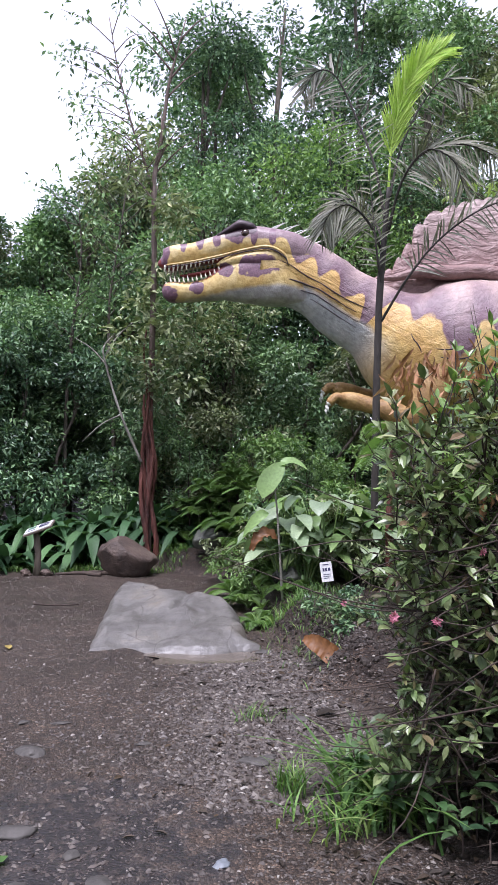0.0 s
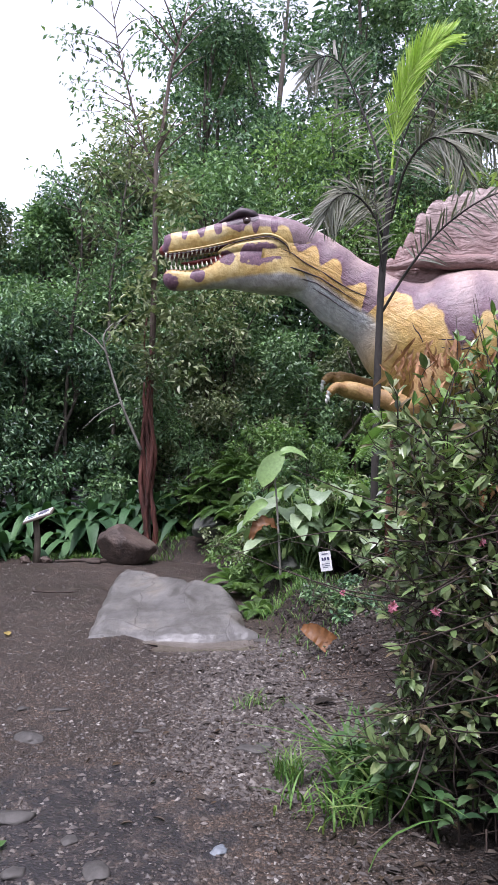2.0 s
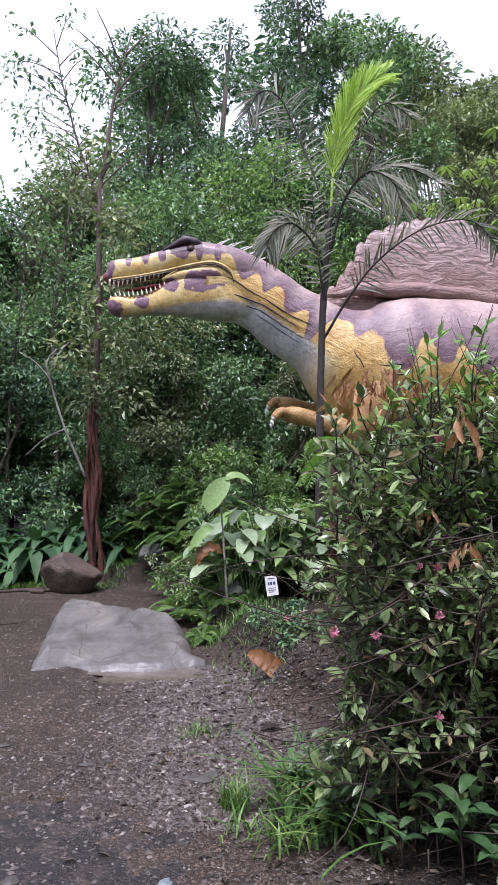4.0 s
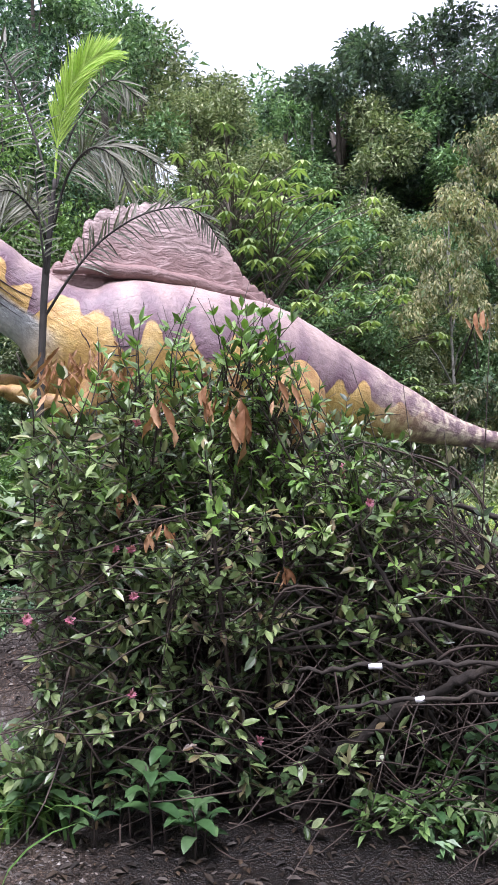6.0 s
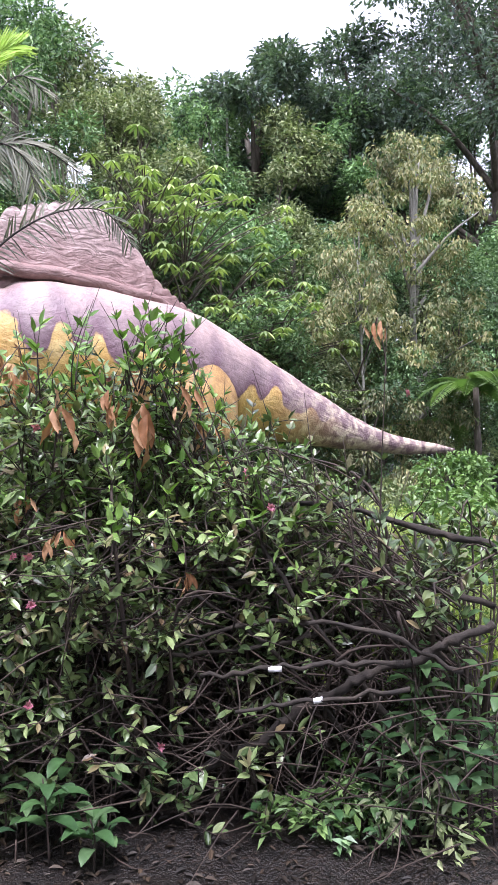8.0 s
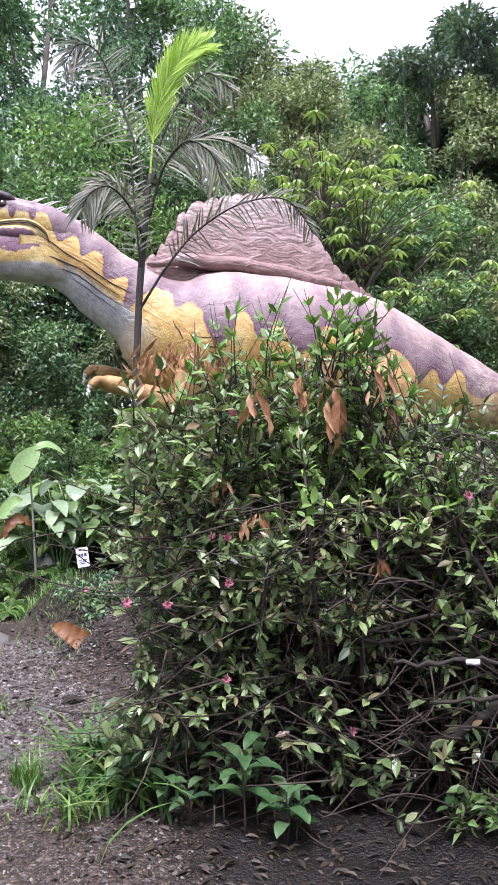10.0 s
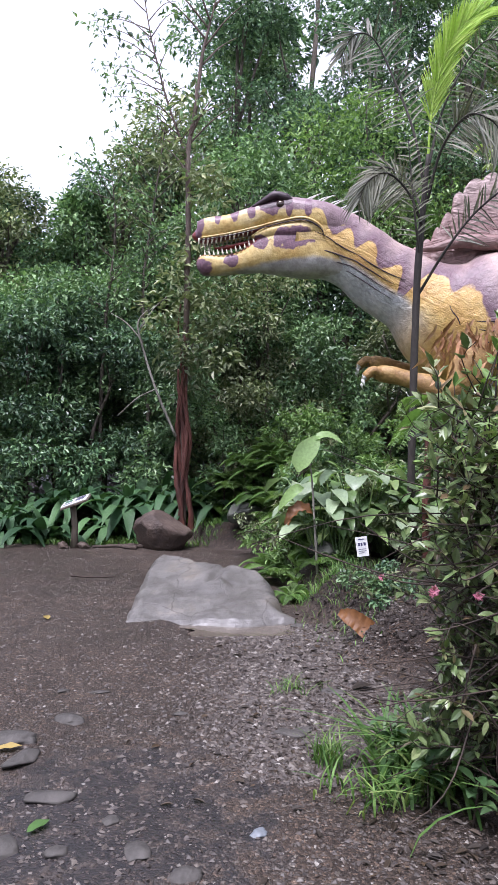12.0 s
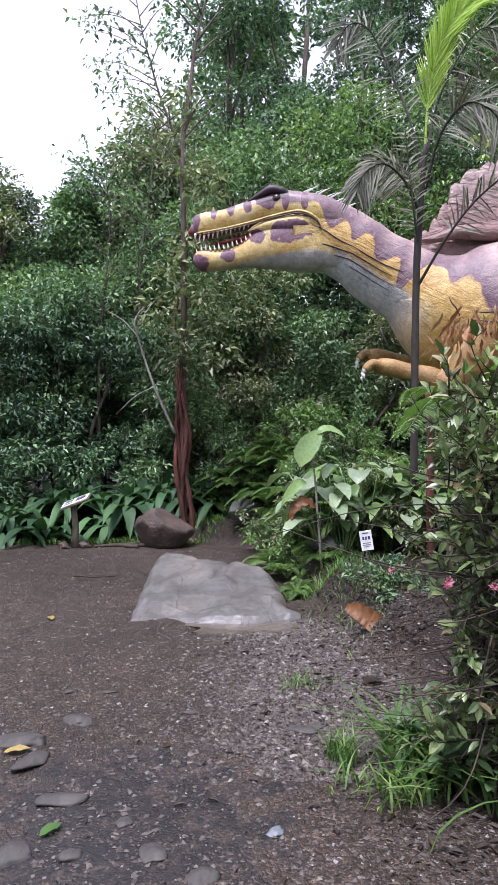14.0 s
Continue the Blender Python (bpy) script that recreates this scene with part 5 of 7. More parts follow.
# slim tree wrapped in reddish climbing stems, before the forest wall
def slim_tree():
    root = thing("slim_tree", pose(-1.5, 11.0, 0.0), "slim bare-trunked tree wrapped in reddish climbing stems", "tree")
    s = Shape()
    p = smooth_path([(0, 0, 0.0), (0, 0, 1.34), (0.02, 0, 2.6), (0.05, 0, 3.87), (0.06, 0, 5.14), (0.05, 0, 5.85), (0.16, 0, 6.5), (0.25, 0, 7.24), (0.35, 0, 7.7), (0.52, 0.05, 8.4)], 6)
    tube(s, p, np.interp(np.linspace(0, 1, len(p)), [0, 0.4, 0.7, 1], [0.05, 0.044, 0.03, 0.008]), 10, 0, 0.06)
    for k in range(16):
        a = p[int(26 + k * 1.7)]
        b = rng.random() * 6.28
        e = a + np.array([math.cos(b) * 0.7, math.sin(b) * 0.5, 0.35 + 0.4 * rng.random()])
        tube(s, smooth_path([a, (a + e) / 2 + [0, 0, 0.06], e], 4), np.linspace(0.018, 0.004, 9), 5)
    fork = smooth_path([(0.05, 0, 5.6), (-0.06, 0, 6.03), (-0.26, 0, 6.6), (-0.4, 0.02, 7.12), (-0.52, 0.03, 7.6), (-0.66, 0.05, 8.4)], 6)
    tube(s, fork, np.linspace(0.022, 0.006, len(fork)), 8, 0, 0.06)
    ends = []
    for k in range(26):
        a = fork[int(6 + k * 0.9)]
        b = rng.random() * 6.28
        e = a + np.array([math.cos(b) * 0.75 - 0.2, math.sin(b) * 0.4, 0.3 * rng.random() + 0.1])
        q = smooth_path([a, (a + e) / 2 + [0, 0, 0.1], e], 4)
        tube(s, q, np.linspace(0.009, 0.002, 9), 5)
        ends += [q[5], q[-1]]
    part("trunk", s.mesh("trunk", [PALE_RED], True), root)
    v, t = crown_leaves(np.array(ends), np.full(len(ends), 0.15), 480, 0.095, hang=0.7)
    part("leaves", tri_mesh("leaves", v, t, [JUNGLE[1]]), root, kind="stuff")
    for k in range(5):
        v = Shape()
        z = np.linspace(0.05, 2.6 + 0.5 * (k % 3), 26)
        b = k * 1.3 + z * (0.9 + 0.5 * (k % 3)) * (1 if k % 2 else -1)
        r = 0.075 + 0.04 * np.sin(z * 3.4 + k) + 0.05 * np.exp(-z * 2)
        tube(v, np.stack([r * np.cos(b), r * np.sin(b) * 0.8 - 0.02, z], 1), np.interp(z, [0, 1.5, 3.2], [0.044, 0.031, 0.012]), 7, 0, 0.22)
        part("climbing_stem", v.mesh("climbing_stem", [RED_BARK], True), root, "reddish brown climbing stem")
    c = np.concatenate([rng.normal(size=(16, 3)) * [0.4, 0.25, 0.6] + [0.1, -0.1, 3.3], rng.normal(size=(9, 3)) * [0.3, 0.3, 0.9] + [0.1, 0, 5.2]])
    v, t = crown_leaves(c, np.full(25, 0.26), 1500, 0.13)
    part("leaves", tri_mesh("leaves", v, t, [JUNGLE[2]]), root, kind="stuff")


def twiggy_tree(x, y, pts, sprays, leaf, n, label, spread=0.6):
    """A thin tree with fine bare twigs and few leaves against the sky."""
    root = thing("slender_tree", pose(x, y, 0), label, "tree", "slender trees against the sky")
    s = Shape()
    p = smooth_path(pts, 6)
    tube(s, p, np.linspace(0.045, 0.008, len(p)), 7)
    ends = []
    for k in range(sprays):
        a = p[int(len(p) * (0.45 + 0.54 * k / sprays))]
        b = rng.random() * 6.28
        e = a + np.array([math.cos(b), math.sin(b) * 0.6, 0.5 + 0.3 * rng.random()]) * spread * (0.6 + 0.8 * rng.random())
        q = smooth_path([a, (a + e) / 2 + rng.normal(size=3) * 0.05, e], 4)
        tube(s, q, np.linspace(0.012, 0.003, len(q)), 5)
        ends += [q[5], q[-1], q[-1] + rng.normal(size=3) * 0.12]
    part("trunk", s.mesh("trunk", [BARK], True), root)
    v, t = crown_leaves(np.array(ends), np.full(len(ends), 0.2), n, 0.1, hang=0.5)
    part("leaves", tri_mesh("leaves", v, t, [leaf]), root, kind="stuff")


slim_tree()
twiggy_tree(-3.3, 13.2, [(0, 0, 0.1), (0, 0, 2.2), (0.1, 0, 3.9), (0.25, 0, 5.2), (0.2, 0, 6.2)], 22, JUNGLE[1], 620, "slender leafy tree at the forest edge", 0.7)
twiggy_tree(-2.4, 13.0, [(0, 0, 0.1), (0, 0, 2.3), (-0.1, 0, 4.2), (0.1, 0, 5.8), (0.3, 0, 7.2)], 26, JUNGLE[1], 760, "slender leafy tree at the forest edge", 0.65)
# leaning dead branch
s = Shape()
tube(s, smooth_path([(-1.6, 10.9, 1.6), (-1.9, 10.9, 2.3), (-2.13, 10.95, 3.0), (-2.18, 10.95, 3.3), (-2.05, 11, 3.5)], 6), np.linspace(0.022, 0.01, 25), 7, 0, 0.08)
for a, b in (((-1.9, 10.9, 2.3), (-2.5, 11, 1.9)), ((-2.1, 10.95, 3.0), (-2.6, 11, 3.45)), ((-2.15, 10.95, 3.2), (-1.75, 11, 3.7))):
    tube(s, smooth_path([a, (np.array(a) + b) / 2 + [0, 0, 0.06], b], 4), np.linspace(0.014, 0.005, 9), 5)
tagged(new("dead_branch", s.mesh("dead_branch", [PALE_BARK], True)), "pale dead branch leaning on the slim tree", "branch")


# palm before the statue
def palm_frond(root, pts, leaflet, mats, label, droop=0.5, n=34, rib=0.016, spread=0.75):
    p = smooth_path(pts, 10)
    s = Shape()
    tube(s, p, np.linspace(rib, 0.004, len(p)), 6, 1)
    tan = unit(np.gradient(p, axis=0))
    f = np.linspace(0.24, 0.99, n)
    i = (f * (len(p) - 1)).astype(int)
    side = unit(np.cross(tan[i], [0.02, 1.0, 0.1]))
    for sd in (-1, 1):
        L = leaflet * (0.35 + 0.65 * np.sin(np.pi * np.clip(f * 0.9 + 0.08, 0, 1)) ** 0.7) * (0.8 + 0.4 * rng.random(n))
        ahead = unit(tan[i] * spread + side * sd * 0.75 + rng.normal(size=(n, 3)) * [0.1, 0.3, 0.1] + [0, 0, -droop])
        for k in range(n):
            q = p[i[k]] + ahead[k] * (np.linspace(0, 1, 5) * L[k])[:, None] + np.array([0, 0, -0.28 * L[k] * (0.3 + droop)]) * (np.linspace(0, 1, 5) ** 2)[:, None]
            ribbon(s, q, np.array([0.5, 1, 0.9, 0.6, 0.08]) * 0.02, (0.1, -1.0, 0.4), 0.2)
    part("frond", s.mesh("frond", mats, False), root, label)


def palm():
    root = thing("palm_tree", pose(0, 0, 0), "young palm with faded drooping fronds and one fresh green spear", "palm")
    Y = 7.7
    s = Shape()
    p = smooth_path([(1.31, Y, 0.25), (1.32, Y, 1.5), (1.36, Y, 3.1), (1.41, Y, 3.8), (1.47, Y, 4.5)], 7)
    tube(s, p, np.interp(np.linspace(0, 1, len(p)), [0, 0.6, 0.85, 1], [0.041, 0.037, 0.03, 0.018]), 12, 0, 0.03)
    part("trunk", s.mesh("trunk", [PALM_BARK], True), root)
    old = [OLD_PALM, PALM_BARK]
    fr = lambda pts, *a, **k: palm_frond(root, [(x, Y + y, z) for x, y, z in pts], *a, **k)
    fr([(1.46, 0, 4.3), (1.5, 0, 4.9), (1.6, -0.05, 5.4), (1.78, -0.1, 5.74), (2.05, -0.1, 5.95)], 0.42, [SPEAR, SPEAR], "fresh bright green frond", 0.04, 120, 0.014, 1.9)
    fr([(1.45, 0, 4.0), (1.33, 0, 4.7), (1.12, 0.1, 5.35), (0.92, 0.1, 5.75), (0.72, 0.1, 5.8), (0.56, 0.1, 5.55)], 0.42, old, "faded grey-green frond", 0.55)
    fr([(1.47, 0, 4.1), (1.6, -0.2, 4.55), (1.85, -0.3, 4.78), (2.2, -0.4, 4.78), (2.6, -0.4, 4.6)], 0.42, old, "faded grey-green frond", 0.6)
    fr([(1.42, 0, 3.75), (1.25, -0.15, 4.05), (1.02, -0.25, 4.22), (0.82, -0.3, 4.12), (0.72, -0.3, 3.9)], 0.38, old, "withered frond", 0.7)
    fr([(1.38, 0, 3.06), (1.6, -0.3, 3.45), (1.9, -0.4, 3.82), (2.35, -0.45, 4.13), (2.85, -0.45, 4.22), (3.2, -0.4, 3.9)], 0.3, old, "dark faded frond arching over", 0.35, 46)
    fr([(1.48, 0, 4.4), (1.62, 0.1, 4.95), (1.85, 0.15, 5.45), (2.12, 0.15, 5.75), (2.42, 0.15, 5.6)], 0.38, [OLD_PALM, PALM_BARK], "faded frond with yellow tip", 0.45)
    fr([(1.46, 0, 4.0), (1.55, -0.3, 4.45), (1.75, -0.5, 4.68), (1.98, -0.6, 4.55), (2.1, -0.6, 4.25)], 0.42, old, "withered frond", 0.7)
    fr([(1.42, 0, 3.9), (1.3, 0.2, 4.3), (1.05, 0.35, 4.5), (0.8, 0.4, 4.3)], 0.38, old, "withered frond", 0.6)
    fr([(1.4, 0, 3.4), (1.33, -0.1, 3.75), (1.28, -0.15, 4.15), (1.24, -0.15, 4.6)], 0.25, old, "thin bare frond stalk", 0.3, 16)


PALM_BARK = rough_material("palm_bark", ((0.3, (0.016, 0.013, 0.011)), (0.55, (0.042, 0.035, 0.029)), (0.75, (0.085, 0.074, 0.062))), 5, 40, 0.8, 0.01, 0.6, (1.0, 1.0, 0.3))
palm()

s = Shape()
tube(s, smooth_path([(1.42, 7.4, 0.25), (1.41, 7.4, 0.9), (1.43, 7.4, 1.5), (1.41, 7.4, 1.98)], 6), np.linspace(0.042, 0.034, 19), 10, 0, 0.08)
tagged(new("tree_stump", s.mesh("tree_stump", [RED_BARK], True)), "reddish bare stump standing beside the palm", "stump")

# garden plants on the bank
GREY_LEAF = leaf_material("grey_green_leaf", [(0.14, 0.21, 0.12), (0.2, 0.28, 0.17), (0.27, 0.35, 0.22)], 0.4, 0.22, "object", 0.5)
taro = rosette("taro_plant", 0.34, 7.42, 0, 0.5, 0.3, TARO, "tall light green taro with a few broad leaves")
s = Shape()
tube(s, smooth_path([(0, 0, 0), (-0.03, 0, 0.5), (-0.06, 0, 0.95), (-0.1, 0, 1.25)], 6), np.linspace(0.014, 0.007, 19), 8)
part("stem", s.mesh("stem", [PALE_BARK], True), taro)
for base, b, L, W in (([(-0.2, -0.05, 1.02), (-0.15, -0.03, 1.16), (-0.05, 0.0, 1.3), (0.02, 0.02, 1.38)], 0.42, (-0.3, -1.0, 0.15), 0.14), ([(-0.04, 0.02, 1.34), (0.06, 0.03, 1.38), (0.16, 0.04, 1.36), (0.26, 0.05, 1.3)], 0.24, (0.1, -0.5, 0.85), 0.2),
                      ([(-0.14, 0, 0.86), (-0.22, -0.02, 0.84), (-0.32, -0.03, 0.74), (-0.4, -0.04, 0.62)], 0.22, (-0.3, -0.9, 0.3), 0.15)):
    s = Shape()
    ribbon(s, smooth_path(base, 4), np.interp(np.linspace(0, 1, 13), [0, 0.2, 0.5, 0.8, 1], [0.1, 0.9, 1.0, 0.55, 0.02]) * b * 0.52, L, W)
    part("leaf", s.mesh("leaf", [TARO], True), taro)
s = Shape()
ribbon(s, smooth_path([(-0.05, 0.02, 0.6), (-0.16, -0.02, 0.66), (-0.26, -0.05, 0.6), (-0.32, -0.06, 0.48)], 5), LEAF_FORM[[0, 1, 1, 2, 2, 3, 3, 3, 4, 4, 5, 5, 6, 6, 6, 7]] * 0.12, (0, -0.7, 0.7), 0.3, 0, 0.2)
part("withered_leaf", s.mesh("withered_leaf", [RUST], True), taro, "brown withered leaf hanging from the stem")
rosette("bromeliad", 0.14, 7.55, 9, 0.26, 0.06, TARO, "small yellow-green bromeliad at the edge of the bank", rise=(25, 75), droop=0.5)
rosette("bromeliad", 0.52, 7.5, 10, 0.3, 0.055, PHILO, "green rosette plant beside the plant label", rise=(25, 75), droop=0.5)
for k in range(38):
    x, y = 0.3 + 1.25 * rng.random(), 7.6 + 1.6 * rng.random()
    rosette("large_leaved_plant", x, y, (11, 8, 9)[k % 3], 0.22 + 0.2 * rng.random(), (0.07, 0.15, 0.1)[k % 3] + 0.06 * rng.random(), (PHILO, GREY_LEAF, PHILO)[k % 3], ("garden plant with large glossy green leaves on the bank", "garden plant with broad grey-green leaves on the bank", "garden plant with large glossy green leaves on the bank")[k % 3], group="plants on the bank", rise=(30, 70), droop=0.55, stalk=0.45 + 0.6 * rng.random(), stalk_mat=PHILO)
for k in range(12):
    x, y = 0.55 + 0.9 * rng.random(), 7.85 + 0.5 * rng.random()
    rosette("large_leaved_plant", x, y, 6, 0.36 + 0.14 * rng.random(), 0.22 + 0.08 * rng.random(), (GREY_LEAF, PHILO, TARO)[k % 3], "garden plant with very broad pale green leaves on the bank", group="plants on the bank", rise=(30, 70), droop=0.5, stalk=0.4 + 0.5 * rng.random(), stalk_mat=PHILO)
for k in range(14):
    x, y = 0.15 + 1.5 * rng.random(), 7.55 + 1.6 * rng.random()
    tree(x, y, 0.5 + 0.7 * rng.random(), 0.3, JUNGLE[1 + k % 3], 420, 0.075, TWIG, 0.012, 0.05, 12, "small leafy shrub on the planted bank", group="small shrubs on the bank", name="shrub", limbs=6)
for k in range(16):
    x, y = -1.3 + 3.2 * rng.random(), 10.9 + 0.9 * rng.random()
    tree(x, y, 0.9 + 0.8 * rng.random(), 0.45, JUNGLE[1 + 2 * (k % 2)], 900, 0.085, TWIG, 0.014, 0.0, 14, "leafy green shrub behind the boulders", group="shrubs behind the boulders", name="shrub", limbs=6)
for k in range(16):
    y = 7.7 + 2.9 * rng.random()
    x = float(np.interp(y, [6.4, 8.0, 10.3, 10.6], [0.22, -0.1, -0.5, -0.9])) + 0.12 + 0.45 * rng.random()
    if k % 2:
        fern(x, y, 9, 0.34 + 0.14 * rng.random(), "small bright fern on the bank")
    else:
        tree(x, y, 0.3 + 0.3 * rng.random(), 0.26, JUNGLE[2 + (k // 2) % 2], 380, 0.06, TWIG, 0.008, 0.0, 12, "low leafy weed along the edge of the path", group="weeds along the bank", name="shrub", limbs=6)
for x, y, n, L in ((0.08, 7.2, 9, 0.42), (0.3, 7.6, 8, 0.4), (-0.15, 8.6, 9, 0.5), (0.0, 7.9, 9, 0.5), (0.45, 7.5, 8, 0.35)):
    fern(x, y, n, L, "small bright fern on the bank")
for x, y, h, L in ((-0.75, 11.1, 0.5, 0.5), (-0.3, 10.9, 0.75, 0.55), (0.02, 10.3, 0.85, 0.5), (-0.45, 11.1, 0.65, 0.55), (-0.05, 10.2, 0.45, 0.45), (0.25, 10.0, 0.7, 0.5), (-0.95, 11.3, 0.6, 0.5), (-0.2, 11.0, 1.0, 0.55), (0.2, 10.5, 1.0, 0.55), (-0.6, 11.0, 0.9, 0.5), (0.4, 10.3, 0.9, 0.55), (0.05, 10.1, 0.2, 0.45), (-0.35, 10.75, 0.4, 0.5)):
    fern(x, y, 15, L, "bushy light green fern behind the boulders", trunk=h, rise=(20, 75))
for x, y, n, L in ((-0.45, 11.2, 13, 1.25), (0.2, 11.0, 13, 1.35), (0.9, 10.9, 11, 1.4), (-0.9, 11.5, 11, 1.1), (0.5, 9.4, 11, 0.95), (-0.1, 10.6, 12, 1.1)):
    fern(x, y, n, L, "large green fern below the forest edge", rise=(55, 82))
fern(1.42, 6.3, 13, 0.72, "bright fern rising behind the shrub", trunk=1.55, rise=(0, 38))
for b, d, tz in ((48.6, 15.5, 2.8), (46, 17.5, 2.0), (56, 14.5, 1.6)):
    p = pol(b, d, 0)
    fern(p[0], p[1], 13, 1.7, "tree fern with wide arching fronds", trunk=tz, rise=(15, 45))
first = rosette("broadleaf_plant", -3.5, 11.9, 17, 0.95, 0.16, BROAD, "dark green plant with long arching leaves at the forest edge", group="long-leaved plants", rise=(30, 78), droop=0.75)
for k in range(34):
    b = -25 + 30 * (k + 0.5 * rng.random()) / 34
    d = 11.6 + 0.9 * rng.random()
    p = pol(b, d, 0)
    copy_thing(first, pose(p[0], p[1], float(ground_z(p[0], p[1])), 0, 0, 360 * rng.random()) @ Matrix.Diagonal((1.0 + 0.4 * rng.random(), 1.0 + 0.4 * rng.random(), 1.05 + 0.45 * rng.random(), 1)))


# ---- the large flowering shrub beside the path ----
def bush_top(b):
    return np.interp(b, [7, 9, 12, 15, 18, 22, 26, 31, 36, 40, 46, 54], [1.0, 1.42, 1.86, 1.98, 2.08, 2.12, 2.1, 1.72, 1.3, 1.05, 0.94, 0.9])


def nearer(x, y, z):
    """Just outside the leaves, on the side of the path."""
    return 0.1 + (x - 0.1) * 0.92, y * 0.92, 1.57 + (z - 1.57) * 0.92


def build_shrub():
    root = thing("flowering_shrub", pose(0, 0, 0), "large tangled glossy-leaved shrub with pink flowers and dry leaves", "shrub")
    wood = Shape()
    P, A, U, L, young = [], [], [], [], []

    def twig(a, e, leaves, size, r=0.004, fresh=False):
        a, e = np.asarray(a, float), np.asarray(e, float)
        q = smooth_path([a, (a + e) / 2 + rng.normal(size=3) * 0.03, e], 2)
        tube(wood, q, np.linspace(r, 0.0015, len(q)), 4)
        tan = unit(e - a)
        for k in range(leaves):
            f = 0.25 + 0.75 * (k + 0.5) / leaves
            pos = q[min(int(f * (len(q) - 1)), len(q) - 1)]
            sd = unit(np.cross(tan, rng.normal(size=3)))
            P.append(pos), A.append(tan * 0.55 + sd * (0.8 if k < leaves - 1 else 0.2) + [0, 0, 0.12])
            U.append(np.array([0, -0.25, 1.0]) + rng.normal(size=3) * 0.3), L.append(size * (0.6 + 0.7 * rng.random())), young.append(fresh)

    for k in range(600):
        deep = k >= 430
        b = 10.2 + 40.5 * rng.random() ** 0.9
        top = bush_top(b)
        sparse = np.interp(b, [25, 32, 37, 42, 54], [1, 0.8, 0.5, 0.24, 0.14])
        if deep and b < 14.5 or b > 36 and rng.random() > 0.45:
            continue
        d = 3.7 + 1.5 * rng.random() if deep else 3.05 + 1.5 * rng.random() ** 1.3
        z = 0.12 + (top - 0.2) * rng.random() ** 0.62
        if b > 33:
            z = 0.6 + (top - 0.4) * rng.random() ** 0.8
        bulge = 0.45 * (1 - ((z - 0.95) / 1.1) ** 2)
        end = pol(b, d + 0.45 - bulge, z)
        base = pol(np.clip(b + rng.normal() * 6 + 3, 14, 50), 3.4 + 1.3 * rng.random(), 0.0)
        base[2] = float(ground_z(base[0], base[1]))
        mid = base * 0.45 + end * 0.55 + [0, 0, 0.25 + 0.2 * rng.random()] + rng.normal(size=3) * (0.2 if b > 17 else 0.08)
        q = smooth_path([base, mid, end], 7)
        tube(wood, q, np.linspace(0.009, 0.003, len(q)) * (0.7 + 0.7 * rng.random()), 5)
        if rng.random() > sparse:
            continue
        for j in range(12):
            a = q[int((0.35 + 0.65 * (j + 1) / 12) * (len(q) - 1))]
            e = a + unit(rng.normal(size=3) + unit(end - base) * 0.6 + [-0.1, -0.5, 0.25]) * (0.12 + 0.16 * rng.random())
            twig(a, e, 8, 0.066, fresh=a[2] > 1.25 and rng.random() < 0.45)
    # shoots that rise out of the top
    for k in range(46):
        b = 12 + 32 * rng.random()
        a = pol(b, 3.2 + 0.7 * rng.random(), bush_top(b) - 0.2)
        e = a + np.array([0.12 * rng.normal() + 0.08, 0.1 * rng.normal(), 0.28 + 0.25 * rng.random()])
        twig(a, e, 10, 0.066, 0.004, True)
    # low leafy sprays that hang to the soil
    for k in range(60):
        b = 11 + 26 * rng.random()
        a = pol(b, 3.0 + 0.42 * rng.random(), 0.12 + 0.5 * rng.random())
        twig(a, a + rng.normal(size=3) * [0.14, 0.08, 0.1] + [0, -0.05, -0.02], 7, 0.07)
    # leafy skirt on the side of the path
    for k in range(190):
        b = 8.4 + 9 * rng.random() ** 1.2
        z = 0.15 + 1.6 * rng.random()
        a = pol(b + 1.2, 3.1 + 0.5 * rng.random(), z)
        twig(a, a + unit(rng.normal(size=3) + [-0.5, -0.6, 0.2]) * (0.12 + 0.14 * rng.random()), 9, 0.074)
    # long thin twigs that arch from the stout limbs over the hollow
    for k in range(60):
        b0, b1 = 40 + 11 * rng.random(), 24 + 16 * rng.random()
        z0, z1 = 0.55 + 0.5 * rng.random(), 0.8 + 0.9 * rng.random()
        a, e = pol(b0, 3.2 + 0.6 * rng.random(), z0), pol(b1, 3.05 + 0.7 * rng.random(), z1)
        q = smooth_path([a, a * 0.55 + e * 0.45 + [0, 0, 0.1 + 0.2 * rng.random()], e], 8)
        tube(wood, q, np.linspace(0.0055, 0.002, len(q)) * (0.7 + 0.5 * rng.random()), 5)
        for j in (9, 12, 15):
            twig(q[j], q[j] + unit(rng.normal(size=3) + [-0.2, -0.3, 0.4]) * 0.14, 3, 0.06, 0.003, rng.random() < 0.3)
    # leafy crown of young shoots
    for k in range(16):
        b = 25 + 2.2 * rng.normal()
        a = pol(b, 3.15 + 0.3 * rng.random(), bush_top(b) - 0.2)
        twig(a, a + np.array([0.07 * rng.normal(), 0.06 * rng.normal(), 0.2 + 0.22 * rng.random()]), 12, 0.07, 0.004, True)
    # long shoots that arch out over the top
    for b0, z0, b1, z1 in ((34, 1.3, 27.5, 2.25), (36, 1.1, 30, 1.98), (38, 1.1, 34, 2.0), (40, 1.0, 38, 1.9), (42, 0.95, 41, 1.7), (33, 1.4, 24.5, 2.2), (44, 0.9, 46, 1.55), (30, 1.5, 22, 2.3), (37, 1.0, 33, 1.75), (45, 0.9, 43, 1.5), (43.5, 1.0, 44.4, 2.2), (31, 1.4, 29, 2.1)):
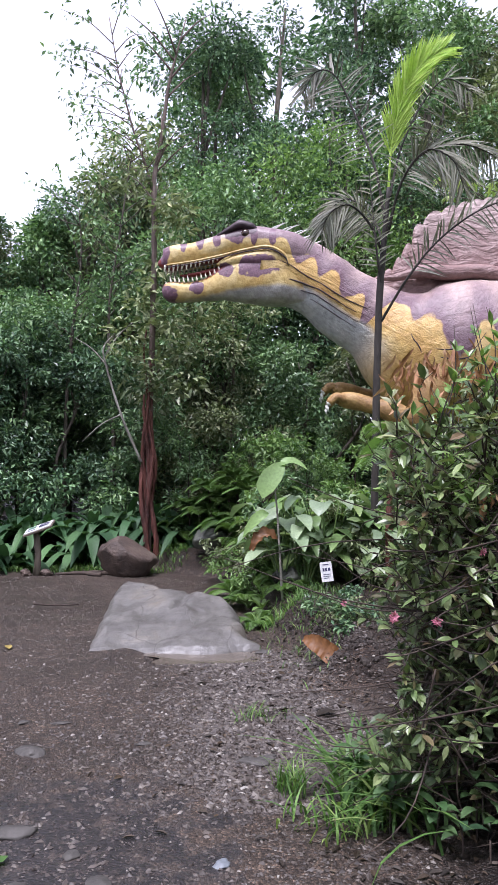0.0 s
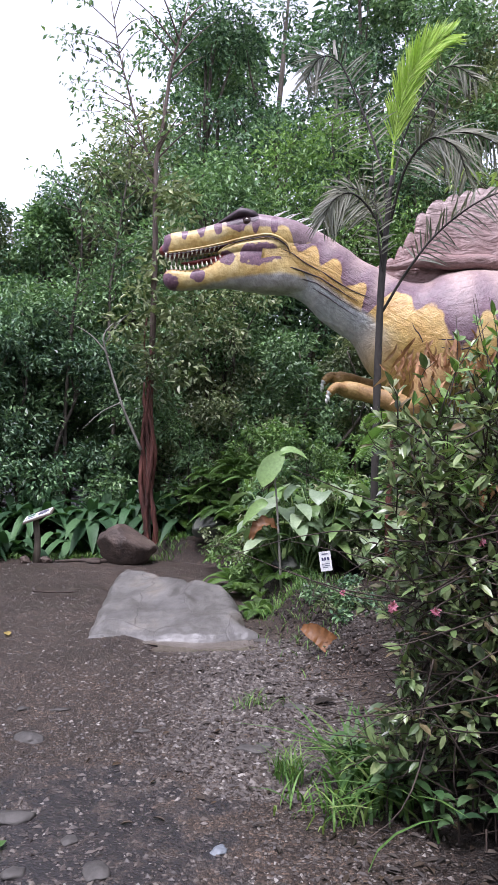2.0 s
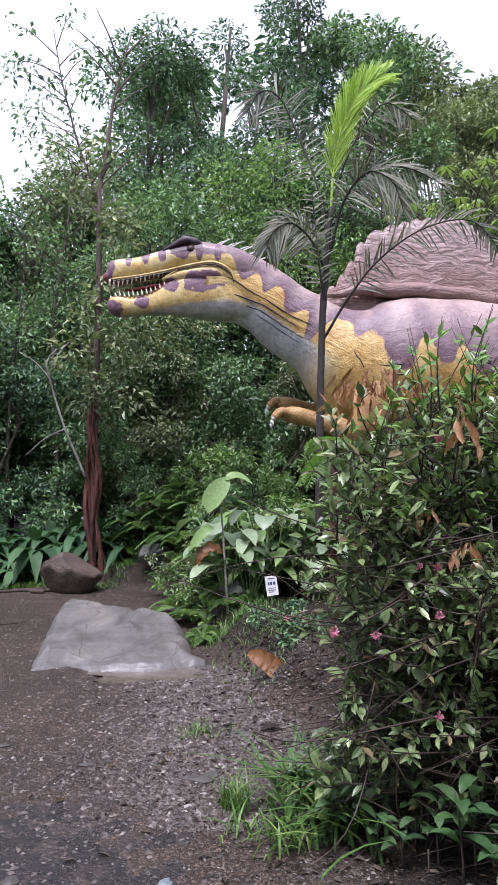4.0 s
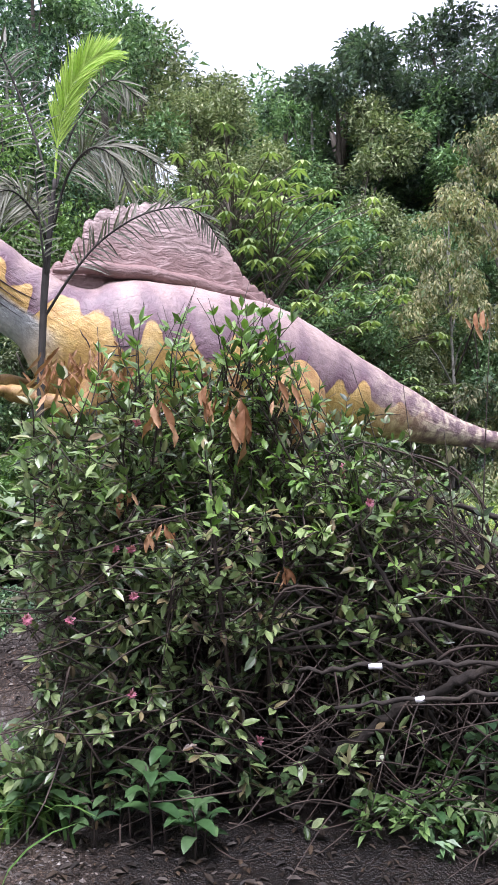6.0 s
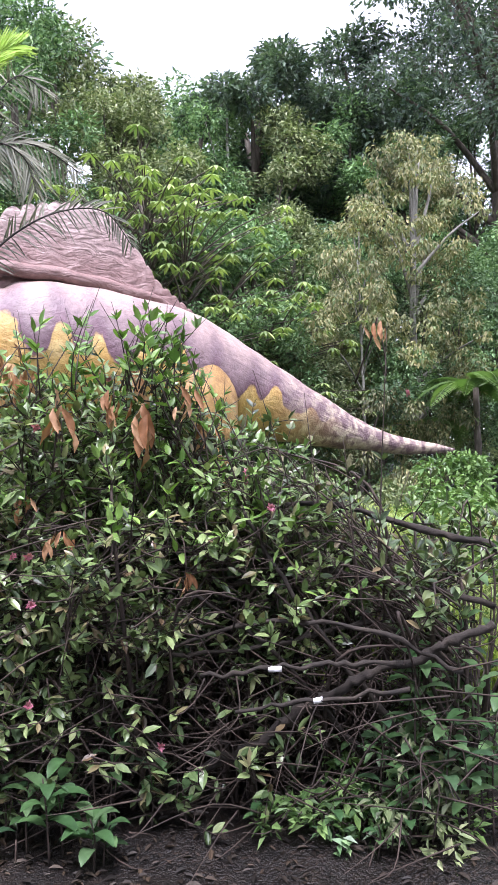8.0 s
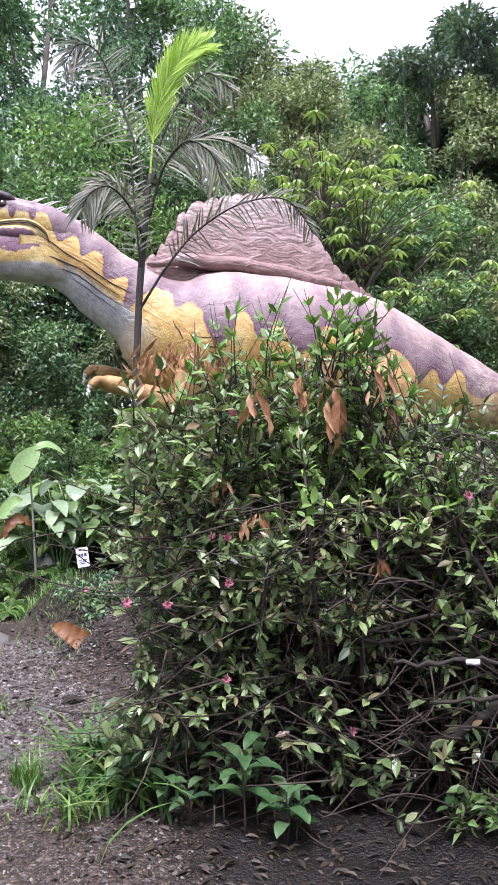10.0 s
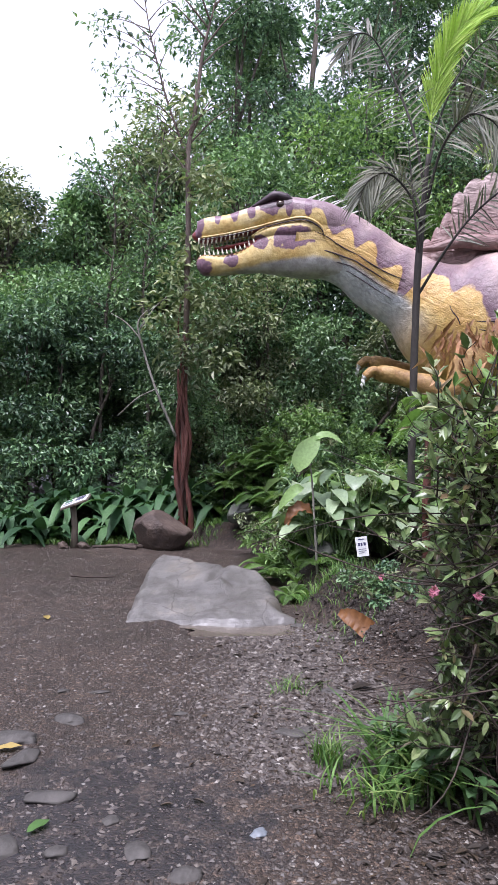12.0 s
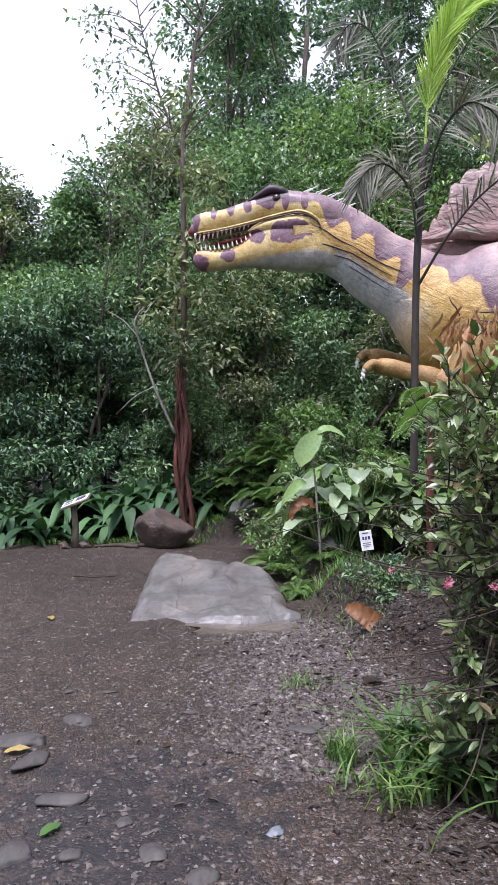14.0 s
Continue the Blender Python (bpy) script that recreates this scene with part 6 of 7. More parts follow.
        twig(pol(b0, 3.3, z0), pol(b1, 3.25, z1), 13, 0.062, 0.006)
    # stout dark limbs low down
    for pts, r0, r1 in (([(52, 3.2, 0.93), (49, 3.14, 0.86), (46.5, 3.15, 0.77), (43, 3.12, 0.72), (40, 3.15, 0.6), (37, 3.18, 0.5), (34, 3.2, 0.36), (31, 3.3, 0.25), (27, 3.5, 0.03)], 0.02, 0.026), ([(52, 3.6, 1.2), (46.5, 3.5, 1.28), (39, 3.4, 1.4), (31, 3.5, 1.3), (26, 3.6, 1.05)], 0.02, 0.012),
                        ([(52, 3.5, 0.95), (44, 3.4, 1.05), (36, 3.3, 1.12), (30, 3.4, 0.9), (25, 3.6, 0.5)], 0.018, 0.014), ([(50, 3.1, 0.75), (42, 3.05, 0.92), (33, 3.1, 0.9), (24, 3.2, 0.7)], 0.014, 0.007),
                        ([(48, 3.4, 0.05), (44, 3.3, 0.5), (38, 3.2, 0.95), (33, 3.2, 1.4)], 0.022, 0.008), ([(50, 3.6, 0.6), (43, 3.4, 0.86), (36, 3.2, 0.8), (26, 3.2, 0.75)], 0.018, 0.008), ([(45, 3.0, 0.8), (40, 2.97, 0.785), (36.1, 2.93, 0.769), (30, 2.98, 0.72)], 0.012, 0.009), ([(46, 2.9, 0.73), (39.4, 2.9, 0.662), (33, 2.93, 0.61)], 0.011, 0.008), ([(46, 3.6, 0.0), (41, 3.4, 0.35), (36, 3.2, 0.75), (29, 3.15, 1.05)], 0.02, 0.007)):
        q = smooth_path([pol(*p) for p in pts], 7)
        q = q + rng.normal(size=q.shape) * 0.006
        limb = Shape()
        tube(limb, q, np.linspace(r0, r1, len(q)) * 0.85 * (1 + 0.12 * rng.normal(size=len(q))), 8, 0, 0.16)
        part("limb", limb.mesh("limb", [DARK_TWIG], True), root, "dark rough limb")
    # cut branches with white painted bands
    for a, e in (((36.5, 2.925, 0.771), (35.5, 2.93, 0.766)), ((39.7, 2.9, 0.665), (39.0, 2.9, 0.657))):
        band = Shape()
        tube(band, [pol(*a), (pol(*a) + pol(*e)) / 2, pol(*e)], [0.0115, 0.012, 0.0115], 9)
        part("painted_band", band.mesh("painted_band", [WHITE], True), root, "white painted band round a branch")
    # tangle of fine bare twigs in the lower part
    for k in range(1150):
        b = 12 + 38 * rng.random() ** 1.15
        a = pol(b, 3.0 + 0.9 * rng.random(), 0.08 + (1.25 if b < 36 else 0.7) * rng.random() ** 1.3)
        e = a + rng.normal(size=3) * [0.35, 0.15, 0.18]
        q = smooth_path([a, (a + e) / 2 + rng.normal(size=3) * 0.06, e], 4)
        tube(wood, q, np.linspace(0.0045, 0.0015, len(q)), 4)
    part("twig_tangle", wood.mesh("twig_tangle", [TWIG], True), root, "dark tangled twigs", "stuff")
    L = np.array(L)
    v, t = fine_leaves(np.array(P), np.array(A), np.array(U), L, L * (0.36 + 0.16 * rng.random(len(L))), 0.1, 0.12)
    part("leaves", tri_mesh("leaves", v, t, [BUSH, SHOOT], np.tile(np.array(young, int), 8)), root, kind="stuff")
    # pink flowers: a star of narrow petals
    for x, y, z in ((0.79, 3.13, 0.89), (2.12, 3.06, 1.54), (2.14, 3.1, 1.5), (2.08, 2.78, 1.38), (1.64, 3.75, 2.05), (0.62, 3.2, 0.9), (1.05, 3.1, 0.55), (1.6, 2.95, 0.32), (1.0, 3.2, 1.18), (2.9, 2.75, 1.95), (1.1, 3.2, 1.75), (1.06, 3.1, 0.98), (0.55, 4.3, 0.75), (0.64, 3.3, 0.87), (1.02, 3.0, 1.2)):
        s = Shape()
        m = 15
        a = np.arange(m) / m * 6.28
        ahead = np.stack([np.cos(a), np.where(np.arange(m) % 2, -0.3, -1.1) + 0.2 * rng.normal(size=m), np.sin(a)], 1)
        v, t = fine_leaves(np.zeros((m, 3)), ahead, np.broadcast_to([0, -1.0, 0.2], (m, 3)), 0.018 + 0.009 * rng.random(m), np.full(m, 0.013))
        s.add(v, t)
        part("flower", s.mesh("flower", [PINK]), root, "pink star-shaped flower", m=pose(*nearer(x, y, z), 20 * rng.normal(), 0, 30 * rng.normal()))
    # dry curled leaves hanging in bunches
    for (x, y, z), m, size in (((1.17, 3.12, 1.83), 4, 0.15), ((1.16, 3.1, 1.27), 3, 0.13), ((1.1, 3.45, 1.42), 3, 0.1), ((1.62, 3.2, 1.84), 6, 0.18), ((1.5, 3.3, 1.9), 4, 0.13), ((2.0, 3.3, 1.78), 4, 0.12), ((2.66, 2.7, 2.28), 3, 0.1), ((0.8, 4.0, 2.06), 8, 0.11), ((0.87, 4.0, 2.09), 9, 0.12), ((0.94, 4.0, 2.12), 9, 0.125), ((1.01, 4.0, 2.11), 9, 0.12), ((1.08, 4.0, 2.12), 9, 0.12), ((1.16, 4.0, 2.1), 8, 0.115), ((1.24, 4.0, 2.07), 7, 0.11), ((1.75, 3.0, 1.9), 3, 0.12), ((1.75, 3.6, 2.05), 4, 0.14), ((1.72, 2.95, 1.07), 1, 0.1)):
        stalk = Shape()
        top = np.array(nearer(x, y, z))
        tube(stalk, smooth_path([top + [0.05, 0.22, -0.25], top + [0.03, 0.08, -0.06], top + [0.01, 0.01, 0.03], top], 4), np.linspace(0.005, 0.002, 13), 5)
        if m < 7:
            part("stalk", stalk.mesh("stalk", [TWIG], True), root)
        for k in range(m + (5 if m > 6 else 4)):
            s = Shape()
            a = rng.random() * 6.28
            L1 = size * (0.5 + 0.45 * rng.random())
            path = np.linspace(0, 1, 8)[:, None] * np.array([(0.5 * rng.normal() if m > 6 else 0.3 * math.cos(a)), 0.3 * math.sin(a), -1.0]) * L1 + (0.04 if m > 6 else 0.025) * rng.normal(size=3) * [1, 1, 1.3]
            path[:, 0] += 0.12 * L1 * np.sin(np.linspace(0, 3, 8) + a)
            ribbon(s, path, LEAF_FORM * L1 * (0.2 if m > 6 else 0.27), (math.sin(a), -1.0, 0.2), 0.35, 0, 0.22)
            part("dry_leaf", s.mesh("dry_leaf", [DRY], True), root, "curled orange-brown dry leaf", m=pose(*nearer(x, y, z)))


build_shrub()


# ---- grass, low plants, litter ----
def blades(spots, length, width, lean=0.5):
    s = Shape()
    n = len(spots)
    f = np.linspace(0, 1, 5)
    b = rng.random(n) * 6.28
    L = length * (0.5 + 0.8 * rng.random(n))
    out = np.stack([np.cos(b), np.sin(b), 0 * b], 1) * (lean * (0.4 + rng.random(n)))[:, None]
    path = spots[:, None] + out[:, None] * (L[:, None] * f ** 1.6)[..., None] + np.array([0, 0, 1.0]) * (L[:, None] * (f - 0.35 * f ** 2.5))[..., None]
    side = np.stack([-np.sin(b), np.cos(b), 0 * b], 1)[:, None] * (width * np.array([0.6, 1, 0.85, 0.55, 0.05]))[None, :, None] * 0.5
    v = np.stack([path - side, path + side], 2).reshape(n, 10, 3)
    t = grid_tris(5, 2, False)
    tris = (np.arange(n)[:, None, None] * 10 + t[None]).reshape(-1, 3)
    return v.reshape(-1, 3), tris


def on_ground(x, y, dz=0.0):
    return np.stack([x, y, ground_z(x, y) + dz], 1)


def grass(name, x, y, length, width, label, lean=0.5, mat=None):
    v, t = blades(on_ground(x, y), length, width, lean)
    tagged(new(name, tri_mesh(name, v, t, [mat or GRASS])), label, "grass", kind="stuff")


def scatter(n, cx, cy, sx, sy):
    return cx + sx * rng.normal(size=n), cy + sy * rng.normal(size=n)


LIGHT_GRASS = leaf_material("light_grass", [(0.192, 0.264, 0.078), (0.3, 0.384, 0.114), (0.396, 0.48, 0.156)], 0.5, 0.35)
grass("grass_tuft", *scatter(200, 0.6, 3.4, 0.11, 0.14), 0.34, 0.022, "bright green grass tuft at the foot of the shrub", 1.1)
grass("grass_tuft", *scatter(90, 0.21, 3.52, 0.035, 0.05), 0.2, 0.008, "small green grass tuft on the gravel", 0.6)
grass("grass_tuft", *scatter(80, 0.4, 3.2, 0.12, 0.08), 0.16, 0.012, "low green grass beside the shrub", 0.9)
grass("grass_tuft", *scatter(60, 0.06, 4.55, 0.08, 0.08), 0.08, 0.006, "sparse short grass on the gravel", 0.9)
grass("grass_tuft", *scatter(160, 0.4, 7.0, 0.16, 0.12), 0.16, 0.008, "short grass on the muddy bank", 0.8)
grass("grass_tuft", *scatter(200, 0.55, 7.25, 0.22, 0.14), 0.14, 0.008, "short grass and weeds on top of the bank", 0.8)
grass("grass_tuft", *scatter(320, 0.58, 6.3, 0.16, 0.4), 0.1, 0.007, "thin weeds on the dark earth of the bank", 0.9)
for k in range(9):
    x, y = 0.55 + 0.5 * rng.random(), 5.8 + 0.6 * rng.random()
    tree(x, y, 0.16 + 0.14 * rng.random(), 0.16, JUNGLE[k % 3], 170, 0.05, TWIG, 0.006, 0.0, 10, "small weed on the dark earth of the bank", group="weeds along the bank", name="shrub", limbs=5)
grass("grass_strip", -5.5 + 4.6 * rng.random(3400), 10.6 + 0.9 * rng.random(3400), 0.12, 0.012, "short bright grass along the back of the path", 0.8)
bb = radians(1) * (36 + 22 * rng.random(9000))
dd = 5.0 + 6.6 * rng.random(9000)
grass("grass_field", 0.1 + dd * np.sin(bb), dd * np.cos(bb), 0.95, 0.02, "tall light green grass behind the shrub", 0.6, LIGHT_GRASS)
bb = radians(1) * (12 + 26 * rng.random(5000))
dd = 5.4 + 4.5 * rng.random(5000)
grass("grass_field", 0.1 + dd * np.sin(bb), dd * np.cos(bb), 0.5, 0.018, "tall green undergrowth round the statue", 0.6)


for k in range(15):
    p = pol(33 + 24 * rng.random(), 6.2 + 3.6 * rng.random(), 0)
    tree(p[0], p[1], 0.9 + 0.5 * rng.random(), 0.5, JUNGLE[3 - k % 2], 900, 0.085, TWIG, 0.014, 0.05, 16, "light green weedy shrub in the tall grass", group="weeds in the tall grass", name="shrub", limbs=6)


def sprig(x, y, leaves, size, label, height=0.22):
    """A low seedling with pairs of broad leaves."""
    root = thing("low_plant", pose(x, y, float(ground_z(x, y)), 0, 0, 360 * rng.random()), label, "plant", "low plants at the foot of the shrub")
    s = Shape()
    tube(s, smooth_path([(0, 0, 0), (0.01, 0.01, height * 0.6), (0.03, 0, height)], 4), np.linspace(0.005, 0.003, 9), 5)
    part("stem", s.mesh("stem", [TWIG], True), root)
    for k in range(leaves):
        q = Shape()
        b = k * 2.4 + 0.3 * rng.random()
        z = height * (0.35 + 0.65 * (k + 1) / leaves)
        ribbon(q, arched((0.01, 0, z), b, size * (0.7 + 0.5 * rng.random()), radians(25 + 20 * rng.random()), 0.5), LEAF_FORM * size * 0.36, (0, 0, 1.0), 0.14, 0, 0.03)
        part("leaf", q.mesh("leaf", [SEEDLING], True), root)
    return root


SEEDLING = leaf_material("seedling_leaf", [(0.05, 0.12, 0.045), (0.08, 0.165, 0.06), (0.12, 0.21, 0.09), (0.045, 0.1, 0.05)], 0.4, 0.3, "object")
for x, y, k, sz, h in ((1.12, 2.86, 8, 0.15, 0.3), (1.0, 2.95, 7, 0.13, 0.25), (1.25, 2.75, 7, 0.13, 0.16), (1.5, 2.85, 6, 0.13, 0.3), (1.62, 2.75, 5, 0.12, 0.2), (2.47, 2.15, 8, 0.15, 0.3), (2.6, 2.35, 9, 0.16, 0.45), (2.72, 2.5, 9, 0.17, 0.6), (2.75, 2.3, 9, 0.16, 0.42), (2.2, 2.2, 5, 0.1, 0.15), (2.3, 2.55, 6, 0.12, 0.35), (0.75, 3.0, 6, 0.13, 0.2), (0.6, 3.15, 7, 0.14, 0.22), (0.85, 2.95, 6, 0.12, 0.18), (0.5, 3.45, 6, 0.13, 0.25), (0.7, 3.3, 7, 0.15, 0.3), (0.95, 3.1, 7, 0.13, 0.4), (1.35, 2.95, 7, 0.13, 0.38), (1.9, 2.6, 5, 0.1, 0.15), (2.9, 2.45, 8, 0.16, 0.7), (2.85, 2.2, 8, 0.16, 0.3), (2.55, 2.05, 8, 0.15, 0.4), (2.7, 2.05, 9, 0.16, 0.55), (2.8, 2.35, 10, 0.17, 0.85), (2.75, 2.15, 9, 0.16, 0.7), (2.95, 2.3, 10, 0.17, 1.0), (2.45, 2.3, 7, 0.12, 0.25), (2.25, 2.35, 6, 0.11, 0.2), (2.42, 2.2, 9, 0.17, 0.75), (2.5, 2.25, 10, 0.18, 0.9), (2.45, 2.08, 9, 0.16, 0.5), (2.32, 2.15, 8, 0.14, 0.3), (2.3, 2.3, 8, 0.14, 0.5), (2.1, 2.35, 6, 0.1, 0.14), (1.05, 2.8, 8, 0.17, 0.34), (1.2, 2.72, 8, 0.16, 0.22)):
    sprig(x, y, k, sz, "low seedling with broad pointed green leaves", h)


for b, d, h, kind in ((41, 3.3, 0.3, 3), (43.5, 3.45, 0.4, 1), (45.5, 3.2, 0.5, 2), (46.5, 3.6, 0.6, 3)):
    p = pol(b, d, 0)
    tree(p[0], p[1], h, 0.26, JUNGLE[kind], 420, 0.06, TWIG, 0.008, 0.0, 14, "low green weed in the shade of the shrub", group="weeds under the shrub", name="shrub", limbs=8)


def litter(n, x, y, size, name, label, mat):
    a = rng.random(n) * 6.28
    ahead = np.stack([np.cos(a), np.sin(a), 0.15 * rng.normal(size=n)], 1)
    L = size * (0.5 + rng.random(n))
    v, t = fine_leaves(on_ground(x, y, 0.008), ahead, np.array([0, 0, 1.0]) + 0.25 * rng.normal(size=(n, 3)), L, L * 0.4, 0.3, 0.1)
    tagged(new(name, tri_mesh(name, v, t, [mat])), label, "leaf litter", kind="stuff")


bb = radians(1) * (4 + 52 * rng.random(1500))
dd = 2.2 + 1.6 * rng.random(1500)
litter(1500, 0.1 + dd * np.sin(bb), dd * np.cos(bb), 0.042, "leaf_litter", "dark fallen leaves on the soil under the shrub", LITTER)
litter(420, 0.45 + 0.5 * rng.normal(size=420), 4.8 + 1.1 * rng.normal(size=420), 0.045, "leaf_litter", "scattered brown leaves and chips on the gravel", LITTER)
# large rust-coloured fallen leaf
s = Shape()
ribbon(s, smooth_path([(0.42, 5.62, 0.24), (0.5, 5.55, 0.22), (0.6, 5.5, 0.16), (0.72, 5.4, 0.06)], 7), np.interp(np.linspace(0, 1, 22), [0, 0.3, 0.75, 1], [0.04, 0.12, 0.15, 0.04]), (-0.3, -0.8, 0.5), 0.25, 0, 0.1)
tagged(new("fallen_leaf", s.mesh("fallen_leaf", [RUST], True)), "large rust-brown fallen leaf lying against the bank", "leaf")


# loose gravel
def gravel(n, near=False):
    base = np.array([(1, 0, 0), (-1, 0, 0), (0, 1, 0), (0, -1, 0), (0, 0, 1), (0, 0, -1)], float)
    tri = np.array([(0, 2, 4), (2, 1, 4), (1, 3, 4), (3, 0, 4), (2, 0, 5), (1, 2, 5), (3, 1, 5), (0, 3, 5)])
    y = 2.1 + 9 * rng.random(n) ** 1.6
    x = -0.05 + (0.34 * y + 0.4) * (2 * rng.random(n) - 1)
    if near:  # heaped along the foot of the bank
        x, y = 0.15 + 0.38 * rng.normal(size=n), 3.3 + 2.9 * rng.random(n)
    damp = ((x + 0.75) / 0.75) ** 2 + ((y - 2.9) / 0.9) ** 2 < 0.9
    keep = (x < 0.16 * y + 0.3 + 0.12 * rng.normal(size=n)) & (~damp | (rng.random(n) < 0.45))
    x, y = x[keep], y[keep]
    n = len(x)
    size = 0.004 + (0.014 if near else 0.0095) * rng.random(n) ** (2.6 if near else 4)
    a = rng.random(n) * 6.28
    sc = size[:, None] * (0.7 + 0.6 * rng.random((n, 3))) * [1.2, 1, 0.55]
    v = base[None] * sc[:, None] * (1 + 0.25 * rng.normal(size=(n, 6, 1))) + size[:, None, None] * 0.3 * rng.normal(size=(n, 6, 3)) * [1, 1, 0.3]
    c, s_ = np.cos(a)[:, None], np.sin(a)[:, None]
    v = np.stack([v[..., 0] * c - v[..., 1] * s_, v[..., 0] * s_ + v[..., 1] * c, v[..., 2]], -1)
    v += on_ground(x, y, 0.001)[:, None]
    t = (np.arange(n)[:, None, None] * 6 + tri[None]).reshape(-1, 3)
    tagged(new("gravel", tri_mesh("gravel", v.reshape(-1, 3), t, [PEBBLE])), "loose small gravel chips on the wet path", "gravel", kind="stuff")


gravel(50000)


def clods(n):
    """Dark crumbly soil lumps on the cut face of the bank."""
    bm = bmesh.new()
    for k in range(n):
        y = 5.0 + 2.5 * rng.random()
        x = float(np.interp(y, [5.0, 6.4, 8.0], [0.6, 0.22, -0.1])) + 0.1 + 0.55 * rng.random()
        r = 0.008 + 0.03 * rng.random() ** 3
        bmesh.ops.create_icosphere(bm, subdivisions=1, radius=1.0, matrix=Matrix.Translation((x, y, float(ground_z(x, y)))) @ Euler(rng.random(3) * 6).to_matrix().to_4x4() @ Matrix.Diagonal((r, r * 0.8, r * 0.6, 1)))
    me = bpy.data.meshes.new("soil_clods")
    bm.to_mesh(me)
    bm.free()
    me.materials.append(SOIL)
    tagged(new("soil_clods", me), "dark crumbly soil lumps on the bank", "soil", kind="stuff")


SOIL = rough_material("dark_bank_soil", ((0.3, (0.016, 0.011, 0.008)), (0.55, (0.035, 0.025, 0.018)), (0.8, (0.065, 0.046, 0.034))), 9, 60, 0.8, 0.01, 0.8)
clods(900)
YELLOW = leaf_material("yellow_fallen_leaf", [(0.34, 0.26, 0.08), (0.4, 0.3, 0.1)], 0.5, 0.15, "object")
for x, y, L, turn, mat, label in ((-1.42, 3.59, 0.13, 0.3, YELLOW, "yellow fallen leaf on the wet path"), (-2.0, 6.2, 0.12, 2.0, YELLOW, "pale yellow fallen leaf on the gravel"), (-1.0, 2.85, 0.11, 1.0, GRASS, "green fallen leaf between the path stones"), (0.42, 4.6, 0.16, 0.4, LITTER, "curled grey fallen leaf on the gravel")):
    s = Shape()
    p = arched((0, 0, 0.012), turn, L, 0.12, 0.08)
    ribbon(s, p, LEAF_FORM * L * 0.5, (0, 0, 1.0), 0.15, 0, 0.06)
    ob = new("fallen_leaf", s.mesh("fallen_leaf", [mat], True))
    ob.matrix_basis = pose(x, y, float(ground_z(x, y)))
    tagged(ob, label, "leaf", "fallen leaves")
s = Shape()
for pts in (((-2.7, 10.35), (-2.4, 10.42), (-2.15, 10.38), (-1.95, 10.5)), ((-2.5, 10.5), (-2.3, 10.45), (-2.1, 10.55), (-1.85, 10.65)), ((-2.3, 10.42), (-2.2, 10.3), (-2.05, 10.28))):
    q = smooth_path([(x, y, float(ground_z(x, y)) + 0.02) for x, y in pts], 6)
    tube(s, q, np.linspace(0.018, 0.035, len(q)), 7, 0, 0.12)
tagged(new("tree_root", s.mesh("tree_root", [TWIG], True)), "dark gnarled roots on the soil beside the boulder", "root")
s = Shape()
tube(s, smooth_path([(-2.35, 8.1, 0.03), (-2.1, 8.05, 0.025), (-1.85, 8.08, 0.03)], 5), np.linspace(0.012, 0.007, 11), 6, 0, 0.1)
tagged(new("fallen_stick", s.mesh("fallen_stick", [TWIG], True)), "thin dark stick lying on the gravel", "stick")
gravel(21000, True)
# light grass and herbs in the open ground behind the shrub
for b, d, n in ((38, 7.0, 700), (42, 6.5, 800), (46, 6.5, 800), (44, 8.5, 900), (39, 9.0, 700), (49, 7.5, 600)):
    p = pol(b, d, 0)
    grass("long_grass", *scatter(n, p[0], p[1], 0.45, 0.5), 0.95, 0.022, "long light green grass in the open ground behind the shrub", 0.5, LIGHT_GRASS)
litter(500, 0.7 + 0.35 * rng.normal(size=500), 6.2 + 0.7 * rng.normal(size=500), 0.04, "leaf_litter", "dark leaf scraps and twigs on the muddy bank", LITTER)


# ---- signs ----
def box(shape, size, m=Matrix(), mat=0):
    sx, sy, sz = (d / 2 for d in size)
    c = min(sx, sy, sz) * 0.25
    bm = bmesh.new()
    bmesh.ops.create_cube(bm, size=1.0, matrix=m @ Matrix.Diagonal((*size, 1)))
    bmesh.ops.bevel(bm, geom=bm.edges[:], offset=c, segments=1, affect="EDGES")
    bmesh.ops.triangulate(bm, faces=bm.faces[:])
    bm.verts.index_update()
    shape.add([v.co[:] for v in bm.verts], [[v.index for v in f.verts] for f in bm.faces], mat)
    bm.free()


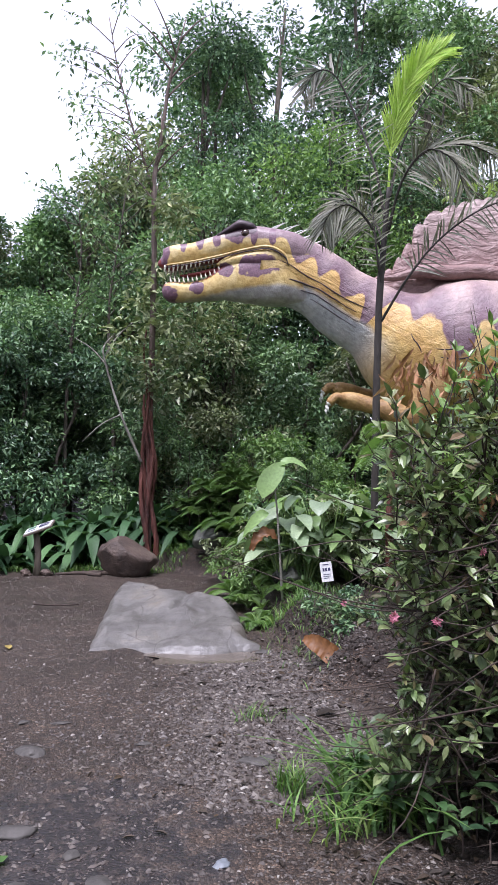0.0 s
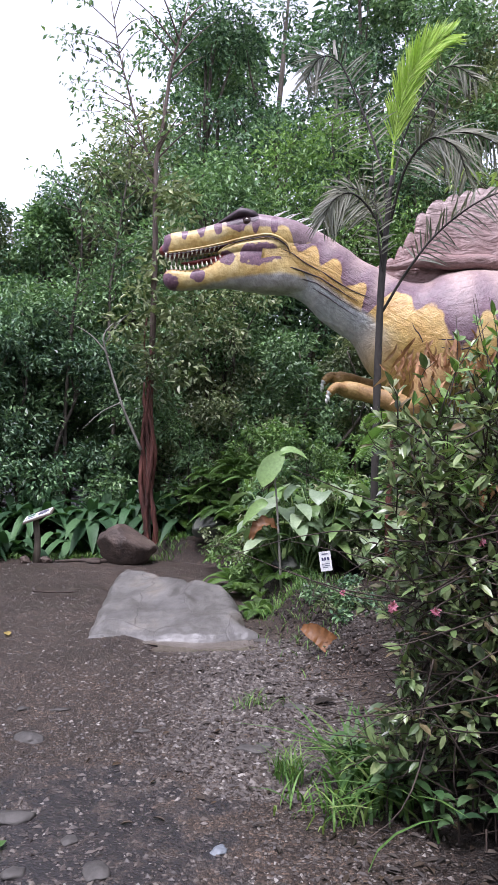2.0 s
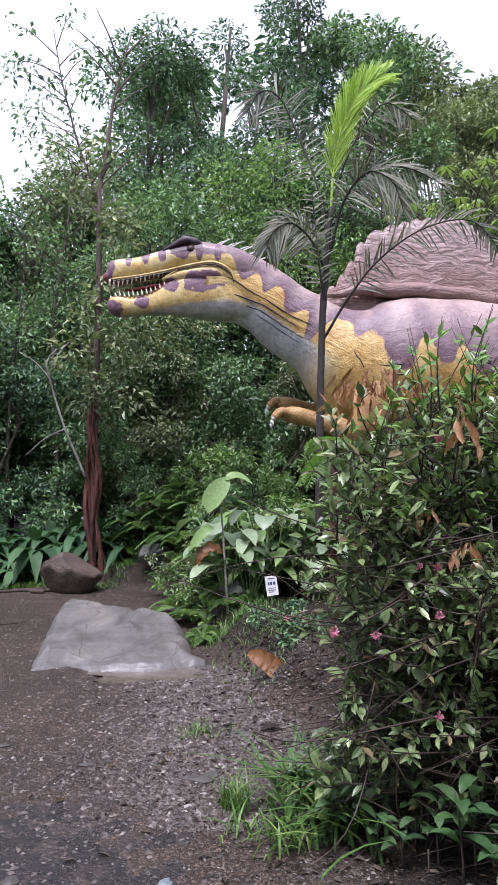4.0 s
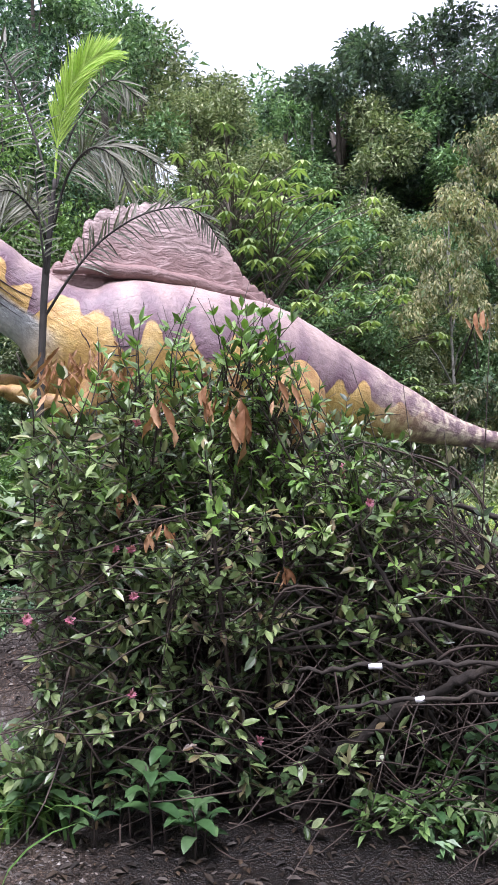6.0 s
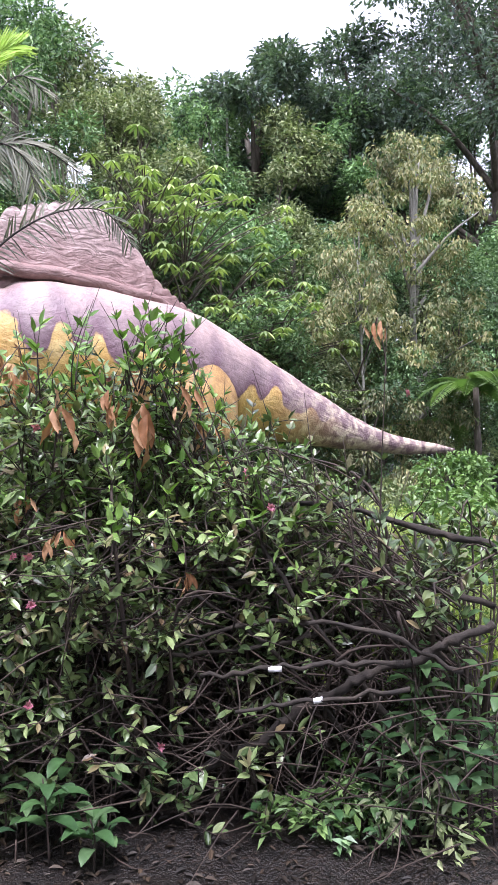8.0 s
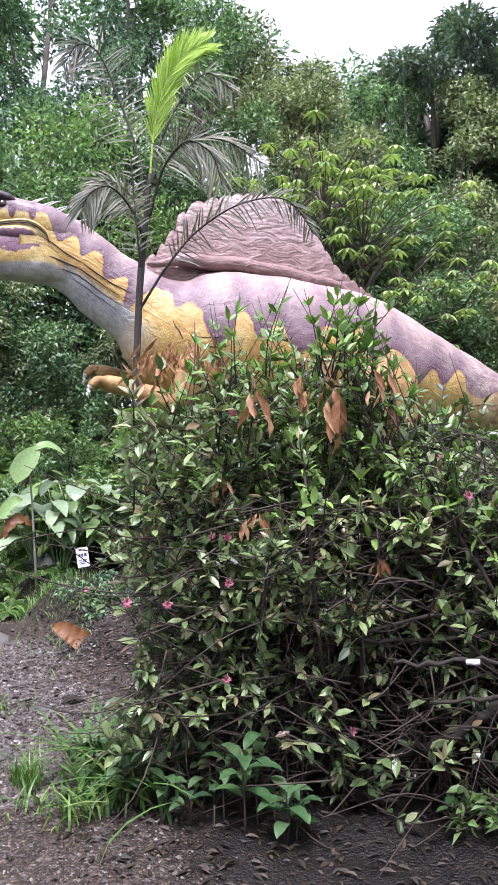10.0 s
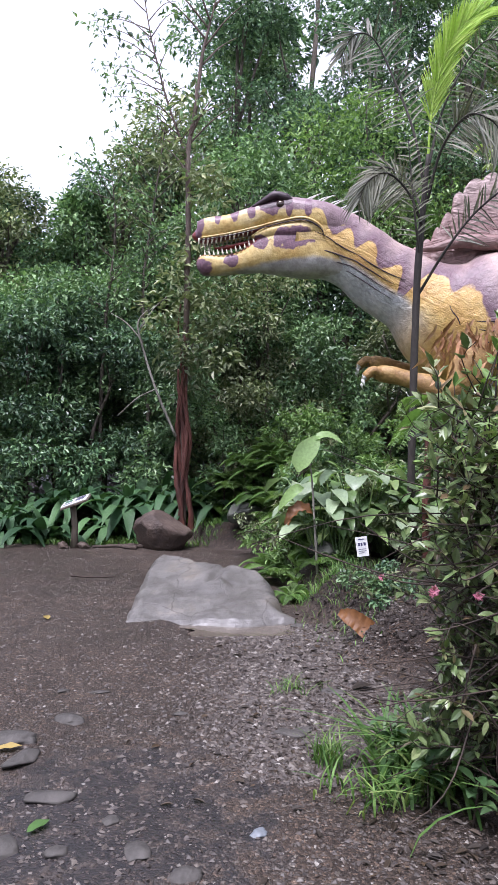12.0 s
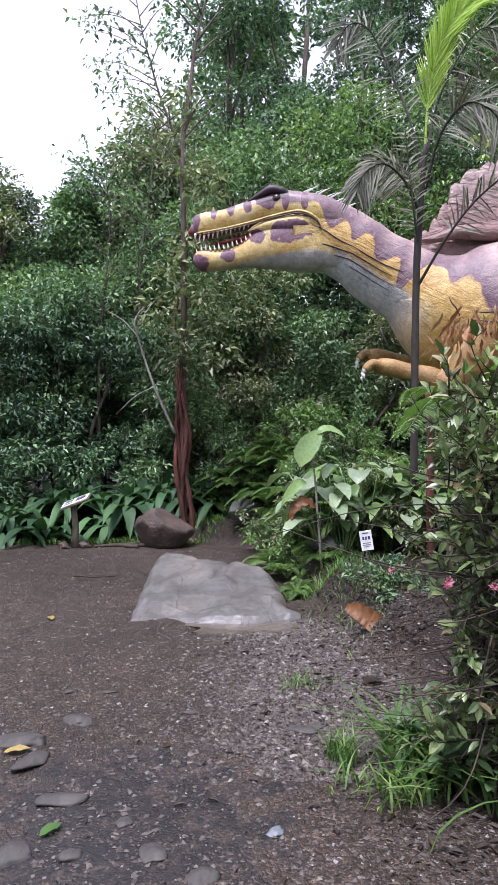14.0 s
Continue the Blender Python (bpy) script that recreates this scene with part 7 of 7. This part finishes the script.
def piece(name, size, m, mat, parent, label=""):
    s = Shape()
    box(s, size, m)
    return part(name, s.mesh(name, [mat]), parent, label)


info = thing("information_sign", pose(-2.99, 10.45, float(ground_z(-2.99, 10.45)), 0, 0, 0), "small white information board tilted on a wooden post", "sign")
s = Shape()
tube(s, [(0, 0, -0.05), (0.01, 0, 0.3), (-0.02, 0, 0.62)], [0.06, 0.05, 0.045], 9, 0, 0.06)
part("post", s.mesh("post", [WOOD], True), info)
face = pose(0.03, -0.03, 0.66, 13, -20, 0)
piece("board", (0.42, 0.3, 0.025), face, WOOD, info)
panel = piece("panel", (0.39, 0.27, 0.01), face @ pose(0, 0, 0.02), WHITE, info, "white printed panel")
for x, y, w, h in ((-0.1, 0.05, 0.12, 0.1), (0.08, 0.08, 0.14, 0.03), (0.08, 0.03, 0.16, 0.015), (0.08, -0.01, 0.16, 0.015), (0.08, -0.05, 0.13, 0.015), (-0.1, -0.07, 0.13, 0.03)):
    piece("print_bar", (w, h, 0.003), face @ pose(x, y, 0.028), TEAL if h > 0.05 else INK, panel)
for dx, k in ((-0.14, 70), (0.15, 71)):
    stone("boulder", -2.99 + dx, 10.35, (0.1, 0.08, 0.06), STONE, k, "small brown stone at the foot of the sign post", 0, 0.3)

lab = thing("plant_label", pose(0.76, 7.2, float(ground_z(0.76, 7.2)), 0, 0, -4), "small white plant label with dark print on a stake", "sign")
s = Shape()
tube(s, [(0, 0.012, -0.05), (0, 0.012, 0.2)], [0.008, 0.008], 7)
part("stake", s.mesh("stake", [GREY_METAL], True), lab)
tilt = pose(0, 0, 0.2, 80, 0, 0) @ pose(0, 0, 0, 0, 0, 8)
plate = piece("plate", (0.115, 0.19, 0.006), tilt, WHITE, lab)
for x, y, w, h in ((0, 0.07, 0.06, 0.009), (-0.027, 0.022, 0.018, 0.03), (-0.002, 0.022, 0.018, 0.03), (0.028, 0.022, 0.022, 0.03), (0, -0.025, 0.075, 0.005), (0, -0.043, 0.075, 0.005), (-0.01, -0.06, 0.05, 0.005)):
    piece("print_bar", (w, h, 0.002), tilt @ pose(x, y, 0.005), INK, plate)
